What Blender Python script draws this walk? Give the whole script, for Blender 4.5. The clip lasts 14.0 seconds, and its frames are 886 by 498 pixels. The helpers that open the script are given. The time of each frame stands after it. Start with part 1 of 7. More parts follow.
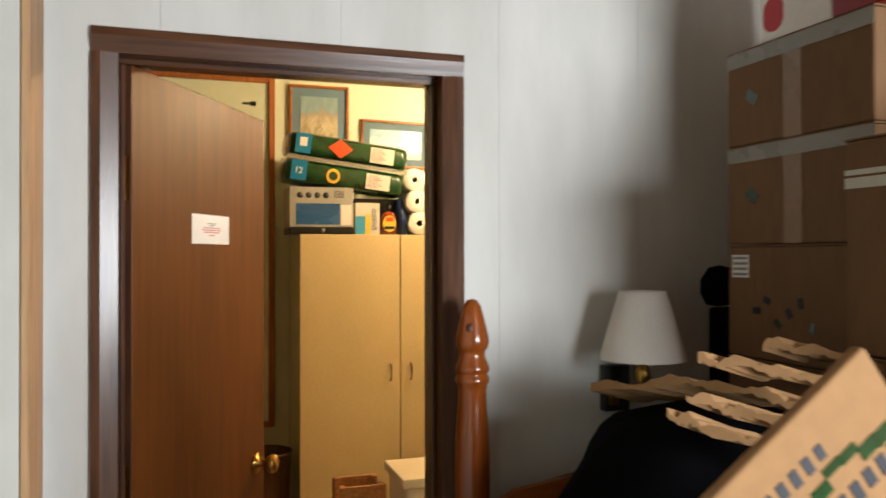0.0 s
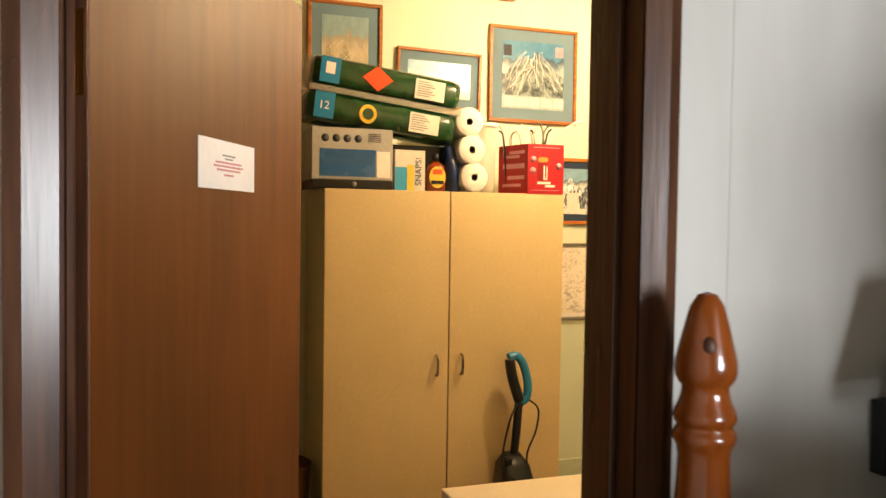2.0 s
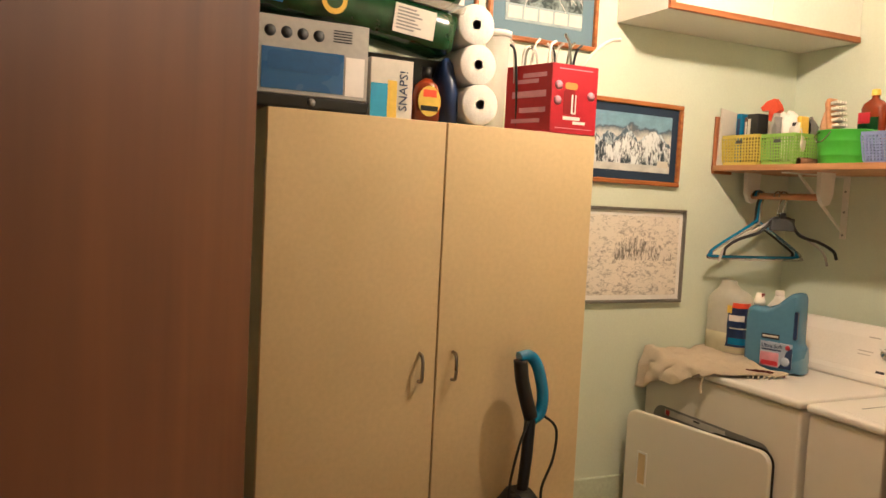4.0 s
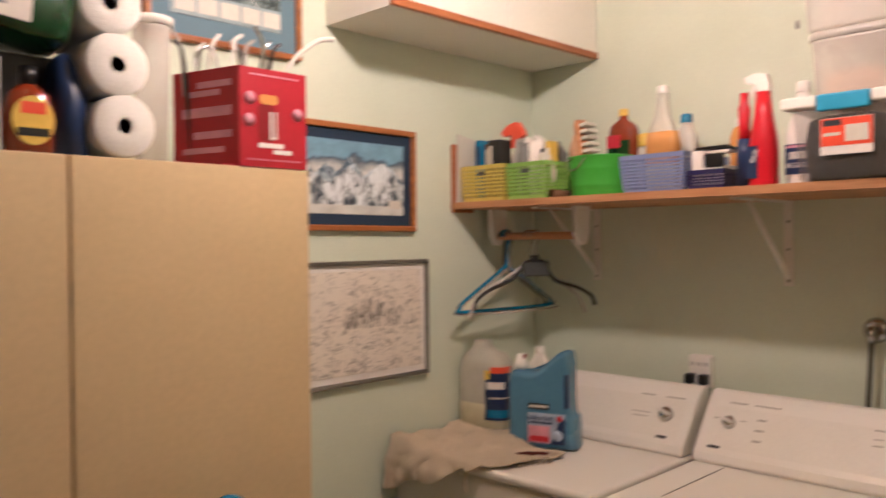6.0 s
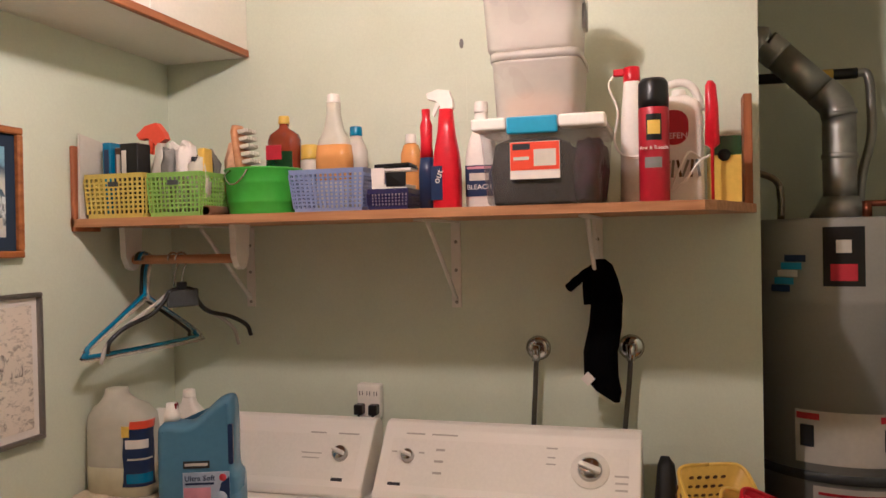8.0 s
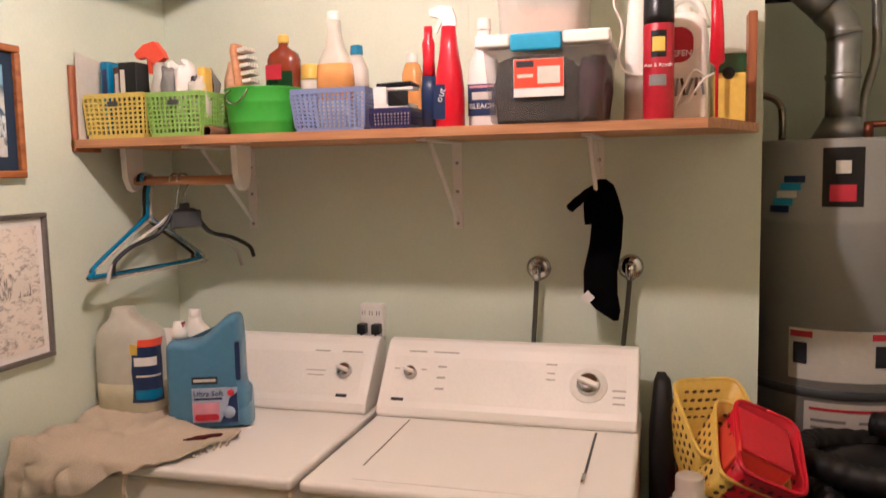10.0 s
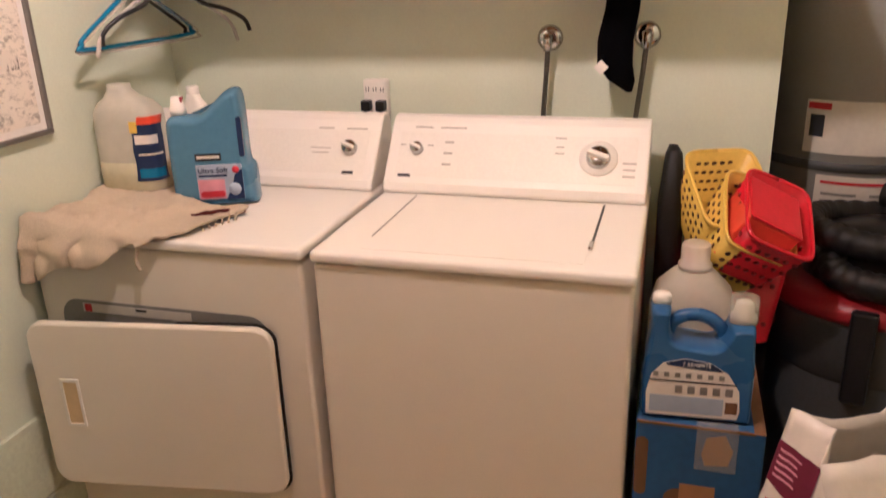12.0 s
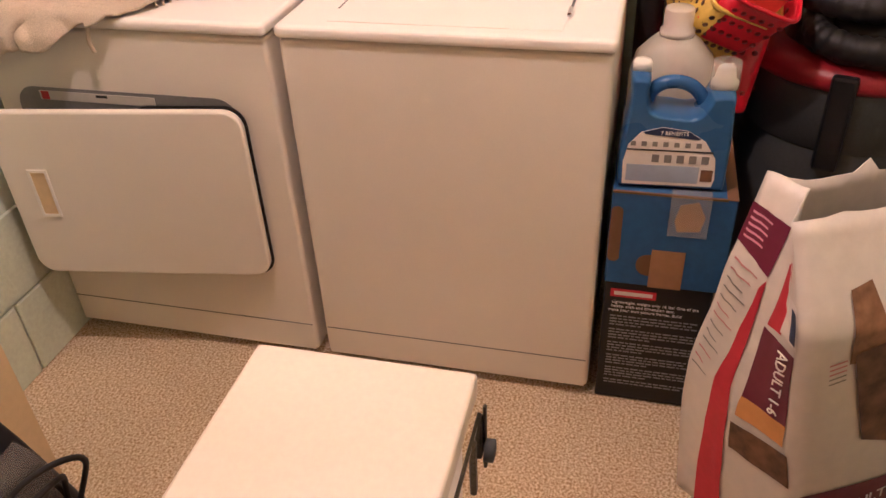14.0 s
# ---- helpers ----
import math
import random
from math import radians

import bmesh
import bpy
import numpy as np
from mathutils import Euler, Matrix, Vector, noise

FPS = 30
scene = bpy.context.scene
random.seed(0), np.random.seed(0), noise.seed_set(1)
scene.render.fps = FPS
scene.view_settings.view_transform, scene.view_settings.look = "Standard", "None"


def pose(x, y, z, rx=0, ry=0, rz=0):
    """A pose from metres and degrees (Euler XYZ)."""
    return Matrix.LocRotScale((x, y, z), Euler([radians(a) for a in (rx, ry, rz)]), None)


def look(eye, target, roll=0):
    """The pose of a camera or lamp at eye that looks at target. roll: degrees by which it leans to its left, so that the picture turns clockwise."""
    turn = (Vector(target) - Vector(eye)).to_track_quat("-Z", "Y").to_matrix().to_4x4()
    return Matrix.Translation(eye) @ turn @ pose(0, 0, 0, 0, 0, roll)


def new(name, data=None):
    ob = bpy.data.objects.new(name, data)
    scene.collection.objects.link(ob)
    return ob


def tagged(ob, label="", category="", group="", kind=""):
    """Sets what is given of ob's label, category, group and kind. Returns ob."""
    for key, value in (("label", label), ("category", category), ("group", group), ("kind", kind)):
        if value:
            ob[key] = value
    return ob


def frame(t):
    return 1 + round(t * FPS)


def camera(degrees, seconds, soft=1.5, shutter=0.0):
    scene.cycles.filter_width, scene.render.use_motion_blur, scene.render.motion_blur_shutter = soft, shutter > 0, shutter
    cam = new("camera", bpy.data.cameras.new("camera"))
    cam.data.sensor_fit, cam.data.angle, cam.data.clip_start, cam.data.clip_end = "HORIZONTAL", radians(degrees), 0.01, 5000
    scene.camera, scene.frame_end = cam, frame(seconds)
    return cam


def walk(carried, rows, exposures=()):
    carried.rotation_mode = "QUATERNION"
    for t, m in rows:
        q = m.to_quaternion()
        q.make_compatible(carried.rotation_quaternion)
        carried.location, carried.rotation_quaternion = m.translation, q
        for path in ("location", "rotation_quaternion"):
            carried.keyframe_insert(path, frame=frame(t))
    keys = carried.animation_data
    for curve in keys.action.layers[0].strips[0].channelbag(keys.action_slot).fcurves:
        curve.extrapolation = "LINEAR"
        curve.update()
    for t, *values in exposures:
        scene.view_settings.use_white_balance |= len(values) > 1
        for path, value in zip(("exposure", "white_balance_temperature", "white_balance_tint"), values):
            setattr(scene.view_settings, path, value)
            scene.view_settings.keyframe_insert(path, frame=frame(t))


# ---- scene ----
FOV = 58.3
cam = camera(FOV, 14.0, soft=1.5, shutter=0.4)
PATH = [
    (0, (-0.268, -0.119, 1.586), (0.357, 1.781, 1.602), -0.1),
    (0.5, (-0.329, 0.077, 1.59), (0.223, 1.999, 1.565), 0.6),
    (1, (-0.392, 0.275, 1.582), (0.187, 2.189, 1.551), 1.1),
    (1.5, (-0.334, 0.541, 1.572), (0.307, 2.434, 1.518), 1.1),
    (2, (-0.29, 0.782, 1.57), (0.371, 2.668, 1.502), 0.8),
    (2.5, (-0.294, 1.055, 1.559), (0.415, 2.923, 1.464), 0.9),
    (3, (-0.282, 1.287, 1.526), (0.499, 3.122, 1.379), 2.4),
    (5.5, (0.139, 2.212, 1.475), (1.282, 3.852, 1.411), -0.4),
    (6, (0.258, 2.306, 1.533), (1.672, 3.720, 1.514), -0.6),
    (6.5, (0.349, 2.428, 1.545), (2.074, 3.438, 1.623), -1.2),
    (7, (0.418, 2.524, 1.591), (2.293, 3.212, 1.7), -0.5),
    (9.5, (0.375, 2.65, 1.583), (2.303, 3.171, 1.479), -0.8),
    (10, (0.384, 2.635, 1.566), (2.296, 3.183, 1.364), -1.2),
    (10.5, (0.383, 2.65, 1.553), (2.287, 3.194, 1.271), -1.5),
    (11, (0.396, 2.655, 1.527), (2.278, 3.197, 1.121), -1.5),
    (11.5, (0.411, 2.649, 1.516), (2.254, 3.191, 0.959), -1.6),
    (12, (0.415, 2.65, 1.495), (2.212, 3.192, 0.804), -1.9),
    (12.5, (0.413, 2.66, 1.477), (2.138, 3.161, 0.597), -2.1),
    (13, (0.422, 2.66, 1.452), (2.06, 3.116, 0.4), -2.6),
    (13.5, (0.422, 2.66, 1.449), (2.009, 3.101, 0.315), -3.1),
    (14, (0.421, 2.659, 1.449), (2.001, 3.092, 0.301), -2.9),
]
EXPO = [(0, 0.42, 6500, 12), (1.5, 0.42, 6550, 13), (2.0, 0.36, 6650, 14), (2.5, 0.18, 6800, 15), (3.0, 0.2, 6100, 14), (5.0, -0.06, 4900, 28), (5.5, -0.17, 4800, 30), (6.5, -0.55, 4650, 31), (7.0, -0.56, 4600, 30), (8.5, -0.35, 4600, 29),
        (9.5, -0.1, 4600, 31), (10.5, 0.19, 4620, 33), (11.5, 0.4, 4670, 35), (12.5, 0.47, 4780, 37), (14.0, 0.66, 4830, 42)]
walk(cam, [(t, look(eye, target, roll)) for t, eye, target, roll in PATH], EXPO)

# ---- world and lights ----
world = bpy.data.worlds.new("sky")
scene.world = world
world.use_nodes = True
wn = world.node_tree.nodes
sky = wn.new("ShaderNodeTexSky")
sky.sky_type, sky.sun_disc, sky.sun_elevation, sky.sun_rotation = "NISHITA", False, radians(35), radians(160)
world.node_tree.links.new(sky.outputs[0], wn["Background"].inputs[0])
wn["Background"].inputs[1].default_value = 0.1
BULB = (1.34, 3.15, 2.40)      # bare bulb hanging under the laundry ceiling
BULB_POWER = 2250
WINDOW_POWER = 145
lamp = bpy.data.lights.new("window_daylight", "AREA")
lamp.shape, lamp.size, lamp.size_y, lamp.energy, lamp.color = "RECTANGLE", 1.06, 1.1, WINDOW_POWER, (0.89, 0.965, 1.0)
lamp_ob = new("window_daylight", lamp)
lamp_ob.matrix_world = look((1.57, -2.16, 1.55), (1.3, 0.0, 1.5))


# ---- materials ----
def lin(h):
    h = h.lstrip("#")
    c = [int(h[i:i + 2], 16) / 255 for i in (0, 2, 4)]
    return tuple(v / 12.92 if v <= 0.04045 else ((v + 0.055) / 1.055) ** 2.4 for v in c)


def mat(name, hexa, rough=0.5, metal=0.0, grain=60.0, vary=0.08, bump=0.05, stain=0.06, trans=0.0, stretch=(1, 1, 1), emit=0.0, coat=0.0, second=None, alpha=1.0, rvar=0.12, ior=1.45):
    """A surface with fine grain and broad uneven tone."""
    m = bpy.data.materials.new(name)
    m.use_nodes = True
    nt = m.node_tree
    n, l = nt.nodes, nt.links
    b = n["Principled BSDF"]
    tc = n.new("ShaderNodeTexCoord")
    mp = n.new("ShaderNodeMapping")
    mp.inputs["Scale"].default_value = stretch
    l.new(tc.outputs["Object"], mp.inputs[0])
    fine = n.new("ShaderNodeTexNoise")
    fine.inputs["Scale"].default_value, fine.inputs["Detail"].default_value = grain, 6
    broad = n.new("ShaderNodeTexNoise")
    broad.inputs["Scale"].default_value, broad.inputs["Detail"].default_value = 3.1, 4
    l.new(mp.outputs[0], fine.inputs[0])
    l.new(mp.outputs[0], broad.inputs[0])
    c = lin(hexa)
    c2 = lin(second) if second else tuple(v * (1 - 2.2 * vary) for v in c)
    ramp = n.new("ShaderNodeValToRGB")
    ramp.color_ramp.elements[0].position, ramp.color_ramp.elements[1].position = 0.32, 0.68
    ramp.color_ramp.elements[0].color, ramp.color_ramp.elements[1].color = (*c2, 1), (*c, 1)
    l.new(fine.outputs[0], ramp.inputs[0])
    mix = n.new("ShaderNodeMix")
    mix.data_type, mix.blend_type = "RGBA", "MULTIPLY"
    mix.inputs[0].default_value = 1.0
    r2 = n.new("ShaderNodeValToRGB")
    r2.color_ramp.elements[0].position, r2.color_ramp.elements[1].position = 0.3, 0.62
    s = 1 - 2.5 * stain
    r2.color_ramp.elements[0].color, r2.color_ramp.elements[1].color = (s, s, s * 0.97, 1), (1, 1, 1, 1)
    l.new(broad.outputs[0], r2.inputs[0])
    l.new(ramp.outputs[0], mix.inputs[6])
    l.new(r2.outputs[0], mix.inputs[7])
    l.new(mix.outputs[2], b.inputs["Base Color"])
    rr = n.new("ShaderNodeMapRange")
    rr.inputs[3].default_value, rr.inputs[4].default_value = max(0.03, rough - rvar), min(1, rough + rvar)
    l.new(broad.outputs[0], rr.inputs[0])
    l.new(rr.outputs[0], b.inputs["Roughness"])
    b.inputs["Metallic"].default_value = metal
    b.inputs["IOR"].default_value = ior
    if trans:
        b.inputs["Transmission Weight"].default_value = trans
    if coat:
        b.inputs["Coat Weight"].default_value = coat
    if alpha < 1:
        b.inputs["Alpha"].default_value = alpha
    if emit:
        b.inputs["Emission Color"].default_value = (*c, 1)
        b.inputs["Emission Strength"].default_value = emit
    if bump:
        bp = n.new("ShaderNodeBump")
        bp.inputs["Strength"].default_value, bp.inputs["Distance"].default_value = min(1, bump * 4), 0.004
        l.new(fine.outputs[0], bp.inputs["Height"])
        l.new(bp.outputs[0], b.inputs["Normal"])
    return m


def wood(name, dark, light, rough=0.4, axis=2, scale=22.0, coat=0.0, tight=14.0):
    st = [1.0, 1.0, 1.0]
    st[axis] = 1 / tight
    return mat(name, light, rough, 0, scale * 3, 0.1, 0.03, 0.08, stretch=tuple(st), second=dark, coat=coat)


M = dict(
    bed_wall=mat("grey_white_panelling", "#c9c6c0", 0.55, grain=18, vary=0.03, bump=0.01, stretch=(1, 1, 0.3)),
    mint=mat("pale_mint_wall_paint", "#d8dfca", 0.6, grain=160, vary=0.02, bump=0.03, stain=0.025),
    block=mat("painted_block", "#cfd8c2", 0.65, grain=90, vary=0.05, bump=0.08, stain=0.04),
    cream=mat("cream_wall_paint", "#d6c39a", 0.6, grain=120, vary=0.03, bump=0.03),
    ceil=mat("ceiling_paint", "#bfae8c", 0.8, grain=90, vary=0.04, bump=0.06),
    carpet=mat("speckled_beige_carpet", "#eedfbd", 0.97, grain=165, vary=0.16, bump=0.12, stain=0.06, second="#9c7d50", rvar=0.02),
    bed_carpet=mat("brown_bedroom_carpet", "#5d4a38", 0.97, grain=110, vary=0.16, bump=0.25, stain=0.05, second="#43342a", rvar=0.02),
    paleblue=mat("pale_blue_label", "#aebcd4", 0.45, grain=60, vary=0.03, bump=0.0),
    faint=mat("faint_console_print", "#bdb7ae", 0.5, grain=60, vary=0.03, bump=0.0),
    casing=wood("dark_brown_door_casing", "#41281a", "#5f3d28", 0.28, 2),
    casing_x=wood("dark_brown_head_casing", "#41281a", "#5f3d28", 0.28, 0),
    door=mat("brown_veneer_door", "#6e3c14", 0.5, 0, 26, 0.1, 0.02, 0.10, stretch=(1, 1, 0.09), second="#5c300f", ior=1.3),
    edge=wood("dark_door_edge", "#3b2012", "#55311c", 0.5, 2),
    tanwood=wood("tan_wood_trim", "#a9825c", "#c49c74", 0.5, 2),
    beam=wood("orange_pine_beam", "#9a5a2c", "#bd7a41", 0.5, 1),
    oak=wood("orange_oak_trim", "#94562c", "#b9743f", 0.45, 0),
    oakz=wood("orange_oak_upright", "#94562c", "#b9743f", 0.45, 2),
    shelfw=wood("particle_shelf_wood", "#b07a49", "#cf9a66", 0.5, 1),
    rodw=wood("dowel_wood", "#b07545", "#d09a66", 0.5, 1),
    maple=wood("varnished_maple", "#66300f", "#944b1a", 0.22, 2, 9, coat=0.6),
    head=wood("varnished_headboard", "#6a3212", "#96501f", 0.25, 0, 9, coat=0.4),
    lam=mat("cream_laminate", "#dcc392", 0.45, grain=70, vary=0.03, bump=0.01, stain=0.03),
    lamside=mat("grey_green_laminate_side", "#c3c4a4", 0.5, grain=70, vary=0.03, bump=0.01),
    white=mat("white_paint", "#ece8dd", 0.45, grain=80, vary=0.02, bump=0.01, stain=0.02),
    enamel=mat("white_appliance_enamel", "#f0ece4", 0.4, grain=260, vary=0.01, bump=0.004, stain=0.004, coat=0.12, rvar=0.015),
    enamel_o=mat("orange_peel_enamel_front", "#e9e2d3", 0.38, grain=420, vary=0.015, bump=0.03, stain=0.015),
    plast=mat("white_plastic", "#efebe2", 0.48, grain=120, vary=0.02, bump=0.005, stain=0.02),
    bin=mat("cream_white_bin_plastic", "#f1e6d3", 0.4, grain=120, vary=0.02, bump=0.01, stain=0.03),
    gray=mat("grey_plastic", "#8b8a86", 0.45, grain=120, vary=0.04, bump=0.01),
    dgray=mat("dark_grey_plastic", "#4c4f50", 0.5, grain=120, vary=0.06, bump=0.02),
    heat=mat("grey_heater_enamel", "#9b9b95", 0.42, grain=120, vary=0.02, bump=0.01, stain=0.04),
    black=mat("black_plastic", "#17181a", 0.35, grain=120, vary=0.1, bump=0.01),
    blackcloth=mat("black_cloth", "#0a0a0c", 0.95, grain=240, vary=0.2, bump=0.2, rvar=0.03, ior=1.12),
    rubber=mat("black_rubber", "#141414", 0.6, grain=200, vary=0.1, bump=0.03),
    steel=mat("galvanised_steel", "#b4b4ae", 0.42, 0.85, grain=14, vary=0.14, bump=0.02, stain=0.08),
    chrome=mat("chrome", "#c6c6c4", 0.14, 1.0, grain=60, vary=0.03, bump=0.0),
    brass=mat("brass", "#b58b45", 0.25, 1.0, grain=60, vary=0.05, bump=0.0),
    nickel=mat("brushed_nickel", "#a59a8a", 0.3, 1.0, grain=90, vary=0.05, bump=0.01),
    boxgrey=mat("grey_white_printed_card", "#b3b0aa", 0.4, grain=60, vary=0.05, bump=0.01),
    hosem=mat("dull_braided_steel", "#6d6a63", 0.35, 0.9, grain=300, vary=0.15, bump=0.05),
    copper=mat("copper", "#8a5236", 0.4, 0.9, grain=40, vary=0.1, bump=0.02),
    card=mat("brown_cardboard", "#79583a", 0.85, grain=46, vary=0.06, bump=0.04, stain=0.07, stretch=(1, 1, 0.25)),
    card2=mat("light_cardboard", "#a57c52", 0.85, grain=46, vary=0.05, bump=0.04, stain=0.06),
    tape=mat("brown_tape", "#8d6b4a", 0.3, grain=30, vary=0.05, bump=0.02),
    tapeclear=mat("grey_tape", "#8f877b", 0.3, grain=30, vary=0.05, bump=0.02),
    paper=mat("white_paper", "#efe9e2", 0.75, grain=60, vary=0.02, bump=0.01),
    printred=mat("red_print", "#c9303a", 0.5, grain=60, vary=0.04, bump=0.0),
    redtext=mat("faded_red_print", "#d08a8c", 0.7, grain=60, vary=0.04, bump=0.0),
    greytext=mat("grey_print", "#8c8a86", 0.7, grain=60, vary=0.04, bump=0.0),
    darktext=mat("dark_print", "#2a2c33", 0.6, grain=60, vary=0.04, bump=0.0),
    palelab=mat("pale_print", "#d9d3c6", 0.6, grain=60, vary=0.03, bump=0.0),
    linen=mat("lampshade_linen", "#e4ddd4", 0.9, grain=300, vary=0.05, bump=0.06, trans=0.0),
    towel=mat("beige_terry_towel", "#e0d0b4", 0.97, grain=420, vary=0.10, bump=0.25, stain=0.05, rvar=0.02),
    maroon=mat("maroon_stripe", "#5a1f1c", 0.95, grain=300, vary=0.1, bump=0.2),
    red=mat("red_plastic", "#d2181c", 0.32, grain=90, vary=0.04, bump=0.005),
    redcard=mat("red_printed_card", "#b5202a", 0.4, grain=60, vary=0.05, bump=0.01),
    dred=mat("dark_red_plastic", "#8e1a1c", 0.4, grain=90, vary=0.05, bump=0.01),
    orange=mat("orange_plastic", "#f0572a", 0.35, grain=90, vary=0.03, bump=0.005),
    yellow=mat("yellow_plastic", "#d9c650", 0.35, grain=90, vary=0.04, bump=0.005, trans=0.0),
    dyellow=mat("deep_yellow_plastic", "#eac544", 0.35, grain=90, vary=0.04, bump=0.005),
    lime=mat("lime_plastic", "#98c552", 0.35, grain=90, vary=0.04, bump=0.005),
    green=mat("green_painted_metal", "#4fae2c", 0.33, grain=60, vary=0.04, bump=0.01),
    dgreen=mat("dark_green_film", "#1d4a26", 0.2, grain=25, vary=0.2, bump=0.08, coat=0.5),
    lav=mat("lavender_plastic", "#93a3d6", 0.35, grain=90, vary=0.03, bump=0.005, alpha=0.8),
    navy=mat("navy_plastic", "#2b2a5c", 0.35, grain=90, vary=0.05, bump=0.005),
    blue=mat("blue_plastic_bottle", "#33639b", 0.28, grain=60, vary=0.03, bump=0.005),
    teal=mat("steel_blue_bottle", "#5b88a8", 0.26, grain=60, vary=0.03, bump=0.005),
    sky=mat("sky_blue_plastic", "#3fa3cf", 0.35, grain=60, vary=0.03, bump=0.0),
    bluegrip=mat("blue_grip", "#1f7fb0", 0.22, grain=60, vary=0.03, bump=0.0, coat=0.4),
    bluebox=mat("blue_printed_cardboard", "#2a5c93", 0.7, grain=50, vary=0.07, bump=0.03, stain=0.08),
    navylab=mat("navy_label", "#22355e", 0.4, grain=60, vary=0.05, bump=0.0),
    pinklab=mat("pink_label", "#e7a0b0", 0.4, grain=20, vary=0.12, bump=0.0),
    frost=mat("frosted_polythene", "#e6e2d2", 0.42, grain=40, vary=0.03, bump=0.01, alpha=0.6),
    clear2=mat("cloudy_clear_plastic", "#f2ebe2", 0.3, grain=40, vary=0.02, bump=0.01, alpha=0.5),
    smoke=mat("smoky_clear_plastic", "#a8a29a", 0.15, grain=40, vary=0.03, bump=0.0, alpha=0.28),
    film=mat("clear_film", "#ddd8c8", 0.15, grain=30, vary=0.03, bump=0.05, alpha=0.28),
    amber=mat("amber_liquid", "#8e3b17", 0.12, grain=30, vary=0.08, bump=0.0, coat=0.5),
    juice=mat("orange_liquid", "#e0a050", 0.2, grain=30, vary=0.05, bump=0.0),
    cloudy=mat("cloudy_liquid", "#cfc9a8", 0.25, grain=30, vary=0.05, bump=0.0),
    peach=mat("peach_cloth", "#e3b58c", 0.9, grain=80, vary=0.08, bump=0.08),
    purple=mat("purple_knit", "#5a3448", 0.95, grain=40, vary=0.3, bump=0.3),
    charcoal=mat("charcoal_cloth", "#2c2e33", 0.95, grain=80, vary=0.2, bump=0.2),
    roll=mat("white_tissue", "#f0ece4", 0.95, grain=140, vary=0.03, bump=0.08),
    silver=mat("silver_frame_metal", "#8c8880", 0.35, 0.7, grain=60, vary=0.05, bump=0.01),
    frame_w=wood("orange_picture_frame", "#8f5424", "#b87636", 0.4, 0),
    mat_blue=mat("grey_blue_mount_board", "#6d8796", 0.8, grain=200, vary=0.03, bump=0.02),
    mat_navy=mat("navy_mount_board", "#27384f", 0.8, grain=200, vary=0.05, bump=0.02),
    bagw=mat("white_woven_bag", "#ddd6cc", 0.4, grain=40, vary=0.03, bump=0.05, stain=0.03),
    burg=mat("burgundy_print", "#6e1c3a", 0.4, grain=60, vary=0.05, bump=0.0),
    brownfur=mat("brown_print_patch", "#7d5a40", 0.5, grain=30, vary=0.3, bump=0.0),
    tanfur=mat("tan_print_patch", "#a87d56", 0.5, grain=30, vary=0.25, bump=0.0),
    curtain=mat("pale_green_grey_panel", "#b9c4bb", 0.6, grain=10, vary=0.05, bump=0.01, stretch=(1, 1, 0.1)),
    bulb=mat("glowing_bulb", "#ffdba6", 0.3, grain=10, vary=0.0, bump=0.0, stain=0.0, emit=BULB_POWER),
)


def picture_mat(name, sky_c, mid, low, scale, snow=0.5):
    """A printed mountain panorama: sky over ridged slopes, in panel coordinates 0..1."""
    m = bpy.data.materials.new(name)
    m.use_nodes = True
    n, l = m.node_tree.nodes, m.node_tree.links
    b = n["Principled BSDF"]
    tc = n.new("ShaderNodeTexCoord")
    sep = n.new("ShaderNodeSeparateXYZ")
    l.new(tc.outputs["Generated"], sep.inputs[0])
    nz = n.new("ShaderNodeTexNoise")
    nz.inputs["Scale"].default_value, nz.inputs["Detail"].default_value, nz.inputs["Roughness"].default_value = scale, 8, 0.62
    mp = n.new("ShaderNodeMapping")
    mp.inputs["Scale"].default_value, mp.inputs["Rotation"].default_value = (1.5, 1, 0.8), (0, 0.5, 0)
    l.new(tc.outputs["Generated"], mp.inputs[0])
    l.new(mp.outputs[0], nz.inputs[0])
    add = n.new("ShaderNodeMath")
    add.operation = "MULTIPLY_ADD"
    l.new(nz.outputs[0], add.inputs[0])
    add.inputs[1].default_value = -0.55
    l.new(sep.outputs[2], add.inputs[2])
    ridge = n.new("ShaderNodeValToRGB")
    e = ridge.color_ramp.elements
    e[0].position, e[0].color = 0.30, (*lin(low), 1)
    e[1].position, e[1].color = 0.50, (*lin(sky_c), 1)
    k = ridge.color_ramp.elements.new(0.455)
    k.color = (*lin(mid), 1)
    l.new(add.outputs[0], ridge.inputs[0])
    streak = n.new("ShaderNodeTexNoise")
    streak.inputs["Scale"].default_value, streak.inputs["Detail"].default_value, streak.inputs["Roughness"].default_value = scale * 1.7, 10, 0.72
    l.new(mp.outputs[0], streak.inputs[0])
    sr = n.new("ShaderNodeValToRGB")
    sr.color_ramp.elements[0].position, sr.color_ramp.elements[1].position = 0.36, 0.60
    lo = 1 - snow
    sr.color_ramp.elements[0].color, sr.color_ramp.elements[1].color = (lo, lo, lo, 1), (1, 1, 1, 1)
    l.new(streak.outputs[0], sr.inputs[0])
    mul = n.new("ShaderNodeMix")
    mul.data_type, mul.blend_type = "RGBA", "MULTIPLY"
    mul.inputs[0].default_value = 1
    l.new(ridge.outputs[0], mul.inputs[6])
    l.new(sr.outputs[0], mul.inputs[7])
    l.new(mul.outputs[2], b.inputs["Base Color"])
    b.inputs["Roughness"].default_value = 0.3
    return m


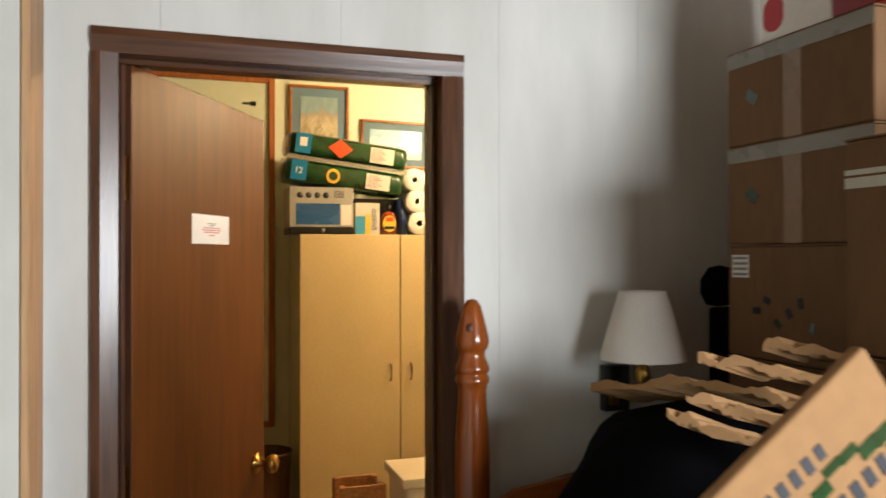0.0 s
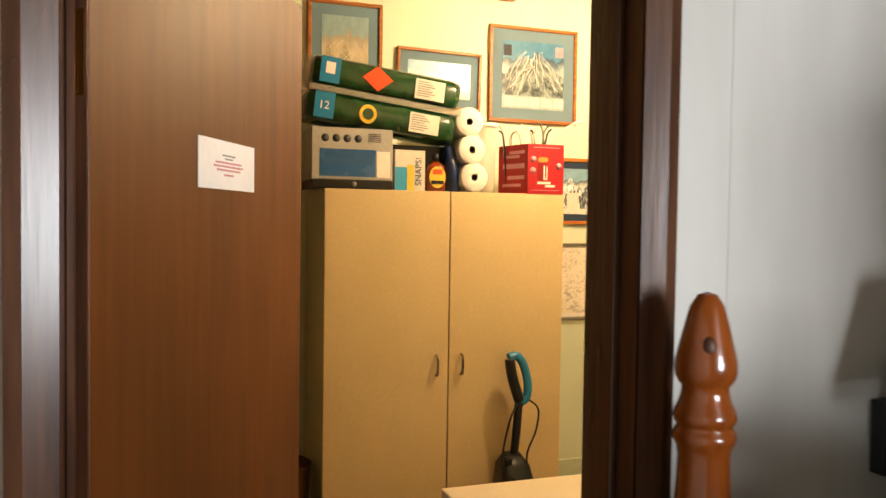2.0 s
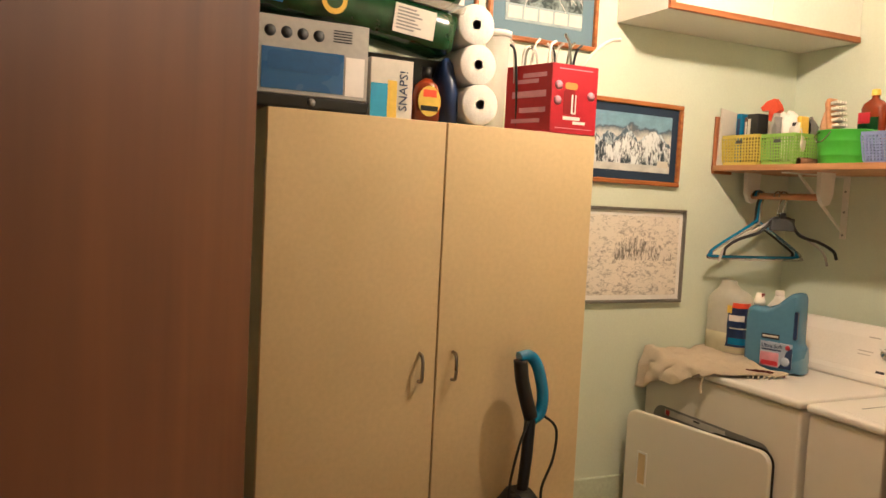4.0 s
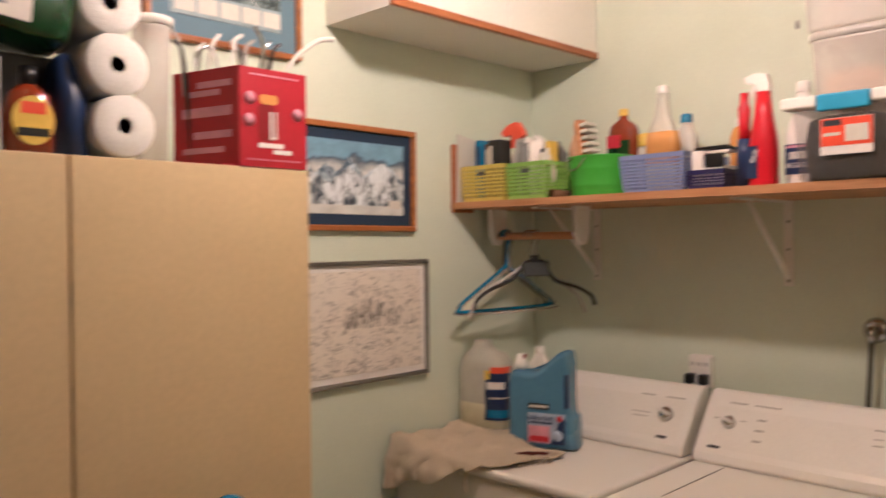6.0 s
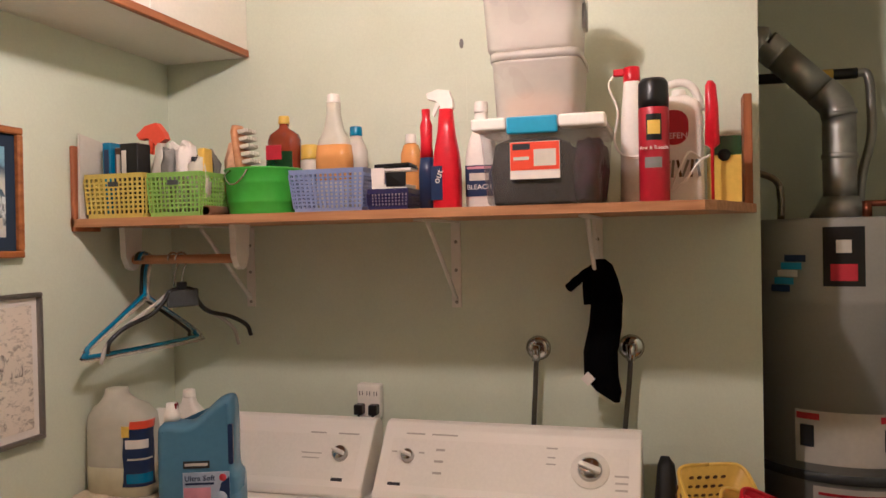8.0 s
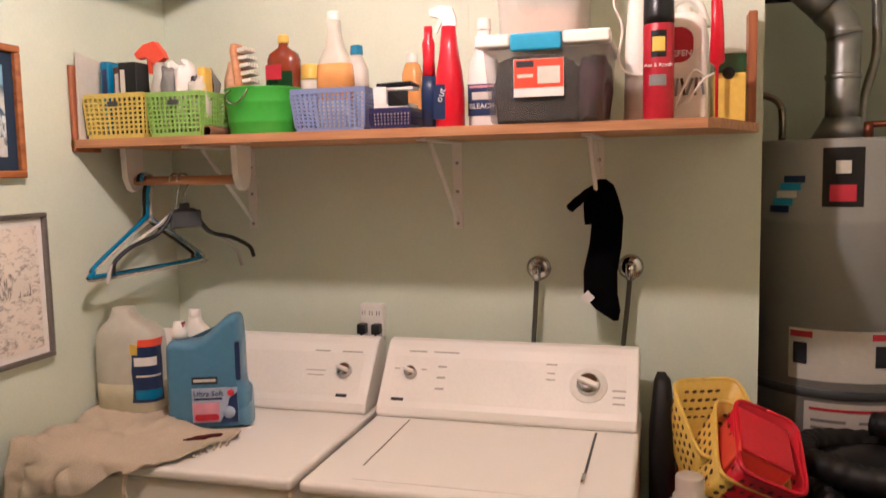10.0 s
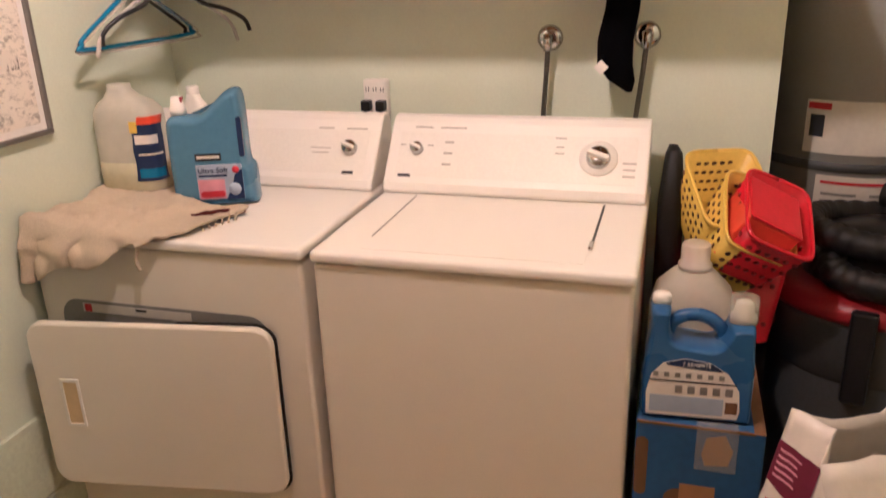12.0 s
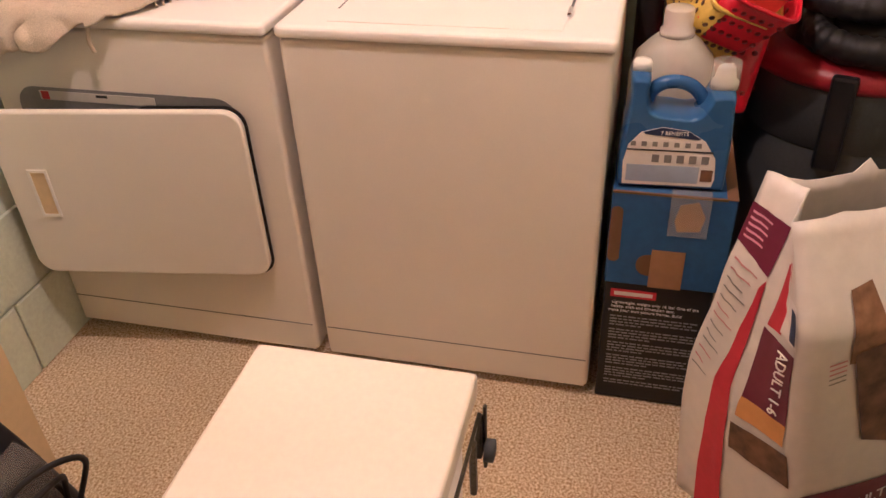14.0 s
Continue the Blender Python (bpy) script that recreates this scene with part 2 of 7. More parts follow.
# made-up dark wood for unseen walls and ceiling, to cut bounced light
M["bouncewood"] = wood("bounce_cutting_boards", "#6b4a2c", "#8a6440", 0.55, 2)
M["slope_t"] = mat("tan_printed_slope", "#8f8468", 0.4, grain=45, vary=0.3, bump=0.0, second="#b9ad8c")
M["map_a"] = picture_mat("printed_tan_mountain_map", "#8ba6ad", "#a99c86", "#c4b79a", 3, 0.2)
M["map_b"] = picture_mat("printed_snow_panorama", "#9cc4dc", "#d8dde0", "#eef0ee", 3, 0.15)
M["map_c"] = picture_mat("printed_blue_trail_map", "#4c84a8", "#3d5566", "#9fb0b4", 3, 0.25)
M["map_d"] = picture_mat("printed_winter_ridge", "#7fa7c0", "#4e5f70", "#d6d6d0", 3, 0.25)


def ink_mat(name, paper, ink, scale, lo, hi, patch, stretch=(1, 1, 1), turn=0.0):
    """A printed drawing: broken ink lines on paper, gathered in patches; lo and hi bound the ink's tone."""
    m = bpy.data.materials.new(name)
    m.use_nodes = True
    n, l = m.node_tree.nodes, m.node_tree.links
    tc, mp = n.new("ShaderNodeTexCoord"), n.new("ShaderNodeMapping")
    mp.inputs["Scale"].default_value, mp.inputs["Rotation"].default_value = stretch, (0, turn, 0)
    l.new(tc.outputs["Object"], mp.inputs[0])
    line, where = n.new("ShaderNodeTexNoise"), n.new("ShaderNodeTexNoise")
    line.inputs["Scale"].default_value, line.inputs["Detail"].default_value, line.inputs["Roughness"].default_value, line.inputs["Distortion"].default_value = scale, 9, 0.68, 0.8
    where.inputs["Scale"].default_value, where.inputs["Detail"].default_value = scale * 0.35, 3
    l.new(mp.outputs[0], line.inputs[0])
    l.new(tc.outputs["Object"], where.inputs[0])
    add = n.new("ShaderNodeMath")
    add.operation = "MULTIPLY_ADD"
    add.inputs[1].default_value = patch
    l.new(where.outputs[0], add.inputs[0])
    l.new(line.outputs[0], add.inputs[2])
    r = n.new("ShaderNodeValToRGB")
    r.color_ramp.elements[0].position, r.color_ramp.elements[1].position = lo + patch * 0.5, hi + patch * 0.5
    r.color_ramp.elements[0].color, r.color_ramp.elements[1].color = (*lin(ink), 1), (*lin(paper), 1)
    l.new(add.outputs[0], r.inputs[0])
    l.new(r.outputs[0], n["Principled BSDF"].inputs["Base Color"])
    n["Principled BSDF"].inputs["Roughness"].default_value = 0.35
    return m


M["map_e"] = ink_mat("engraved_mountain_sketch", "#e6dccd", "#a39a8f", 48, 0.34, 0.50, 0.35, (1, 1, 1.8))
M["peak"] = ink_mat("engraved_rocky_peak", "#e0d6c8", "#756e65", 46, 0.42, 0.54, 0.5, (2.2, 1, 0.7), 0.5)
M["snow_near"] = ink_mat("printed_snowy_slopes", "#dfe4e6", "#2d3a46", 40, 0.42, 0.54, 0.6, (2.0, 1, 0.7), 0.4)
M["trail_hill"] = ink_mat("printed_wooded_hill", "#8b9a98", "#2c3a3a", 34, 0.42, 0.62, 0.5)
M["snow_far"] = ink_mat("printed_far_ridges", "#c9d6de", "#4a5d6e", 34, 0.42, 0.55, 0.4, (1.6, 1, 0.8), -0.4)


# ---- mesh tools ----
def box(bm, x0, x1, y0, y1, z0, z1, bev=0.0, seg=2):
    r = bmesh.ops.create_cube(bm, size=1)
    for v in r["verts"]:
        v.co = Vector(((x0 + x1) / 2 + v.co.x * (x1 - x0), (y0 + y1) / 2 + v.co.y * (y1 - y0), (z0 + z1) / 2 + v.co.z * (z1 - z0)))
    if bev:
        es = list({e for v in r["verts"] for e in v.link_edges})
        bmesh.ops.bevel(bm, geom=es, offset=bev, segments=seg, affect="EDGES", profile=0.5)
    return bm


def bx(*a, **k):
    return box(bmesh.new(), *a, **k)


def rings(loops, close=True, cap=True):
    bm = bmesh.new()
    vs = [[bm.verts.new(p) for p in lp] for lp in loops]
    n = len(vs[0])
    for a, b in zip(vs, vs[1:]):
        for i in range(n if close else n - 1):
            j = (i + 1) % n
            bm.faces.new((a[i], a[j], b[j], b[i]))
    if cap and close:
        bm.faces.new(list(reversed(vs[0])))
        bm.faces.new(vs[-1])
    bmesh.ops.recalc_face_normals(bm, faces=bm.faces)
    for f in bm.faces:
        f.smooth = len(f.verts) == 4
    return bm


def lathe(profile, seg=28, cx=0, cy=0):
    return rings([[(cx + max(r, 0.0004) * math.cos(2 * math.pi * i / seg), cy + max(r, 0.0004) * math.sin(2 * math.pi * i / seg), z) for i in range(seg)] for r, z in profile])


def loft(rows, p=4.0, n=36):
    """Stacked rounded-square sections: rows of z, cx, cy, half x, half y."""
    out = []
    for z, cx, cy, hx, hy in rows:
        lp = []
        for i in range(n):
            a = 2 * math.pi * i / n
            c, s = math.cos(a), math.sin(a)
            lp.append((cx + hx * math.copysign(abs(c) ** (2 / p), c), cy + hy * math.copysign(abs(s) ** (2 / p), s), z))
        out.append(lp)
    return rings(out)


def smooth_path(pts, k=6):
    pts = [Vector(p) for p in pts]
    if len(pts) < 3:
        return pts
    q = [pts[0] * 2 - pts[1], *pts, pts[-1] * 2 - pts[-2]]
    out = []
    for i in range(1, len(q) - 2):
        for j in range(k):
            t = j / k
            a, b, c, d = q[i - 1], q[i], q[i + 1], q[i + 2]
            out.append(0.5 * ((2 * b) + (c - a) * t + (2 * a - 5 * b + 4 * c - d) * t * t + (3 * b - a - 3 * c + d) * t ** 3))
    return out + [pts[-1]]


def tube(pts, r, seg=8, k=6, rfun=None):
    p = smooth_path(pts, k)
    loops, up = [], None
    for i, c in enumerate(p):
        d = (p[min(i + 1, len(p) - 1)] - p[max(i - 1, 0)]).normalized()
        if up is None:
            up = d.orthogonal().normalized()
        up = (up - d * up.dot(d)).normalized()
        w = d.cross(up)
        rr = r * (rfun(i / (len(p) - 1)) if rfun else 1)
        loops.append([c + up * rr * math.cos(2 * math.pi * j / seg) + w * rr * math.sin(2 * math.pi * j / seg) for j in range(seg)])
    return rings(loops)


def prism(poly, axis, a, b):
    """A flat outline (u, v) pushed from a to b along an axis; u, v are the two other axes in order."""
    def at(u, v, w):
        c = [u, v]
        c.insert(axis, w)
        return tuple(c)
    bm = rings([[at(u, v, a) for u, v in poly], [at(u, v, b) for u, v in poly]])
    for f in bm.faces:
        f.smooth = False
    return bm


def round_poly(u0, u1, v0, v1, r, k=6):
    out = []
    for cu, cv, a0 in ((u1 - r, v1 - r, 0), (u0 + r, v1 - r, 90), (u0 + r, v0 + r, 180), (u1 - r, v0 + r, 270)):
        for i in range(k + 1):
            a = radians(a0 + 90 * i / k)
            out.append((cu + r * math.cos(a), cv + r * math.sin(a)))
    return out


def join(*bms):
    out = bmesh.new()
    for b in bms:
        me = bpy.data.meshes.new("tmp")
        b.to_mesh(me)
        b.free()
        out.from_mesh(me)
        bpy.data.meshes.remove(me)
    return out


def shift(bm, m):
    bmesh.ops.transform(bm, matrix=m, verts=bm.verts)
    return bm


def rough_up(bm, amount, size, seed=0.0):
    for v in bm.verts:
        v.co += noise.noise_vector(v.co / size + Vector((seed, seed * 1.7, seed * 0.3))) * amount
    return bm


def mesh_of(name, bm, material):
    me = bpy.data.meshes.new(name)
    bm.to_mesh(me)
    bm.free()
    me.materials.append(M[material] if isinstance(material, str) else material)
    return me


def part(name, bm, material, parent, label=""):
    ob = new(name, mesh_of(name, bm, material))
    ob.parent = parent
    return tagged(ob, label) if label else ob


def thing(name, at, label, category, group="", turn=0, kind=""):
    ob = new(name)
    ob.matrix_world = pose(*at, 0, 0, turn) if not isinstance(at, Matrix) else at
    ob.empty_display_size = 0.05
    return tagged(ob, label, category, group, kind)


def solid(name, bm, material, label, category, kind="", group=""):
    return tagged(new(name, mesh_of(name, bm, material)), label, category, group, kind)


def words(name, s, size, material, parent, m, thick=0.0008, fit=None):
    """Flat raised lettering in the built-in font; m puts its centre and turns it to face +z of m."""
    cu = bpy.data.curves.new(name, "FONT")
    cu.body, cu.size, cu.align_x, cu.align_y, cu.extrude = s, size, "CENTER", "CENTER", thick
    cu.resolution_u = 2
    tmp = bpy.data.objects.new(name, cu)
    me = bpy.data.meshes.new_from_object(tmp)
    bpy.data.objects.remove(tmp)
    bpy.data.curves.remove(cu)
    me.materials.clear()
    me.materials.append(M[material])
    ob = new(name, me)
    ob.parent = parent
    ob.matrix_local = m @ Matrix.Diagonal((fit or 1, 1, 1, 1))
    return ob


FACE_X = pose(0, 0, 0, 90, 0, -90)   # lettering that faces -x, reading along -y
FACE_Y = pose(0, 0, 0, 90, 0, 0)     # lettering that faces -y, reading along +x


def on_x(x, y, z, roll=0):
    return Matrix.Translation((x, y, z)) @ FACE_X @ pose(0, 0, 0, 0, 0, roll)


def on_y(x, y, z, roll=0):
    return Matrix.Translation((x, y, z)) @ FACE_Y @ pose(0, 0, 0, 0, 0, roll)


def bars(rows, axis, face, u0, depth=0.0012):
    """Plain bars that stand in for unreadable print: rows of (u start, u end, v, height) on the plane axis=face."""
    bm = bmesh.new()
    for a, b, v, h in rows:
        if axis == 0:
            box(bm, face - depth, face + depth, u0 - b, u0 - a, v - h / 2, v + h / 2)
        else:
            box(bm, u0 + a, u0 + b, face - depth, face + depth, v - h / 2, v + h / 2)
    return bm


# ---- large structure ----
XR, YF, YD, YL = 2.565, 4.14, 1.76, 1.90    # laundry side wall, far wall, door wall (bedroom face, laundry face)
OL, OR, OT = -0.40, 0.345, 2.03             # door opening
CEIL, CEILB = 2.74, 2.45

floor = solid("floor", bx(-1.2, 3.6, 1.80, 4.4, -0.12, 0.0), "carpet", "speckled beige loop-pile carpet floor", "floor", "structure")
solid("floor_bedroom", bx(-0.9, 2.6, -2.4, 1.80, -0.12, 0.0), "bed_carpet", "dark brown carpet of the bedroom", "floor", "structure")
# door wall with its opening
wd = bmesh.new()
box(wd, -1.2, OL - 0.012, YD, YL, 0, CEIL)
box(wd, OR + 0.012, 3.5, YD, YL, 0, CEIL)
box(wd, OL - 0.012, OR + 0.012, YD, YL, OT + 0.012, CEIL)
wall_south = solid("wall_south", wd, "mint", "wall with a doorway between bedroom and laundry", "wall", "structure")
panel_w = 0.406
for k in range(-1, 7):
    a = 0.499 + panel_w * (k - 2)
    b = a + panel_w - 0.0007
    a, b = max(a, -0.56), min(b, 2.42)
    if a >= b:
        continue
    pieces = []
    if b <= OL or a >= OR + 0.06:
        pieces = [(a, b, 0, CEILB)]
    else:
        if a < OL - 0.05:
            pieces.append((a, OL - 0.03, 0, CEILB))
        pieces.append((max(a, OL - 0.03), min(b, OR + 0.03), OT + 0.03, CEILB))
        if b > OR + 0.03:
            pieces.append((OR + 0.03, b, 0, CEILB))
    for x0, x1, z0, z1 in pieces:
        part("wall_panel", bx(x0, x1, YD - 0.006, YD - 0.0005, z0, z1), "bed_wall", wall_south, "grey-white wall panelling")
solid("wall_north", bx(-1.2, 2.75, YF, YF + 0.15, 0, CEIL), "mint", "pale mint painted far wall", "wall", "structure")
wall_n = bpy.data.objects["wall_north"]
# painted block courses at the foot of the far wall
for row in range(2):
    for k in range(11):
        x0 = -1.15 + k * 0.405 + (0.2 if row else 0.0) - 0.01
        x1 = min(x0 + 0.398, 2.56)
        if x1 - x0 > 0.05:
            part("block", bx(x0, x1, YF - 0.012, YF - 0.0005, row * 0.226 + 0.002, row * 0.226 + 0.222, 0.004, 1), "block", wall_n, "mint painted concrete block")
solid("wall_east", bx(XR, XR + 0.13, 2.41, YF, 0, CEIL), "mint", "pale mint painted wall behind the washing machines", "wall", "structure")
solid("wall_nook_back", bx(3.32, 3.44, 1.90, 3.3, 0, CEIL), "mint", "dim mint wall of the heater nook", "wall", "structure")
solid("wall_nook_side", bx(XR + 0.13, 3.32, 3.1, 3.22, 0, CEIL), "mint", "side wall of the heater nook", "wall", "structure")
solid("wall_west", bx(-1.3, -1.2, YL, YF, 0, CEIL), "bouncewood", "unseen laundry side wall in dark wood that cuts bounced light", "wall", "structure")
solid("wall_return", bx(0.568, 0.90, YL + 0.0005, 2.238, 0, CEIL, 0.003, 1), "cream", "cream painted wall return beside the doorway with nail holes", "wall", "structure")
for y, z in ((2.095, 1.706), (2.083, 1.353), (2.10, 1.05), (2.09, 0.7)):
    part("nail_hole", shift(lathe([(0, 0), (0.0035, 0.0), (0.003, 0.0012), (0, 0.0015)], 10), pose(0.568, y, z, 0, -90, 0)), "darktext", bpy.data.objects["wall_return"], "dark nail hole")
solid("ceiling_laundry", bx(-1.3, 3.44, YD + 0.01, YF + 0.1, CEIL, CEIL + 0.1), "ceil", "off-white laundry ceiling", "ceiling", "structure")
solid("ceiling_bedroom", bx(-0.75, 2.55, -2.35, YD - 0.008, CEILB, CEILB + 0.1), "bouncewood", "unseen bedroom ceiling in dark wood that cuts bounced light", "ceiling", "structure")
tagged(solid("ceiling_beam", bx(1.13, 1.21, YL + 0.002, YF - 0.002, 2.575, CEIL - 0.002, 0.006, 1), "beam", "exposed orange pine ceiling beam", "beam", "structure"))
# bedroom shell
solid("wall_bedroom_corner", bx(-0.66, -0.55, 1.50, YD - 0.007, 0, CEILB), "bed_wall", "grey-white bedroom corner beside the closet", "wall", "structure")
# unseen sides: their dark wood is invented to keep the boxes dim
solid("wall_bedroom_west", bx(-0.80, -0.69, -2.22, 1.50, 0, CEILB), "bouncewood", "unseen bedroom side wall in dark wood that cuts bounced light", "wall", "structure")
solid("wall_bedroom_east", bx(2.42, 2.54, -2.22, YD - 0.007, 0, CEILB), "bouncewood", "unseen bedroom wall behind the boxes in dark wood that cuts bounced light", "wall", "structure")
wb = bmesh.new()
box(wb, -0.8, 1.02, -2.34, -2.22, 0, CEILB)
box(wb, 2.12, 2.54, -2.34, -2.22, 0, CEILB)
box(wb, 1.02, 2.12, -2.34, -2.22, 0, 0.98)
box(wb, 1.02, 2.12, -2.34, -2.22, 2.12, CEILB)
solid("wall_bedroom_south", wb, "bouncewood", "unseen bedroom wall with the window in dark wood that cuts bounced light", "wall", "structure")
win = thing("window_1", (1.57, -2.28, 0.98), "white framed bedroom window", "window", kind="structure")
part("window_frame", join(bx(-0.545, -0.525, -0.03, 0.03, 0, 1.14), bx(0.525, 0.545, -0.03, 0.03, 0, 1.14), bx(-0.525, 0.525, -0.03, 0.03, 0, 0.04), bx(-0.525, 0.525, -0.03, 0.03, 1.10, 1.14)), "white", win)
part("window_sill", bx(-0.6, 0.6, 0.0, 0.12, -0.02, 0.0, 0.004), "white", win)
# tan upright and pale closet panel beside the doorway
solid("trim_upright", bx(-0.549, -0.533, 1.50, 1.655, 0, CEILB - 0.002, 0.003, 1), "tanwood", "tan wooden upright trim in the bedroom corner", "trim", "structure")
solid("closet_panel", bx(-0.688, -0.655, -0.6, 1.497, 0.01, 2.2, 0.004, 1), "curtain", "pale green-grey sliding closet panel", "door", "structure")

# doorway: casing, jambs, stops
df = thing("door_frame", (0, 0, 0), "dark brown stained wooden door casing and jamb", "door frame", kind="structure")
CW = 0.055
def casing(x0, x1):
    return prism([(x0, YD - 0.0062), (x0, YD - 0.018), (x0 + (x1 - x0) * 0.35, YD - 0.022), (x1, YD - 0.012), (x1, YD - 0.0062)], 2, 0.0, OT + 0.0)
part("side_casing", casing(OR + CW, OR), "casing", df)
part("side_casing", casing(OL - CW, OL), "casing", df)
part("head_casing", prism([(YD - 0.0062, OT + CW), (YD - 0.018, OT + CW), (YD - 0.022, OT + CW * 0.65), (YD - 0.012, OT + 0.0005), (YD - 0.0062, OT + 0.0005)], 0, OL - CW, OR + CW), "casing_x", df)
part("jamb", bx(OR, OR + 0.0115, YD - 0.012, YL + 0.004, 0, OT, 0.001, 1), "casing", df)
part("jamb", bx(OL - 0.0115, OL, YD - 0.012, YL + 0.004, 0, OT, 0.001, 1), "casing", df)
part("head_jamb", bx(OL, OR, YD - 0.012, YL + 0.004, OT, OT + 0.0115), "casing_x", df)
part("stop", bx(OR - 0.011, OR - 0.0003, 1.80, 1.832, 0, OT - 0.012, 0.002, 1), "casing", df)
part("stop", bx(OL + 0.0003, OL + 0.011, 1.80, 1.832, 0, OT - 0.012, 0.002, 1), "casing", df)
part("head_stop", bx(OL + 0.0003, OR - 0.0003, 1.80, 1.832, OT - 0.011, OT - 0.0003), "casing_x", df)

# the open door: local x along the leaf, front face at y = 0 towards the bedroom side
DOOR_TURN, DW = 62.0, 0.76
door = thing("door_1", pose(-0.375, 1.80, 0.012, 0, 0, DOOR_TURN), "open flush brown wood-veneer door with a paper notice", "door", kind="structure")
part("leaf", bx(0.002, DW, 0.0, 0.036, 0, 2.005, 0.0015, 1), "door", door)
part("hinge_edge", bx(-0.001, 0.0018, 0.001, 0.035, 0.002, 2.003), "edge", door, "dark stained hinge edge")
for z in (0.22, 1.0, 1.70):
    part("hinge", join(bx(-0.0025, -0.0012, 0.004, 0.033, z, z + 0.10), shift(lathe([(0, 0), (0.006, 0), (0.006, 0.1), (0, 0.1)], 12), pose(-0.006, 0.042, z))), "brass", door, "brass butt hinge")
note = part("notice", bx(0.280, 0.498, -0.0022, -0.0006, 1.606, 1.685), "paper", door, "white paper notice taped to the door")
kn = part("door_knob", shift(lathe([(0, 0.0), (0.032, 0.0), (0.033, 0.006), (0.014, 0.010), (0.011, 0.030), (0.022, 0.040), (0.029, 0.052), (0.027, 0.064), (0.015, 0.071), (0, 0.072)], 28), pose(DW - 0.065, 0, 0.93, 90, 0, 0)), "brass", door, "polished brass door knob")
part("door_knob", shift(lathe([(0, 0.0), (0.032, 0.0), (0.033, 0.006), (0.014, 0.010), (0.011, 0.030), (0.022, 0.040), (0.029, 0.052), (0.027, 0.064), (0.015, 0.071), (0, 0.072)], 28), pose(DW - 0.065, 0.036, 0.93, -90, 0, 0)), "brass", door, "polished brass door knob")
part("print_line", join(*[bx(0.389 - w / 2, 0.389 + w / 2, -0.0030, -0.0023, z, z + 0.0025) for z, w in ((1.660, 0.05), (1.6545, 0.03))]), "greytext", note)
part("print_line", join(*[bx(0.389 - w / 2, 0.389 + w / 2, -0.0030, -0.0023, z, z + 0.003) for z, w in ((1.648, 0.10), (1.642, 0.115), (1.636, 0.09), (1.628, 0.035))]), "redtext", note)

# ceiling bulb of the laundry
CEIL_DROP = BULB[2] - CEIL + 0.10
cl = thing("ceiling_light", (BULB[0], BULB[1], CEIL), "bare glowing bulb hanging on a short white flex", "light")
part("ceiling_cup", lathe([(0.0, -0.001), (0.045, -0.001), (0.047, -0.012), (0.02, -0.03), (0.0, -0.031)]), "white", cl)
part("flex", lathe([(0, -0.0305), (0.0035, -0.0305), (0.0035, CEIL_DROP - 0.0), (0, CEIL_DROP)], 10), "white", cl)
part("lampholder", lathe([(0.0, CEIL_DROP), (0.012, CEIL_DROP), (0.019, CEIL_DROP - 0.012), (0.019, CEIL_DROP - 0.05), (0.0, CEIL_DROP - 0.05)]), "white", cl)
part("bulb", shift(lathe([(0.0, 0.0), (0.010, -0.001), (0.013, -0.021), (0.020, -0.037), (0.0225, -0.053), (0.020, -0.069), (0.010, -0.080), (0, -0.082)], 24), pose(0, 0, CEIL_DROP - 0.051)), "bulb", cl)


# ---- laundry: furniture ----
cab = thing("storage_cabinet", (0.273, 3.73, 0), "tall cream laminate two-door storage cabinet against the wall", "cabinet")
cw, cd, chh = 0.999, 0.395, 1.69
for q in (bx(0, 0.016, 0.018, cd, 0, chh), bx(cw - 0.016, cw, 0.018, cd, 0, chh)):
    part("side_panel", q, "lamside", cab, "grey-green laminate side")
part("top_panel", bx(0.0165, cw - 0.0165, 0.018, cd, chh - 0.016, chh), "lamside", cab)
part("plinth", bx(0.0165, cw - 0.0165, 0.03, cd, 0.0, 0.06), "lamside", cab)
part("back_panel", bx(0.0165, cw - 0.0165, cd - 0.008, cd, 0.061, chh - 0.017), "lamside", cab)
# dark-coloured divider added so the gap between the doors reads as shade
part("centre_divider", bx(cw / 2 - 0.008, cw / 2 + 0.008, 0.0185, cd - 0.009, 0.061, chh - 0.017), "edge", cab, "dark divider added for the shade in the door gap")
for k in range(2):
    x0 = 0.0 if k == 0 else cw / 2 + 0.002
    d = part("door", bx(x0, x0 + cw / 2 - 0.0025, 0, 0.017, 0.05, chh, 0.002, 1), "lam", cab, "flat cream laminate door")
    hx = cw / 2 - 0.052 if k == 0 else cw / 2 + 0.052
    part("handle", tube([(hx, -0.001, 0.965), (hx, -0.022, 0.972), (hx, -0.026, 1.005), (hx, -0.022, 1.038), (hx, -0.001, 1.045)], 0.0052), "nickel", d, "brushed nickel bow handle")
part("hinge", bx(-0.002, 0.0, 0.004, 0.014, 1.50, 1.56), "nickel", cab)

ub = thing("wall_cabinet", (1.63, 3.855, 2.15), "white wall cabinet with orange oak edging", "cabinet")
uw, ud, uh = XR - 1.632, YF - 3.857, 0.585
part("body", bx(0, uw, 0.012, ud, 0, uh), "white", ub)
part("door", bx(0.022, uw / 2 - 0.001, 0, 0.0118, 0.022, uh, 0.001, 1), "white", ub)
part("door", bx(uw / 2 + 0.001, uw - 0.002, 0, 0.0118, 0.022, uh, 0.001, 1), "white", ub)
part("bottom_edging", bx(0, uw - 0.002, -0.006, 0.0116, 0.0, 0.0215, 0.002, 1), "oak", ub, "orange oak edging strip")
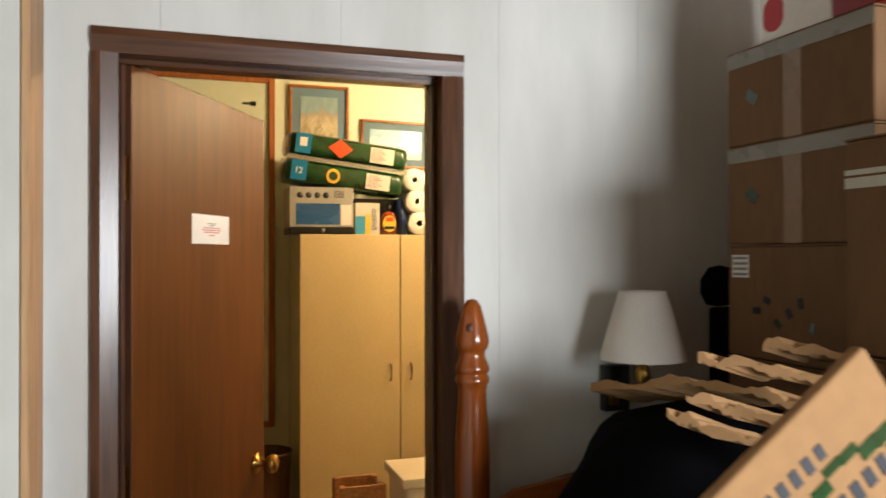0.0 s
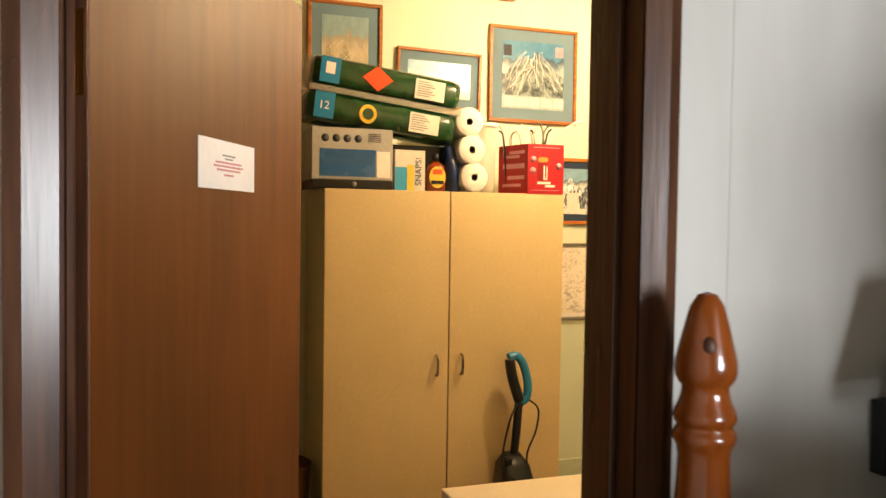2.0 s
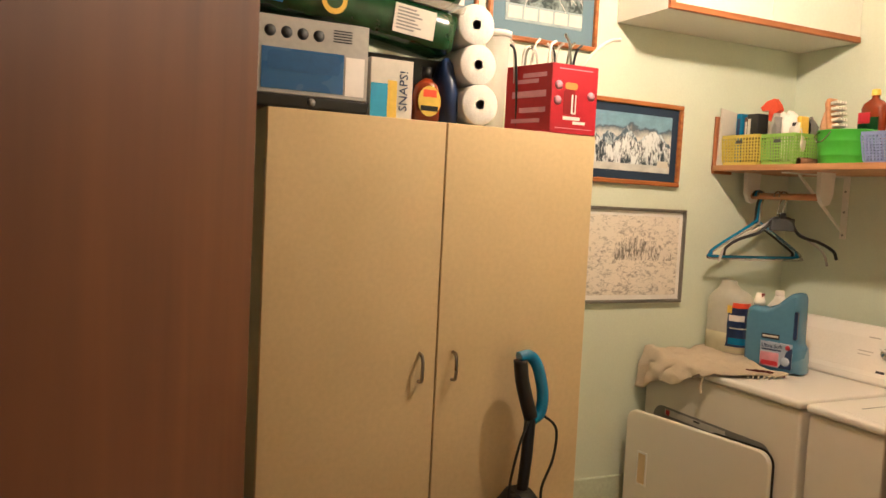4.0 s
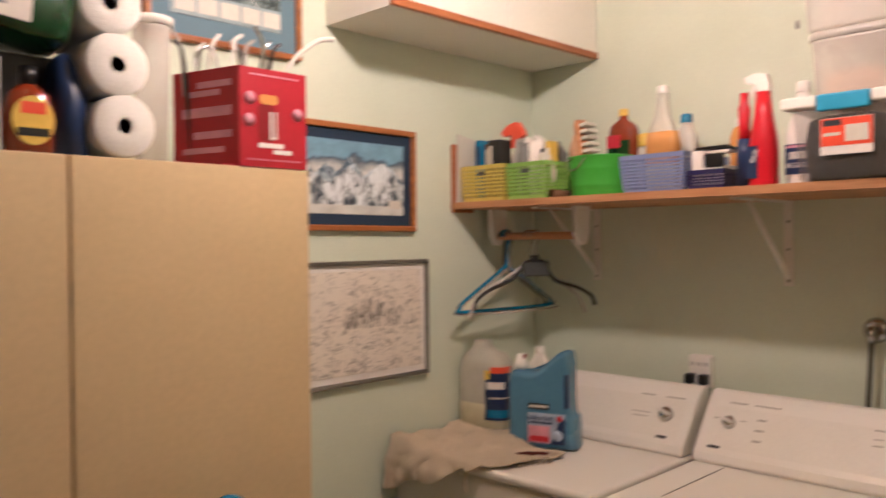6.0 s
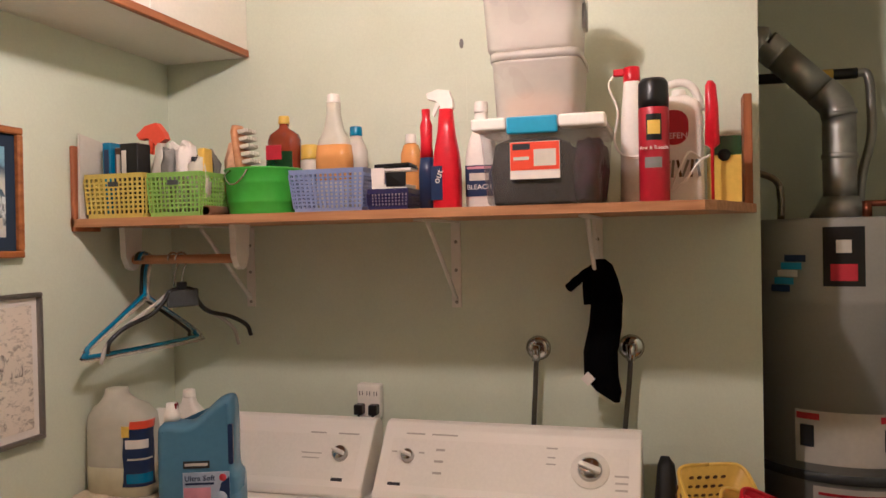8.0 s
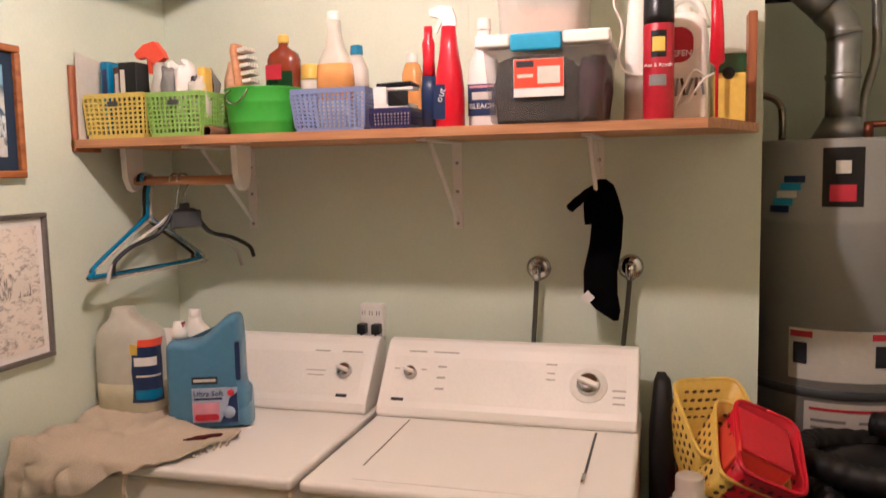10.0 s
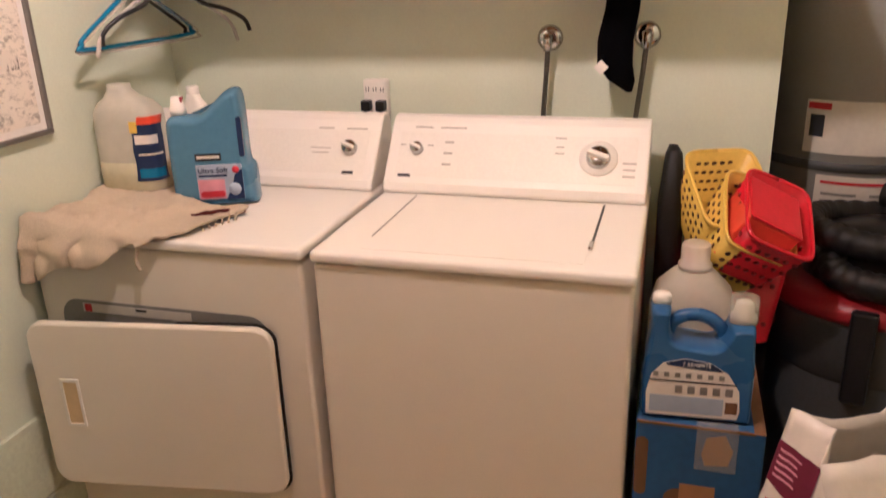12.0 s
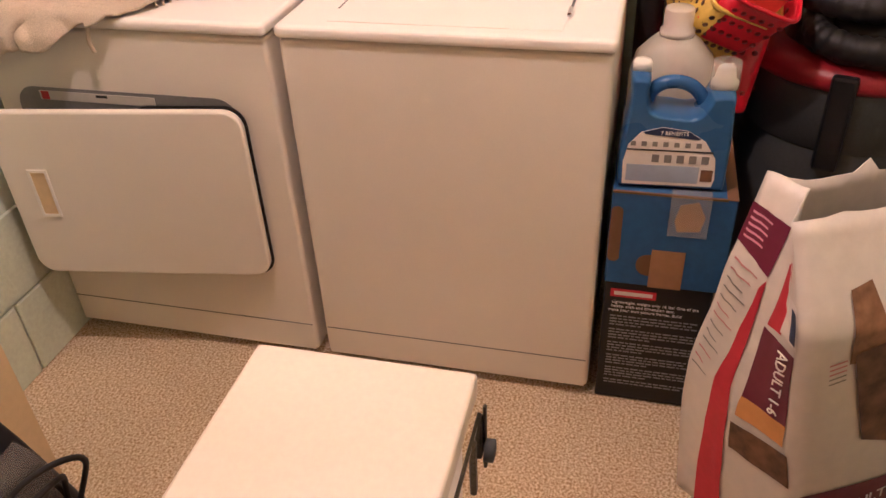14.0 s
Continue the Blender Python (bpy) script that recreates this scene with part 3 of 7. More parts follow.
part("side_edging", bx(0.0, 0.0215, -0.006, 0.0116, 0.0219, uh, 0.002, 1), "oakz", ub, "orange oak edging strip")


def framed(name, x0, x1, z0, z1, fw, fmat, mw, mmat, pmat, label, depth=0.022, tilt=0.0):
    t = thing(name, pose((x0 + x1) / 2, YF, (z0 + z1) / 2, 0, tilt, 0), label, "picture", "framed maps on the far wall")
    w, h = (x1 - x0) / 2, (z1 - z0) / 2
    part("frame", join(bx(-w, w, -depth, -0.001, h - fw, h, 0.003, 1), bx(-w, w, -depth, -0.001, -h, -h + fw, 0.003, 1), bx(-w, -w + fw, -depth, -0.001, -h + fw, h - fw, 0.003, 1), bx(w - fw, w, -depth, -0.001, -h + fw, h - fw, 0.003, 1)), fmat, t)
    if mw:
        part("mount", bx(-w + fw, w - fw, -0.010, -0.002, -h + fw, h - fw), mmat, t)
    i = fw + mw
    part("print", bx(-w + i, w - i, -0.0125, -0.0105, -h + i, h - i), pmat, t)
    return t, w - i, h - i




def ridge(par, w, h, z0, z1, mname, seed, y, peaks=3, cut=1.0):
    """A jagged mountain outline printed on a picture, from the foot line z0 up to z1 (in picture heights)."""
    r = random.Random(seed)
    tops = [(-w + 2 * w * (k + r.uniform(0.3, 0.7)) / peaks, r.uniform(0.6, 1.0)) for k in range(peaks)]
    pts = [(w, z0 * h), (-w, z0 * h)]
    n = 44
    for i in range(n + 1):
        x = -w + 2 * w * i / n
        q = max(a * max(0.25, 1 - abs(x - c) / (w * 1.5 / peaks + 0.02) * 0.75) for c, a in tops)
        pts.append((x, (z0 + (z1 - z0) * min(1, q + r.uniform(-0.05, 0.05))) * h))
    return part("printed_ridge", prism(pts, 1, y, y + 0.0006), mname, par, "printed mountain ridge")


def streaks(par, w, h, z0, z1, n, mname, seed, y, thick=0.0016):
    r = random.Random(seed)
    for k in range(n):
        x, z, d = r.uniform(-w * 0.9, w * 0.9), r.uniform(z0, z1) * h, r.choice((-1, 1))
        pts = [(x, y, z)]
        for q in range(3):
            pts.append((max(-w, min(w, pts[-1][0] + d * r.uniform(0.004, 0.02))), y, max(-h, pts[-1][2] - r.uniform(0.008, 0.022))))
        part("printed_run", tube(pts, thick * r.uniform(0.5, 1), 4, 2), mname, par)


p1, pw, ph = framed("picture", 0.270, 0.592, 2.03, 2.497, 0.016, "frame_w", 0.045, "mat_blue", "map_a", "tan mountain map in a grey-blue mount and wood frame")
ridge(p1, pw, ph, -1.0, 0.55, "slope_t", 3, -0.0134, 3)
streaks(p1, pw, ph, -0.7, 0.4, 22, "palelab", 5, -0.0138)
p2, pw, ph = framed("picture", 0.657, 1.052, 2.068, 2.328, 0.014, "frame_w", 0.038, "mat_blue", "map_b", "snowy panorama in a blue mount and wood frame", tilt=1.0)
ridge(p2, pw, ph, -1.0, -0.25, "paper", 8, -0.0134, 4)
p3, pw, ph = framed("picture", 1.09, 1.535, 2.03, 2.468, 0.016, "frame_w", 0.05, "mat_blue", "map_c", "blue ski trail map in a grey mount and wood frame")
ridge(p3, pw, ph, -0.62, 0.72, "trail_hill", 12, -0.0132, 1)
rng = random.Random(4)
for k in range(26):
    a = rng.uniform(-0.55, 0.55)
    pts = [(a * 0.4 * pw + rng.uniform(-0.02, 0.02), -0.0135, ph * rng.uniform(0.45, 0.75))]
    for q in range(4):
        pts.append((pts[-1][0] + a * 0.055 + rng.uniform(-0.022, 0.022), -0.0135, pts[-1][2] - rng.uniform(0.02, 0.05)))
    part("trail_line", tube(pts, 0.0009, 4, 3), "paper", p3, "thin white printed trail")
for k in range(5):
    part("legend_panel", bx(-pw + 0.012 + k * pw * 0.395, -pw + 0.008 + (k + 0.92) * pw * 0.395, -0.0135, -0.0127, -ph + 0.01, -ph + 0.05), "palelab", p3)
part("legend_panel", bx(-pw + 0.006, -pw + 0.045, -0.0135, -0.0127, ph - 0.07, ph - 0.02), "darktext", p3)
part("legend_panel", bx(pw - 0.045, pw - 0.006, -0.0135, -0.0127, ph - 0.06, ph - 0.015), "pinklab", p3)
p4, pw, ph = framed("picture", 1.42, 1.958, 1.566, 1.877, 0.017, "frame_w", 0.032, "mat_navy", "map_d", "winter ridge trail map in a navy mount and orange wood frame", tilt=0.4)
ridge(p4, pw, ph, -0.45, 0.66, "snow_far", 17, -0.0130, 5)
ridge(p4, pw, ph, -0.75, 0.58, "snow_near", 21, -0.0132, 3)
part("legend_panel", bx(-pw + 0.03, -pw + 0.09, -0.0135, -0.0127, -ph + 0.02, -ph + 0.10), "palelab", p4)
part("legend_panel", bx(pw - 0.06, pw - 0.01, -0.0135, -0.0127, -ph + 0.02, -ph + 0.045), "palelab", p4)
p5, pw, ph = framed("picture", 1.40, 2.008, 1.117, 1.478, 0.012, "silver", 0.018, "paper", "map_e", "pale engraved mountain sketch in a thin silver frame")
ridge(p5, pw * 0.5, ph, -0.12, 0.86, "peak", 31, -0.0130, 1)
bpy.data.objects[p5.children[-1].name].location.x = pw * 0.40
bf = thing("framed_board", (0, YF, 0), "tall white board in a brown wooden frame", "board")
part("frame", join(bx(0.165, 0.197, -0.03, -0.001, 0.69, 2.52, 0.004, 1), bx(-0.55, 0.1645, -0.03, -0.001, 2.49, 2.52, 0.004, 1), bx(-0.55, 0.1645, -0.03, -0.001, 0.69, 0.72, 0.004, 1), bx(-0.58, -0.5505, -0.03, -0.001, 0.69, 2.52, 0.004, 1)), "oakz", bf)
part("panel", bx(-0.55, 0.165, -0.012, -0.002, 0.72, 2.49), "mint", bf)
part("key", join(bx(0.03, 0.09, -0.018, -0.0125, 2.375, 2.385), bx(0.07, 0.10, -0.018, -0.0125, 2.368, 2.392, 0.003, 1)), "darktext", bf, "small dark key hanging on the board")
hk = solid("wall_hook", shift(rough_up(lathe([(0, 0), (0.018, 0), (0.02, 0.008), (0.012, 0.018), (0, 0.02)], 16), 0.002, 0.02), pose(0.657, YF - 0.0003, 2.562, 90, 0, 0)), "black", "small round black knob hook on the wall", "hook")
solid("wall_plate", bx(XR - 0.0014, XR - 0.0003, 3.172, 3.362, 1.915, 2.046, 0.0005, 1), "mint", "thin painted-over cover plate on the mint wall", "plate")
solid("wall_scuff", shift(lathe([(0, 0), (0.009, 0), (0.008, 0.002), (0, 0.004)], 8), Matrix.Translation((XR - 0.0003, 3.185, 2.135)) @ pose(0, 0, 0, 0, -90, 0) @ Matrix.Diagonal((1.6, 0.7, 1, 1))), "greytext", "small dark scuff with chipped paint on the wall", "scuff")


# ---- dryer and washer ----
def machine(name, y0, y1, label):
    w = y1 - y0
    t = thing(name, (1.86, y0, 0), label, "appliance")
    part("cabinet", join(bx(0.004, 0.63, 0.004, w - 0.004, 0.028, 0.884, 0.010, 3), bx(0.03, 0.60, 0.03, w - 0.03, 0.004, 0.03)), "enamel_o", t)
    part("top_deck", bx(-0.006, 0.64, 0.0, w, 0.887, 0.915, 0.011, 4), "enamel", t)
    part("kick_panel", bx(0.0028, 0.0036, 0.012, w - 0.012, 0.03, 0.112), "enamel_o", t)
    # thin grey strip stands in for the shadow line above the kick panel
    part("kick_groove", bx(0.0029, 0.0037, 0.012, w - 0.012, 0.1125, 0.1155), "gray", t, "grey strip painted as the shadow line over the kick panel")
    prof = [(0.448, 0.9155), (0.442, 0.925), (0.447, 0.945), (0.556, 1.082), (0.572, 1.096), (0.592, 1.099), (0.612, 1.092), (0.622, 1.075), (0.628, 0.9155)]
    con = part("console", prism(prof, 1, 0.006, w - 0.006), "enamel", t)
    for f in con.data.polygons:
        f.use_smooth = False
    md = con.modifiers.new("soft", "BEVEL")
    md.width, md.segments, md.angle_limit = 0.007, 3, radians(35)
    return t, w


SL = math.degrees(math.atan2(0.137, 0.109))            # slope of a console face
def face_m(y, s, lift=0.0):
    """x runs right across the console, y up its face, z out of it."""
    ex, ey = Vector((0, -1, 0)), Vector((0.109, 0, 0.137)).normalized()
    ez = ex.cross(ey)
    m = Matrix((ex, ey, ez)).transposed().to_4x4()
    p = Vector((0.447 + 0.109 * s, y, 0.945 + 0.137 * s)) + ez * lift
    return Matrix.Translation(p) @ m


def dial(par, y, s, r, skirt=0.0):
    d = part("dial", shift(lathe([(0, 0.0), (r, 0.0), (r, 0.006), (r * 0.94, 0.016), (r * 0.8, 0.019), (0, 0.019)], 28), face_m(y, s, 0.001)), "chrome", par, "chrome control dial")
    part("grip", shift(bx(-r * 0.22, r * 0.22, -r * 0.95, r * 0.95, 0.018, 0.034, 0.003, 2), face_m(y, s) @ pose(0, 0, 0, 0, 0, 70)), "plast", d, "white raised grip bar")
    if skirt:
        part("skirt", shift(lathe([(0, 0), (skirt, 0), (skirt, 0.003), (skirt * 0.96, 0.005), (0, 0.005)], 36), face_m(y, s, 0.0004)), "plast", par, "clear-rimmed white dial skirt")
    return d


def console_marks(par, rows):
    for y, s, w, h, c in rows:
        part("marking", shift(bx(-w / 2, w / 2, -h / 2, h / 2, 0.0, 0.0009), face_m(y, s)), c, par)


dryer, w = machine("dryer", 3.405, 4.132, "white enamel clothes dryer with its door ajar")
part("control_panel", shift(bx(-w / 2 + 0.035, w / 2 - 0.035, -0.055, 0.073, 0.0, 0.0007, 0.0003, 1), face_m(w / 2, 0.42)), "plast", dryer, "plain white control panel")
dial(dryer, 0.085, 0.52, 0.021)
console_marks(dryer, [(0.075, 0.86, 0.06, 0.004, "faint"), (0.165, 0.86, 0.045, 0.004, "faint"), (0.17, 0.52, 0.06, 0.003, "faint"), (0.17, 0.44, 0.05, 0.003, "faint"), (0.08, 0.12, 0.032, 0.009, "darktext"), (0.48, 0.15, 0.05, 0.003, "faint")])
part("door_opening", prism(round_poly(0.10, 0.665, 0.33, 0.741, 0.05), 0, 0.0028, 0.0040), "gray", dryer, "grey dryer mouth")
part("rating_label", bx(0.0012, 0.0027, 0.30, 0.60, 0.711, 0.733), "palelab", dryer)
part("rating_mark", bx(0.0006, 0.0011, 0.575, 0.595, 0.712, 0.732), "printred", dryer)
part("rating_mark", bx(0.0006, 0.0011, 0.42, 0.45, 0.724, 0.730), "darktext", dryer)
DT = Matrix.Translation((-0.004, 0.084, 0)) @ pose(0, 0, 0, 0, 0, 8.5)
ddoor = part("door", shift(prism(round_poly(0.0, 0.60, 0.285, 0.727, 0.045, 8), 0, -0.024, -0.002), DT), "enamel_o", dryer, "white dryer door swung slightly open")
mdb = ddoor.modifiers.new("soft", "BEVEL")
mdb.width, mdb.segments, mdb.angle_limit = 0.006, 3, radians(50)
part("handle", shift(join(bx(-0.028, -0.0245, 0.488, 0.536, 0.455, 0.462), bx(-0.028, -0.0245, 0.488, 0.536, 0.575, 0.582), bx(-0.028, -0.0245, 0.488, 0.494, 0.462, 0.575), bx(-0.028, -0.0245, 0.530, 0.536, 0.462, 0.575)), DT), "plast", ddoor, "recessed cream door pull")
# flat plate in darker cream: the hollow's shade is in its colour
part("handle_recess", shift(bx(-0.0252, -0.0244, 0.494, 0.530, 0.462, 0.575), DT), "lam", ddoor, "darker cream plate for the shade in the door pull")
# black sheet behind the door edge draws the dark gap there
part("seal_edge", shift(prism(round_poly(-0.0055, 0.26, 0.2795, 0.7325, 0.048, 8), 0, -0.0045, -0.0012), DT), "rubber", ddoor, "black strip for the dark gap round the door edge")
part("gasket", shift(prism(round_poly(0.02, 0.58, 0.32, 0.707, 0.04), 0, -0.002, 0.006), DT), "rubber", ddoor, "black door seal")

washer, w = machine("washing_machine", 2.70, 3.386, "white enamel top-loading washing machine")
part("control_panel", shift(bx(-w / 2 + 0.035, w / 2 - 0.035, -0.055, 0.073, 0.0, 0.0007, 0.0003, 1), face_m(w / 2, 0.42)), "plast", washer, "plain white control panel")
dial(washer, 0.128, 0.50, 0.030, 0.047)
dial(washer, 0.60, 0.55, 0.017)
console_marks(washer, [(0.59, 0.92, 0.05, 0.004, "faint"), (0.51, 0.92, 0.07, 0.004, "faint"), (0.515, 0.68, 0.024, 0.006, "faint"), (0.515, 0.5, 0.024, 0.006, "faint"), (0.515, 0.32, 0.024, 0.006, "faint"), (0.625, 0.12, 0.034, 0.008, "darktext"), (0.225, 0.80, 0.028, 0.004, "faint"), (0.225, 0.66, 0.02, 0.004, "faint"), (0.225, 0.56, 0.024, 0.004, "faint"), (0.052, 0.44, 0.034, 0.005, "faint"), (0.052, 0.34, 0.03, 0.005, "faint"), (0.052, 0.24, 0.03, 0.005, "faint"), (0.64, 0.62, 0.015, 0.004, "faint"), (0.565, 0.62, 0.015, 0.004, "faint")])
lid = part("lid", bx(0.03, 0.436, 0.106, 0.580, 0.9152, 0.9166, 0.0006, 2), "enamel", washer, "flush white washer lid")
part("lid_groove", join(bx(0.12, 0.43, 0.1005, 0.1055, 0.9152, 0.9172)), "dgray", washer, "dark lid gap")
part("lid_groove", join(bx(0.11, 0.43, 0.5805, 0.5835, 0.9152, 0.9172)), "gray", washer, "lid gap")
part("lid_catch", bx(0.105, 0.150, 0.0985, 0.1075, 0.9173, 0.925, 0.003, 2), "chrome", washer, "small metal lid catch")
for mach in (dryer, washer):
    for fx in (0.05, 0.56):
        for fy in (0.06, 0.6):
            part("foot", lathe([(0, 0), (0.018, 0), (0.018, 0.01), (0.008, 0.012), (0.008, 0.03), (0, 0.03)], 12, fx, fy), "rubber", mach)

# cooler-like white bin in the middle of the floor
hb = thing("storage_bin", (0.545, 2.825, 0), "tall cream-white plastic bin with a lid and metal latch", "bin")
part("body", loft([(0.004, 0.30, 0.15, 0.275, 0.125), (0.03, 0.30, 0.15, 0.283, 0.132), (0.69, 0.30, 0.15, 0.296, 0.143)], 14, 48), "bin", hb)
part("lid", bx(-0.008, 0.607, -0.004, 0.304, 0.690, 0.728, 0.006, 3), "bin", hb, "flat cream-white lid")
lt = part("latch", join(bx(0.44, 0.595, -0.010, -0.005, 0.662, 0.668, 0.001, 1), bx(0.572, 0.594, -0.014, -0.005, 0.60, 0.668, 0.002, 1), bx(0.583, 0.592, -0.019, -0.014, 0.57, 0.69, 0.002, 1), bx(0.535, 0.548, -0.014, -0.005, 0.57, 0.668, 0.002, 1)), "hosem", hb, "grey metal latch")
part("bracket", shift(lathe([(0, 0), (0.016, 0), (0.016, 0.012), (0.006, 0.014), (0, 0.014)], 14), pose(0.57, -0.02, 0.625, 90, 0, 0)), "dgray", lt)
wp = thing("wooden_crate", (0.33, 3.02, 0), "small light pine crate standing by the bin", "crate")
for k in range(5):
    part("slat", bx(0, 0.19, 0.0, 0.012, 0.01 + k * 0.135, 0.12 + k * 0.135, 0.003, 1), "rodw", wp)
    part("slat", bx(0, 0.19, 0.158, 0.17, 0.01 + k * 0.135, 0.12 + k * 0.135, 0.003, 1), "rodw", wp)
for fx in (0.004, 0.164):
    for fy in (0.0122, 0.135):
        part("post", bx(fx, fx + 0.022, fy, fy + 0.0225, 0, 0.66, 0.002, 1), "rodw", wp)
tc = thing("waste_can", (0.12, 3.86, 0), "dark brown waste can in the corner by the cabinet", "waste can")
part("can", lathe([(0, 0), (0.10, 0), (0.13, 0.62), (0.135, 0.625), (0.128, 0.63), (0.1, 0.05), (0, 0.04)], 28), "casing", tc)

# upright carpet cleaner leaning against the cabinet
vc = thing("carpet_cleaner", (1.008, 3.52, 0), "black upright carpet cleaner with a glossy blue handle grip", "vacuum")
part("base", rough_up(loft([(0.004, 0.06, -0.02, 0.15, 0.16), (0.09, 0.06, -0.02, 0.15, 0.16), (0.15, 0.06, 0.02, 0.12, 0.13), (0.30, 0.03, 0.05, 0.09, 0.10), (0.52, 0.0, 0.08, 0.075, 0.08), (0.62, 0.0, 0.10, 0.06, 0.06), (0.66, 0.0, 0.11, 0.03, 0.03)], 4), 0.004, 0.06), "black", vc)
part("tank", loft([(0.32, 0.0, 0.0, 0.06, 0.04), (0.35, 0.0, -0.005, 0.068, 0.05), (0.50, 0.0, 0.02, 0.066, 0.05), (0.54, 0.0, 0.03, 0.05, 0.035)], 4), "smoke", vc, "smoky clear water tank")
part("pole", tube([(0.0, 0.105, 0.60), (0.018, 0.112, 0.72), (0.035, 0.125, 0.865)], 0.017, 10), "black", vc)
part("grip_back", tube([(0.036, 0.125, 0.862), (0.020, 0.127, 0.91), (0.004, 0.131, 0.97), (-0.004, 0.134, 1.03)], 0.021, 12), "black", vc)
part("grip", tube([(-0.010, 0.134, 1.036), (0.026, 0.134, 1.040), (0.054, 0.130, 1.005), (0.072, 0.126, 0.93), (0.066, 0.124, 0.875), (0.040, 0.124, 0.855)], 0.0175, 14), "bluegrip", vc, "glossy blue grip")
part("cord", tube([(0.07, 0.12, 0.87), (0.108, 0.10, 0.83), (0.09, 0.08, 0.75), (0.05, 0.07, 0.67), (0.04, 0.05, 0.60)], 0.004, 6), "rubber", vc)
part("cord", tube([(0.02, 0.11, 0.855), (-0.02, 0.09, 0.79), (-0.05, 0.08, 0.68), (-0.055, 0.06, 0.61), (-0.02, 0.0, 0.58)], 0.004, 6), "rubber", vc)
for k in range(4):
    r_, dx = 0.052 + 0.010 * k, -0.03 + 0.012 * (k % 2)
    part("cord", tube([(dx + r_ * math.cos(a), -0.055 - 0.012 * k + 0.02 * math.sin(2 * a + k), 0.42 + 0.02 * k + r_ * 1.1 * math.sin(a)) for a in [2 * math.pi * q / 12 + k for q in range(13)]], 0.0048, 8, 3), "rubber", vc, "looped black power cord")
part("wing", bx(-0.055, -0.02, 0.05, 0.09, 0.55, 0.66, 0.008, 2), "black", vc)


# ---- shelf over the machines ----
SZ = 1.660          # top of the shelf board
SX = 2.13
sh = thing("wall_shelf", (0, 0, 0), "long orange wooden wall shelf crowded with cleaning supplies", "shelf")
part("board", prism([(SX, YF - 0.001), (SX, 2.56), (SX + 0.03, 2.535), (2.50, 2.425), (XR - 0.001, 2.425), (XR - 0.001, YF - 0.001)], 2, SZ - 0.021, SZ), "shelfw", sh)
part("end_board", bx(SX, SX + 0.10, YF - 0.014, YF - 0.002, SZ - 0.032, 1.852, 0.002, 1), "oakz", sh, "upright wooden end board")
for y in (3.86, 3.212, 2.818):
    br = part("bracket", join(bx(XR - 0.006, XR - 0.001, y - 0.014, y + 0.014, 1.395, SZ - 0.022, 0.001, 1), bx(SX + 0.09, XR - 0.006, y - 0.012, y + 0.012, SZ - 0.027, SZ - 0.0215)), "white", sh, "white metal shelf bracket")
    part("brace", tube([(XR - 0.008, y, 1.42), (SX + 0.17, y, SZ - 0.03)], 0.006, 8), "white", br)
    for z in (1.41, 1.50, 1.58):
        part("screw", shift(lathe([(0, 0), (0.005, 0), (0.004, 0.003), (0, 0.003)], 10), pose(XR - 0.0062, y, z, 0, -90, 0)), "steel", br)
for y in (4.085, 3.742):
    part("rod_holder", prism([(2.262, SZ - 0.0215), (2.338, SZ - 0.0215), (2.332, 1.555), (2.318, 1.525), (2.30, 1.518), (2.282, 1.525), (2.266, 1.555)], 1, y - 0.009, y + 0.009), "plast", sh, "white plastic rod holder")
part("closet_rod", shift(lathe([(0, 0), (0.0125, 0), (0.0125, 0.324), (0, 0.324)], 16), pose(2.30, 3.7515, 1.548, -90, 0, 0)), "rodw", sh, "round wooden closet rod")


def hanger(label, y, turn, pts, r, mname, hook_mat, drop=0.0):
    """A clothes hanger on the rod; its shoulders run along local x, the hook loops over the rod."""
    t = thing("clothes_hanger", Matrix.Translation((2.30, y, 1.548)) @ pose(0, 0, 0, 0, 0, turn), label, "hanger", "hangers on the rod")
    part("hook", tube([(-0.018, 0, -0.002), (-0.013, 0, 0.013), (0, 0, 0.0185), (0.014, 0, 0.012), (0.016, 0, -0.008), (0.006, 0, -0.035), (0.0, 0, -0.055 - drop)], 0.0028 if hook_mat == "chrome" else r, 8), hook_mat, t)
    part("shoulder_bar", tube(pts, r, 8, 5), mname, t)
    return t


tri = lambda d: [(0.0, 0, -d), (-0.03, 0, -d - 0.02), (-0.20, 0, -d - 0.115), (-0.212, 0, -d - 0.135), (-0.195, 0, -d - 0.147), (0.195, 0, -d - 0.147), (0.212, 0, -d - 0.135), (0.20, 0, -d - 0.115), (0.03, 0, -d - 0.02), (0.0, 0, -d)]
hanger("blue tubular plastic clothes hanger on the rod", 4.045, -4, tri(0.095), 0.0055, "bluegrip", "bluegrip", 0.05)
hanger("black tubular plastic clothes hanger on the rod", 4.057, -2, tri(0.10), 0.005, "black", "black", 0.055)
hanger("clear tubular plastic clothes hanger on the rod", 4.035, -7, tri(0.105), 0.0042, "film", "film", 0.06)
bh = hanger("black and grey hanger with sloping arms", 3.925, -26, [(-0.212, 0, -0.236), (-0.205, 0, -0.205), (-0.16, 0, -0.172), (-0.09, 0, -0.145), (-0.055, 0, -0.115), (-0.03, 0, -0.085), (0.03, 0, -0.085), (0.05, 0, -0.12), (0.08, 0, -0.15), (0.15, 0, -0.17), (0.205, 0, -0.20), (0.22, 0, -0.232)], 0.0062, "black", "chrome", 0.02)
part("centre_plate", bx(-0.045, 0.05, -0.006, 0.006, -0.132, -0.082, 0.006, 2), "dgray", bh, "dark grey plastic centre")
part("clip", bx(-0.012, 0.012, -0.009, 0.009, -0.085, -0.062, 0.003, 2), "black", bh)
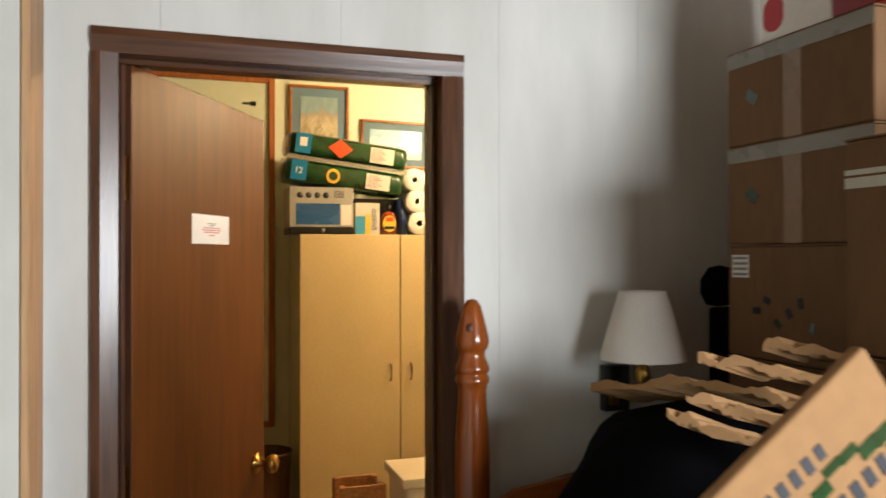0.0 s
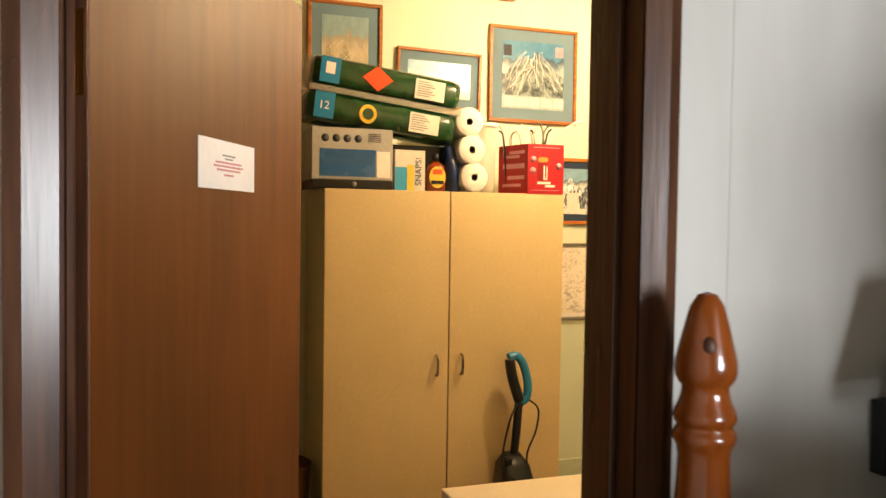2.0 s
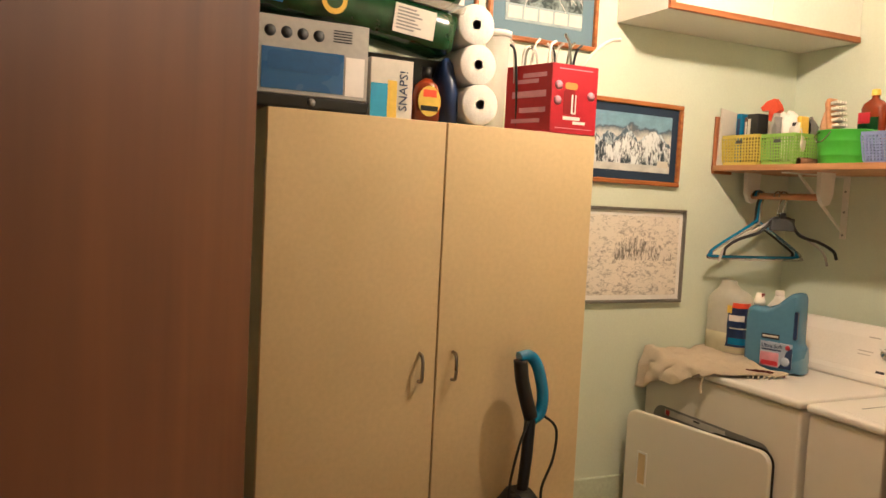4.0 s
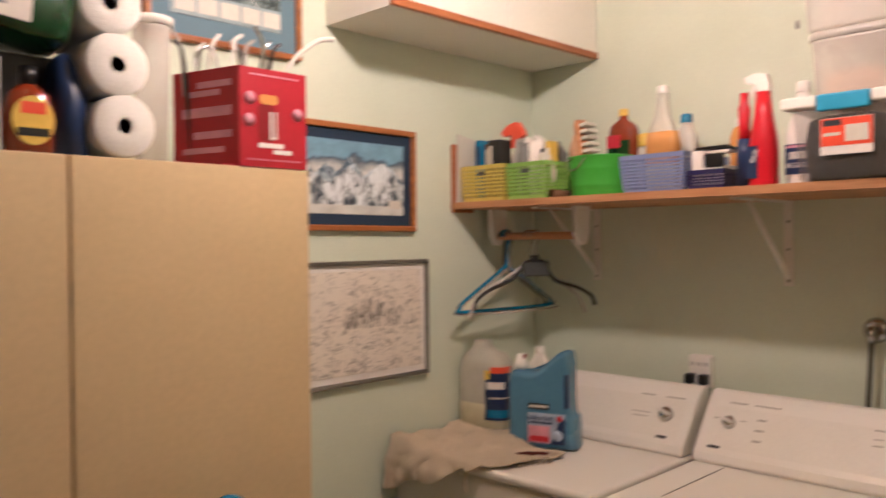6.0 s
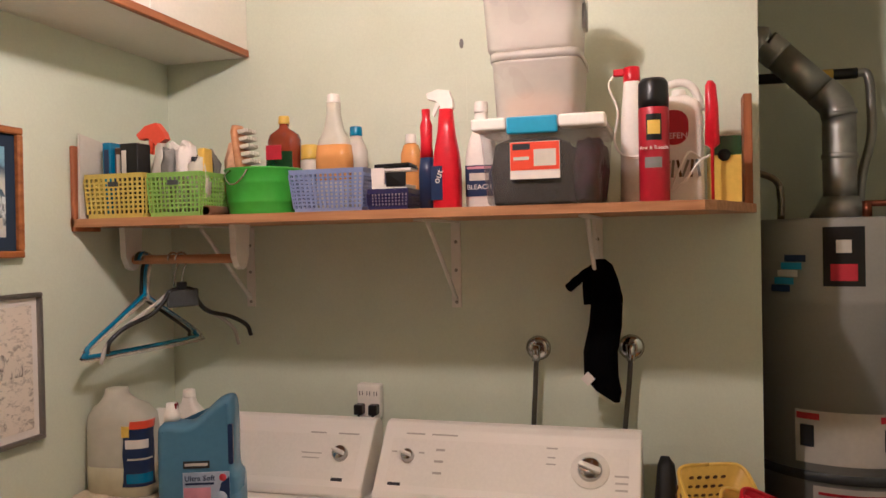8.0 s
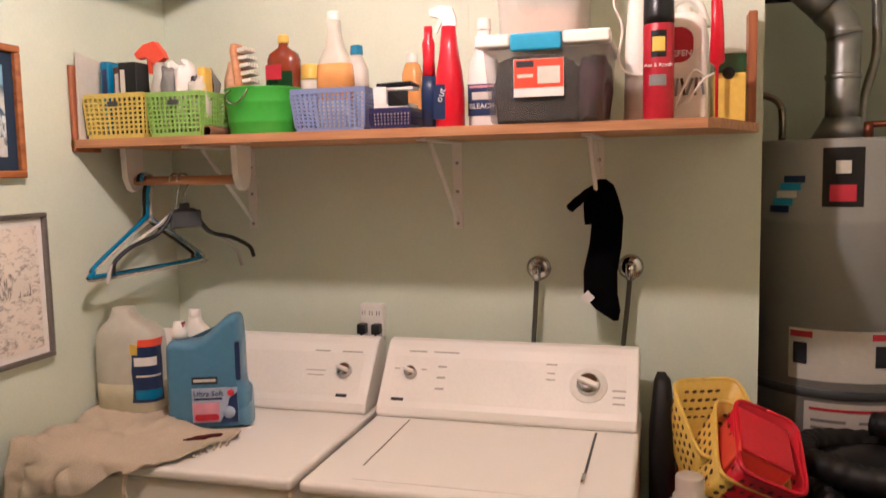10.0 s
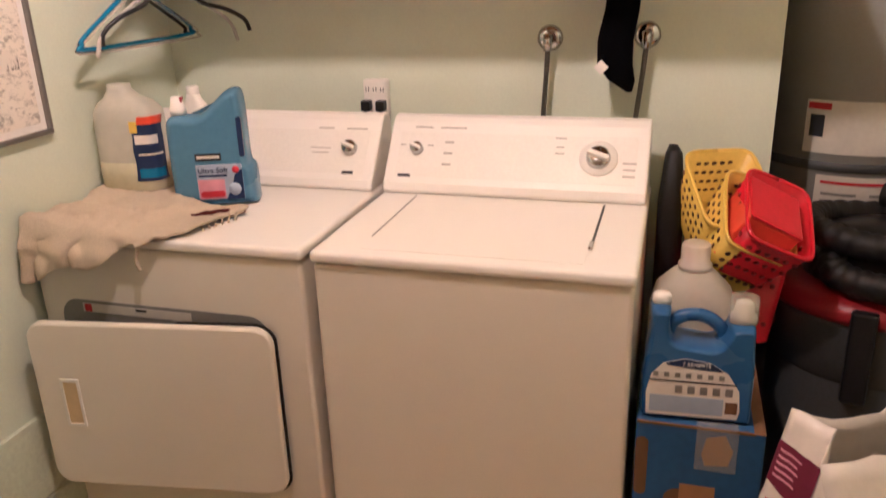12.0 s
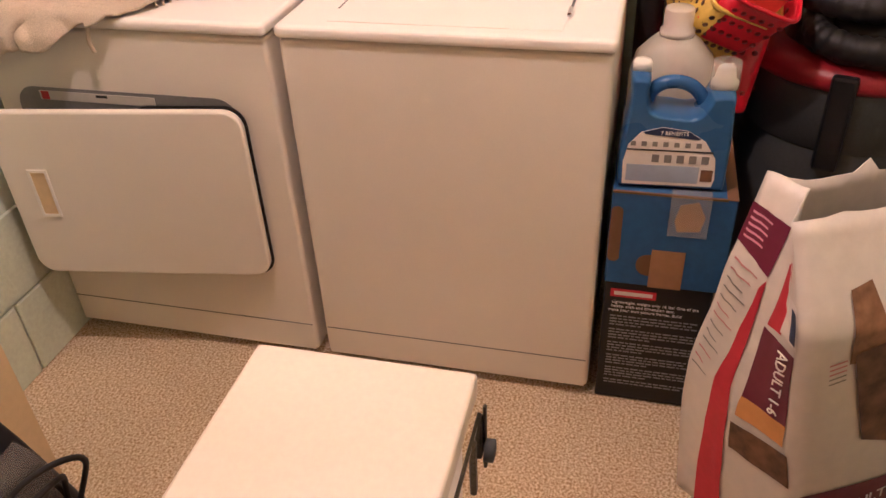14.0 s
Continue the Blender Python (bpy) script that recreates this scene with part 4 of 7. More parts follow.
ch = hanger("clear plastic hanger behind the black one", 3.95, -20, [(-0.22, 0, -0.26), (-0.19, 0, -0.20), (-0.06, 0, -0.12), (0.0, 0, -0.09), (0.06, 0, -0.12), (0.19, 0, -0.20), (0.22, 0, -0.26)], 0.0055, "clear2", "chrome", 0.02)

# valves, hoses, sock, outlet on the wall
for y, z in ((2.983, 1.285), (2.735, 1.292)):
    v = thing("water_valve", (XR, y, z), "chrome water valve with a steel supply hose", "valve", "washer valves")
    part("escutcheon", shift(lathe([(0, 0.0005), (0.033, 0.0005), (0.034, 0.004), (0.024, 0.011), (0.012, 0.014), (0, 0.014)], 28), pose(0, 0, 0, 0, -90, 0)), "chrome", v)
    part("valve_body", join(shift(lathe([(0, 0), (0.010, 0), (0.011, 0.04), (0, 0.04)], 16), pose(-0.012, 0, 0, 0, -90, 0)), lathe([(0, -0.03), (0.011, -0.03), (0.012, 0.012), (0, 0.014)], 16, -0.045, 0)), "chrome", v)
    dy = 0.012 if y > 2.9 else 0.02
    part("hose", tube([(-0.045, 0.0, -0.028), (-0.045, dy * 0.3, -0.1), (-0.043, dy, -0.25), (-0.04, dy, -0.40)], 0.0068, 12), "hosem", v, "braided steel hose")
st = thing("sock", (2.47, 2.80, 1.19), "black sock hanging from the shelf bracket by a string", "sock")
part("sock_body", rough_up(loft([(-0.03, 0, -0.032, 0.005, 0.008), (0.0, 0, -0.012, 0.016, 0.034), (0.04, 0, 0.008, 0.022, 0.044), (0.10, 0, 0.008, 0.024, 0.045), (0.17, 0, -0.006, 0.026, 0.040), (0.24, 0, -0.012, 0.026, 0.041), (0.29, 0, -0.004, 0.024, 0.036), (0.325, 0, 0.004, 0.02, 0.026), (0.34, 0, 0.006, 0.01, 0.012)], 2.4, 40), 0.006, 0.05), "blackcloth", st)
part("fold", rough_up(tube([(-0.01, 0.02, 0.315), (-0.02, 0.05, 0.295), (-0.02, 0.085, 0.265)], 0.012, 10), 0.003, 0.02), "blackcloth", st)
part("fold", rough_up(tube([(-0.015, 0.035, 0.31), (-0.02, 0.036, 0.26), (-0.02, 0.034, 0.225)], 0.012, 10), 0.003, 0.02), "blackcloth", st)
part("tag", shift(bx(-0.001, 0.001, -0.013, 0.013, -0.013, 0.013), pose(-0.026, 0.038, 0.035, 45, 0, 0)), "paper", st, "small white tag")
part("string", tube([(0.0, 0.006, 0.335), (-0.004, 0.012, 0.40), (-0.01, 0.016, 0.446)], 0.0015, 6), "plast", st)
so = thing("power_outlet", (XR, 3.475, 1.12), "white wall outlet adapter with two black plugs", "outlet")
part("adapter", bx(-0.032, -0.0005, -0.036, 0.036, -0.045, 0.055, 0.006, 2), "plast", so)
for y in (-0.022, 0.0, 0.022):
    part("socket", join(bx(-0.0332, -0.0322, y - 0.005, y - 0.003, 0.022, 0.034), bx(-0.0332, -0.0322, y + 0.003, y + 0.005, 0.022, 0.034)), "darktext", so)
for y in (-0.022, 0.022):
    pl = part("plug", bx(-0.062, -0.0325, y - 0.013, y + 0.013, -0.03, 0.0, 0.004, 2), "black", so, "black power plug")
    part("lead", tube([(-0.055, y, -0.025), (-0.06, y, -0.07), (-0.05, y, -0.14)], 0.004, 6), "rubber", pl)


# ---- things on the shelf ----
def basket(name, x0, x1, y0, y1, z0, h, mname, label, nu=11, nv=6, taper=0.88, hole=True):
    """A perforated plastic basket: rim, floor and lattice walls, narrowing towards its foot."""
    cx, cy, hx, hy = (x0 + x1) / 2, (y0 + y1) / 2, (x1 - x0) / 2, (y1 - y0) / 2
    t = thing(name, (cx, cy, z0), label, "basket", "shelf baskets")
    def tap(bm):
        for v in bm.verts:
            k = taper + (1 - taper) * v.co.z / h
            v.co.x *= k
            v.co.y *= k
        return bm
    part("rim", tap(join(bx(-hx, hx, -hy, -hy + 0.005, h - 0.012, h), bx(-hx, hx, hy - 0.005, hy, h - 0.012, h), bx(-hx, -hx + 0.005, -hy + 0.005, hy - 0.005, h - 0.012, h), bx(hx - 0.005, hx, -hy + 0.005, hy - 0.005, h - 0.012, h))), mname, t)
    part("floor", tap(bx(-hx, hx, -hy, hy, 0.0, 0.012)), mname, t)
    lat = bmesh.new()
    for side in (-1, 1):
        n = nu
        for i in range(n + 1):
            u = -hy + 2 * hy * i / n
            box(lat, side * hx - 0.0013, side * hx + 0.0013, u - hy / n * 0.42, u + hy / n * 0.42, 0.012, h - 0.012)
        m = max(4, int(nu * hx / hy))
        for i in range(m + 1):
            u = -hx + 2 * hx * i / m
            box(lat, u - hx / m * 0.42, u + hx / m * 0.42, side * hy - 0.0013, side * hy + 0.0013, 0.012, h - 0.012)
        for j in range(1, nv):
            z = 0.012 + (h - 0.024) * j / nv
            d = (h - 0.024) / nv * 0.22
            box(lat, side * hx - 0.0011, side * hx + 0.0011, -hy, hy, z - d, z + d)
            box(lat, -hx, hx, side * hy - 0.0011, side * hy + 0.0011, z - d, z + d)
    part("lattice", tap(lat), mname, t)
    if hole:
        # dark plate on the lattice paints the shade of a hand hole
        part("hand_hole", tap(bx(-hx - 0.0022, -hx - 0.0014, -0.016, 0.016, h * 0.71, h * 0.82)), "dgray", t, "dark plate for the shade in a hand hole")
    return t


def bottle(name, x, y, z, rows, mname, label, cap=None, p=2.6, cat="bottle", turn=0, group="bottles on the shelf"):
    """rows: height, half x, half y. cap: height from, to, radius, material."""
    t = thing(name, (x, y, z), label, cat, group, turn)
    part("body", loft([(a, 0, 0, b, c) for a, b, c in rows], p), mname, t)
    if cap:
        part("cap", lathe([(0, cap[0]), (cap[2], cap[0]), (cap[2] * 1.02, cap[0] + 0.002), (cap[2] * 0.97, cap[1] - 0.002), (cap[2] * 0.85, cap[1]), (0, cap[1])], 24), cap[3], t)
    return t


tr = thing("tray", (0, 0, 0), "thin grey-pink board standing against the wall on the shelf", "board")
part("sheet", prism([(2.14, SZ + 0.0005), (2.50, SZ + 0.0005), (2.50, 1.825), (2.145, 1.885)], 1, 4.117, 4.123), "palelab", tr)
basket("yellow_basket", 2.148, 2.40, 3.93, 4.108, SZ, 0.116, "yellow", "yellow perforated plastic basket full of small boxes", 12, 8, 0.94)
basket("green_basket", 2.16, 2.41, 3.772, 3.925, SZ, 0.114, "lime", "lime green perforated plastic basket with cleaning rags", 12, 8, 0.94)
for k, (x, y, c, h) in enumerate(((2.20, 4.075, "bluegrip", 0.192), (2.215, 4.048, "brownfur", 0.178), (2.195, 4.016, "black", 0.186))):
    b = thing("small_box", (x, y, SZ + 0.0125), ("blue card packet standing in the yellow basket", "brown card packet standing in the yellow basket", "black card packet standing in the yellow basket")[k], "packet")
    part("packet", bx(-0.006, 0.05, -0.012 if k < 2 else -0.042, 0.012, 0, h, 0.002, 1), c, b)
    part("print", bx(-0.0072, -0.0062, -0.008, 0.006, h * 0.55, h * 0.9), "palelab" if k else "navylab", b)


def trigger(t, mname, z, s=1.0, nod=0):
    """A trigger spray head on top of a bottle, its nozzle towards +y."""
    part("spray_head", shift(join(prism([(-0.022, 0.0), (0.012, -0.004), (0.016, 0.012), (0.026, 0.024), (0.05, 0.030), (0.054, 0.046), (0.02, 0.056), (-0.012, 0.05), (-0.022, 0.02)], 0, -0.011, 0.011), prism([(0.018, 0.012), (0.028, 0.022), (0.040, -0.012), (0.034, -0.018)], 0, -0.005, 0.005)), Matrix.Translation((0, 0, z)) @ pose(0, 0, 0, nod, 0, 0) @ Matrix.Scale(s, 4)), mname, t, "trigger spray head")


sb = bottle("spray_bottle", 2.26, 3.95, SZ + 0.0125, [(0, 0.03, 0.03), (0.08, 0.03, 0.03), (0.15, 0.018, 0.018), (0.19, 0.012, 0.012)], "clear2", "clear spray bottle with an orange trigger in a basket")
trigger(sb, "orange", 0.192, 1.05, -22)
for k in range(8):
    x, y = 2.20 + 0.045 * (k % 3), 3.795 + 0.0145 * k
    b = thing("rag", (x, y, SZ + 0.013), "crumpled cleaning rag stuffed in the green basket", "rag", "rags in the basket")
    hgt = 0.138 + 0.013 * ((k * 5) % 4)
    cl = rings([[(r * math.cos(2 * math.pi * i / 26), r * 0.8 * math.sin(2 * math.pi * i / 26), z) for i in range(26)] for r, z in ((0.004, 0), (0.022, 0.01), (0.026, 0.04), (0.026, 0.07), (0.028, hgt * 0.8), (0.024, hgt * 0.92), (0.016, hgt), (0.004, hgt + 0.006))])
    part("cloth", rough_up(rough_up(cl, 0.016, 0.022, k), 0.006, 0.007, k), ("palelab", "charcoal", "gray", "paper")[k % 4], b)
sv_ = bottle("dropper_bottle", 2.19, 3.80, SZ + 0.0125, [(0, 0.014, 0.014), (0.10, 0.014, 0.014), (0.115, 0.008, 0.008)], "frost", "small bottle with a black cap in the green basket", (0.115, 0.14, 0.0105, "black"), 2.0)
sg = thing("sponge", (2.20, 3.783, SZ + 0.10), "yellow sponge end poking out of the green basket", "sponge")
part("foam", rough_up(bx(-0.012, 0.03, -0.009, 0.009, 0, 0.075, 0.004, 2), 0.003, 0.01), "dyellow", sg)
bk = thing("metal_bucket", pose(2.305, 3.668, SZ) @ Matrix.Diagonal((1.03, 1.03, 1.12, 1)), "bright green painted metal bucket with a wire handle", "bucket")
part("pail", lathe([(0, 0.0), (0.088, 0.0), (0.089, 0.008), (0.092, 0.028), (0.0935, 0.03), (0.0925, 0.034), (0.096, 0.072), (0.0975, 0.075), (0.0965, 0.079), (0.0985, 0.104), (0.101, 0.107), (0.099, 0.110), (0.095, 0.108), (0.088, 0.02), (0, 0.012)], 44), "green", bk)
part("handle", tube([(-0.088, 0.045, 0.103), (-0.105, 0.05, 0.09), (-0.112, 0.035, 0.072), (-0.113, 0.015, 0.072), (-0.108, -0.002, 0.088), (-0.097, -0.008, 0.105)], 0.0022, 8), "chrome", bk, "bent wire handle")
sbh = thing("scrub_brush", Matrix.Translation((2.29, 3.712, SZ + 0.075)) @ pose(0, 0, 0, -8, 0, 0) @ Matrix.Diagonal((1.15, 1.15, 1.15, 1)), "wooden scrub brush standing in the green bucket", "brush")
part("brush_back", loft([(0.0, 0, 0, 0.025, 0.008), (0.02, 0, 0, 0.028, 0.010), (0.13, 0, 0, 0.028, 0.010), (0.145, 0, 0, 0.02, 0.007)], 3), "rodw", sbh)
for r in range(7):
    part("bristle_tuft", join(*[bx(dx - 0.004, dx + 0.004, -0.034, -0.010, 0.018 + r * 0.0175, 0.027 + r * 0.0175, 0.001, 1) for dx in (-0.018, -0.006, 0.006, 0.018)]), "palelab", sbh, "pale stiff bristles")
for k in range(3):
    g = thing("glove", (2.30 + 0.02 * k, 3.742 + 0.008 * k, SZ + 0.05), "crumpled tan work glove stuffed in the bucket", "glove", "gloves in the bucket")
    part("fabric", rough_up(lathe([(0, 0), (0.03, 0.02), (0.03, 0.10), (0.022, 0.145), (0.0, 0.155)], 16), 0.016, 0.022, 3.3 + k), ("peach", "brownfur", "gray")[k], g)
ct = thing("cardboard_tube", (2.18, 3.766, SZ + 0.0135), "short brown cardboard tube lying on the shelf", "tube")
part("tube", shift(join(lathe([(0.010, 0), (0.0132, 0), (0.0132, 0.11), (0.010, 0.11), (0.010, 0.0)], 24)), pose(0, 0, 0, 0, 90, 0)), "card", ct)
pn = bottle("cleaner_bottle", 2.44, 3.675, SZ, [(0, 0.026, 0.041), (0.01, 0.029, 0.046), (0.16, 0.029, 0.046), (0.215, 0.03, 0.048), (0.232, 0.026, 0.042), (0.25, 0.013, 0.014), (0.262, 0.012, 0.012)], "amber", "amber cleaner bottle with a green label and yellow cap", (0.262, 0.284, 0.0155, "dyellow"))
part("label", bx(-0.0345, -0.0315, -0.040, 0.040, 0.03, 0.182), "dgreen", pn, "dark green label")
part("label_band", bx(-0.0352, -0.0346, -0.008, 0.040, 0.160, 0.200), "printred", pn, "red label band")
yc = bottle("aerosol_can", 2.45, 3.60, SZ, [(0, 0.028, 0.028), (0.15, 0.028, 0.028), (0.16, 0.022, 0.022)], "palelab", "white aerosol can with a yellow cap", (0.16, 0.20, 0.027, "dyellow"), 2.0, "can")
basket("lavender_basket", 2.205, 2.47, 3.345, 3.545, SZ, 0.108, "lav", "translucent lavender perforated plastic basket", 15, 9, 0.9, False)
wb2 = bottle("cleaner_bottle", 2.31, 3.465, SZ + 0.0125, [(0, 0.026, 0.045), (0.005, 0.028, 0.048), (0.135, 0.028, 0.048), (0.175, 0.026, 0.042), (0.21, 0.02, 0.024), (0.25, 0.016, 0.017), (0.275, 0.016, 0.017)], "frost", "frosted bottle of orange cleaner in the lavender basket", (0.275, 0.297, 0.0165, "plast"), 3)
part("liquid", loft([(0.07, 0, 0, 0.0286, 0.0486), (0.135, 0, 0, 0.0286, 0.0486), (0.165, 0, 0, 0.0272, 0.0448)], 3), "juice", wb2, "orange liquid")
bb2 = bottle("cleaner_bottle", 2.41, 3.445, SZ + 0.0125, [(0, 0.026, 0.03), (0.16, 0.026, 0.03), (0.20, 0.014, 0.014)], "clear2", "clear bottle with a blue cap", (0.2, 0.225, 0.017, "bluegrip"))
basket("navy_basket", 2.19, 2.30, 3.226, 3.33, SZ, 0.052, "navy", "small navy plastic basket holding a torn tissue packet", 12, 4, 0.95, False)
tb = thing("tissue_packet", (2.245, 3.28, SZ + 0.0125), "torn black and white card packet in the navy basket", "packet")
part("card", rough_up(join(bx(-0.035, 0.035, -0.045, 0.045, 0, 0.05), bx(-0.036, -0.032, 0.012, 0.045, 0.05, 0.092), bx(-0.02, 0.03, -0.05, 0.03, 0.085, 0.092)), 0.004, 0.04), "paper", tb)
part("lining", rough_up(join(bx(-0.028, 0.03, -0.05, 0.04, 0.092, 0.099), bx(-0.0365, -0.033, -0.045, 0.005, 0.045, 0.08)), 0.005, 0.03, 2), "black", tb, "black torn lining")
bottle("cleaner_bottle", 2.46, 3.305, SZ, [(0, 0.022, 0.026), (0.01, 0.024, 0.028), (0.16, 0.024, 0.028), (0.185, 0.018, 0.02), (0.19, 0.013, 0.014)], "juice", "pale yellow bottle with a white cap", (0.19, 0.215, 0.015, "plast"))
r1 = bottle("cleaner_bottle", 2.225, 3.188, SZ, [(0, 0.018, 0.019), (0.09, 0.018, 0.019), (0.125, 0.015, 0.015)], "navylab", "slim red and dark blue cleaner bottle", None)
part("neck", loft([(0.124, 0, 0, 0.0155, 0.0155), (0.16, 0, 0, 0.0135, 0.0135), (0.20, 0, 0, 0.014, 0.015), (0.215, 0, 0, 0.009, 0.010), (0.24, 0, 0, 0.009, 0.010)], 2.4), "red", r1, "red upper half")
r2 = bottle("spray_bottle", 2.215, 3.135, SZ, [(0, 0.026, 0.031), (0.005, 0.028, 0.034), (0.09, 0.028, 0.034), (0.13, 0.026, 0.030), (0.18, 0.02, 0.021), (0.235, 0.015, 0.016)], "red", "red stain remover spray bottle with a white trigger", None)
trigger(r2, "plast", 0.235, 0.85)
part("label", shift(bx(-0.0292, -0.0282, -0.014, 0.014, 0.02, 0.10), pose(0, 0.018, 0)), "navylab", r2, "dark wrap label")
words("lettering", "out", 0.024, "paper", r2, on_x(-0.0296, 0.014, 0.075, 70))
aw = bottle("bleach_bottle", 2.30, 3.07, SZ, [(0, 0.03, 0.036), (0.006, 0.032, 0.039), (0.13, 0.032, 0.039), (0.16, 0.028, 0.032), (0.2, 0.017, 0.018), (0.235, 0.014, 0.015)], "plast", "white bleach bottle with a dark blue label", (0.235, 0.262, 0.017, "plast"), 3)
part("label", bx(-0.0335, -0.0325, -0.034, 0.034, 0.03, 0.105), "navylab", aw, "dark blue label")
words("lettering", "BLEACH", 0.017, "paper", aw, on_x(-0.0342, 0.0, 0.052))
part("label_band", bx(-0.0342, -0.0336, -0.024, 0.024, 0.068, 0.086), "palelab", aw)
part("label_band", bx(-0.0342, -0.0336, -0.03, 0.03, 0.096, 0.102), "pinklab", aw)
bottle("bleach_bottle", 2.43, 3.03, SZ, [(0, 0.032, 0.036), (0.13, 0.032, 0.036), (0.19, 0.018, 0.02), (0.21, 0.015, 0.015)], "plast", "white bottle behind the storage tub", (0.21, 0.23, 0.017, "plast"), 3)


def tub(y0, y1, x0, x1, z, h, mname, label, lidm, t_low=0.9):
    cx, cy, hx, hy = (x0 + x1) / 2, (y0 + y1) / 2, (x1 - x0) / 2, (y1 - y0) / 2
    t = thing("storage_tub", (cx, cy, z), label, "tub", "stacked clear tubs")
    o = loft([(0.0, 0, 0, hx * t_low * 0.95, hy * t_low * 0.95), (0.008, 0, 0, hx * t_low, hy * t_low), (h - 0.028, 0, 0, hx * 0.965, hy * 0.965), (h - 0.022, 0, 0, hx * 0.985, hy * 0.985)], 7, 48)
    part("tub", o, mname, t)
    part("lid", loft([(h - 0.021, 0, 0, hx, hy), (h - 0.006, 0, 0, hx, hy), (h - 0.001, 0, 0, hx * 0.96, hy * 0.96), (h, 0, 0, hx * 0.9, hy * 0.9)], 8, 48), lidm, t, "fitted lid")
    return t, hx, hy


t1, hx, hy = tub(2.758, 3.044, 2.095, 2.45, SZ, 0.186, "smoke", "clear storage tub with dark contents and a blue latch", "clear2", 0.88)
part("contents", rough_up(loft([(0.006, 0, 0.03, hx * 0.8, hy * 0.6), (0.08, 0, 0.03, hx * 0.84, hy * 0.66), (0.14, 0, 0.03, hx * 0.78, hy * 0.6), (0.155, 0, 0.03, hx * 0.5, hy * 0.4)], 4), 0.008, 0.06), "charcoal", t1, "dark folded cloth inside")
part("contents", rough_up(loft([(0.01, 0, -0.098, hx * 0.78, hy * 0.2), (0.08, 0, -0.1, hx * 0.82, hy * 0.24), (0.14, 0, -0.1, hx * 0.7, hy * 0.2)], 3), 0.012, 0.02), "purple", t1, "purple knitted fabric inside")
part("latch", bx(-hx - 0.006, -hx + 0.01, -0.045, 0.065, 0.152, 0.189, 0.004, 2), "sky", t1, "sky blue snap latch")
part("lid_corner", bx(-hx - 0.003, -hx + 0.05, 0.067, hy + 0.002, 0.163, 0.1895, 0.005, 2), "plast", t1, "white lid edge")
part("lid_corner", bx(-hx - 0.003, -hx + 0.05, -hy - 0.002, -0.047, 0.163, 0.1895, 0.005, 2), "plast", t1, "white lid edge")
lb = part("label", bx(-hx * 0.955 - 0.001, -hx * 0.955, -0.048, 0.06, 0.055, 0.135), "paper", t1, "white and orange sticker")
part("label_field", bx(-hx * 0.955 - 0.002, -hx * 0.955 - 0.0011, -0.047, 0.059, 0.074, 0.134), "orange", lb)
part("label_field", bx(-hx * 0.955 - 0.003, -hx * 0.955 - 0.0021, -0.04, 0.008, 0.082, 0.118, 0.0, 1), "palelab", lb)
part("label_mark", bx(-hx * 0.955 - 0.003, -hx * 0.955 - 0.0021, 0.016, 0.054, 0.118, 0.131), "darktext", lb)
part("label_mark", bx(-hx * 0.955 - 0.003, -hx * 0.955 - 0.0021, 0.018, 0.052, 0.096, 0.103), "palelab", lb)
t2, hx2, hy2 = tub(2.818, 3.03, 2.20, 2.44, SZ + 0.190, 0.168, "clear2", "cloudy clear tub with peach cloth inside", "clear2", 0.9)
part("contents", rough_up(loft([(0.006, 0, 0, hx2 * 0.8, hy2 * 0.72), (0.06, 0, 0, hx2 * 0.82, hy2 * 0.75), (0.075, 0, 0, hx2 * 0.6, hy2 * 0.5)], 5), 0.005, 0.05), "peach", t2, "peach cloth inside")
t3, hx3, hy3 = tub(2.816, 3.049, 2.195, 2.44, SZ + 0.3585, 0.155, "clear2", "cloudy clear tub with blue tape on its lid", "clear2", 0.9)
part("tape", bx(-hx3 - 0.0015, -hx3 + 0.02, -0.03, 0.06, 0.132, 0.1565, 0.0, 1), "bluegrip", t3, "strip of blue masking tape")
part("contents", loft([(0.006, 0, 0, hx3 * 0.7, hy3 * 0.7), (0.07, 0, 0, hx3 * 0.7, hy3 * 0.7)], 5), "palelab", t3, "white papers inside")
part("side_clip", bx(-0.02, 0.03, -hy3 - 0.004, -hy3 + 0.006, 0.06, 0.12, 0.003, 1), "gray", t3)
bg = bottle("insect_spray_jug", 2.335, 2.712, SZ, [(0, 0.03, 0.026), (0.01, 0.032, 0.029), (0.2, 0.03, 0.026), (0.285, 0.02, 0.019), (0.29, 0.018, 0.018)], "plast", "tall white sprayer bottle with a red cap and cord", (0.29, 0.325, 0.0195, "red"), 3)
part("nozzle", bx(-0.008, 0.008, 0.015, 0.042, 0.305, 0.322, 0.003, 2), "red", bg)
part("cord", tube([(0, 0.04, 0.312), (-0.015, 0.052, 0.28), (-0.02, 0.032, 0.22), (-0.03, 0.040, 0.15), (-0.04, 0.02, 0.115), (-0.04, -0.02, 0.11)], 0.0028, 6), "plast", bg, "thin white hose")
rc = thing("aerosol_can", (2.222, 2.661, SZ), "red insect spray can with a black cap", "can", "bottles on the shelf")
part("can", lathe([(0, 0), (0.031, 0), (0.033, 0.004), (0.033, 0.205), (0.03, 0.212), (0, 0.214)], 36), "redcard", rc)
part("cap", lathe([(0, 0.208), (0.0325, 0.208), (0.033, 0.225), (0.032, 0.262), (0.026, 0.272), (0.018, 0.268), (0.012, 0.274), (0, 0.275)], 36), "black", rc, "black spray cap")
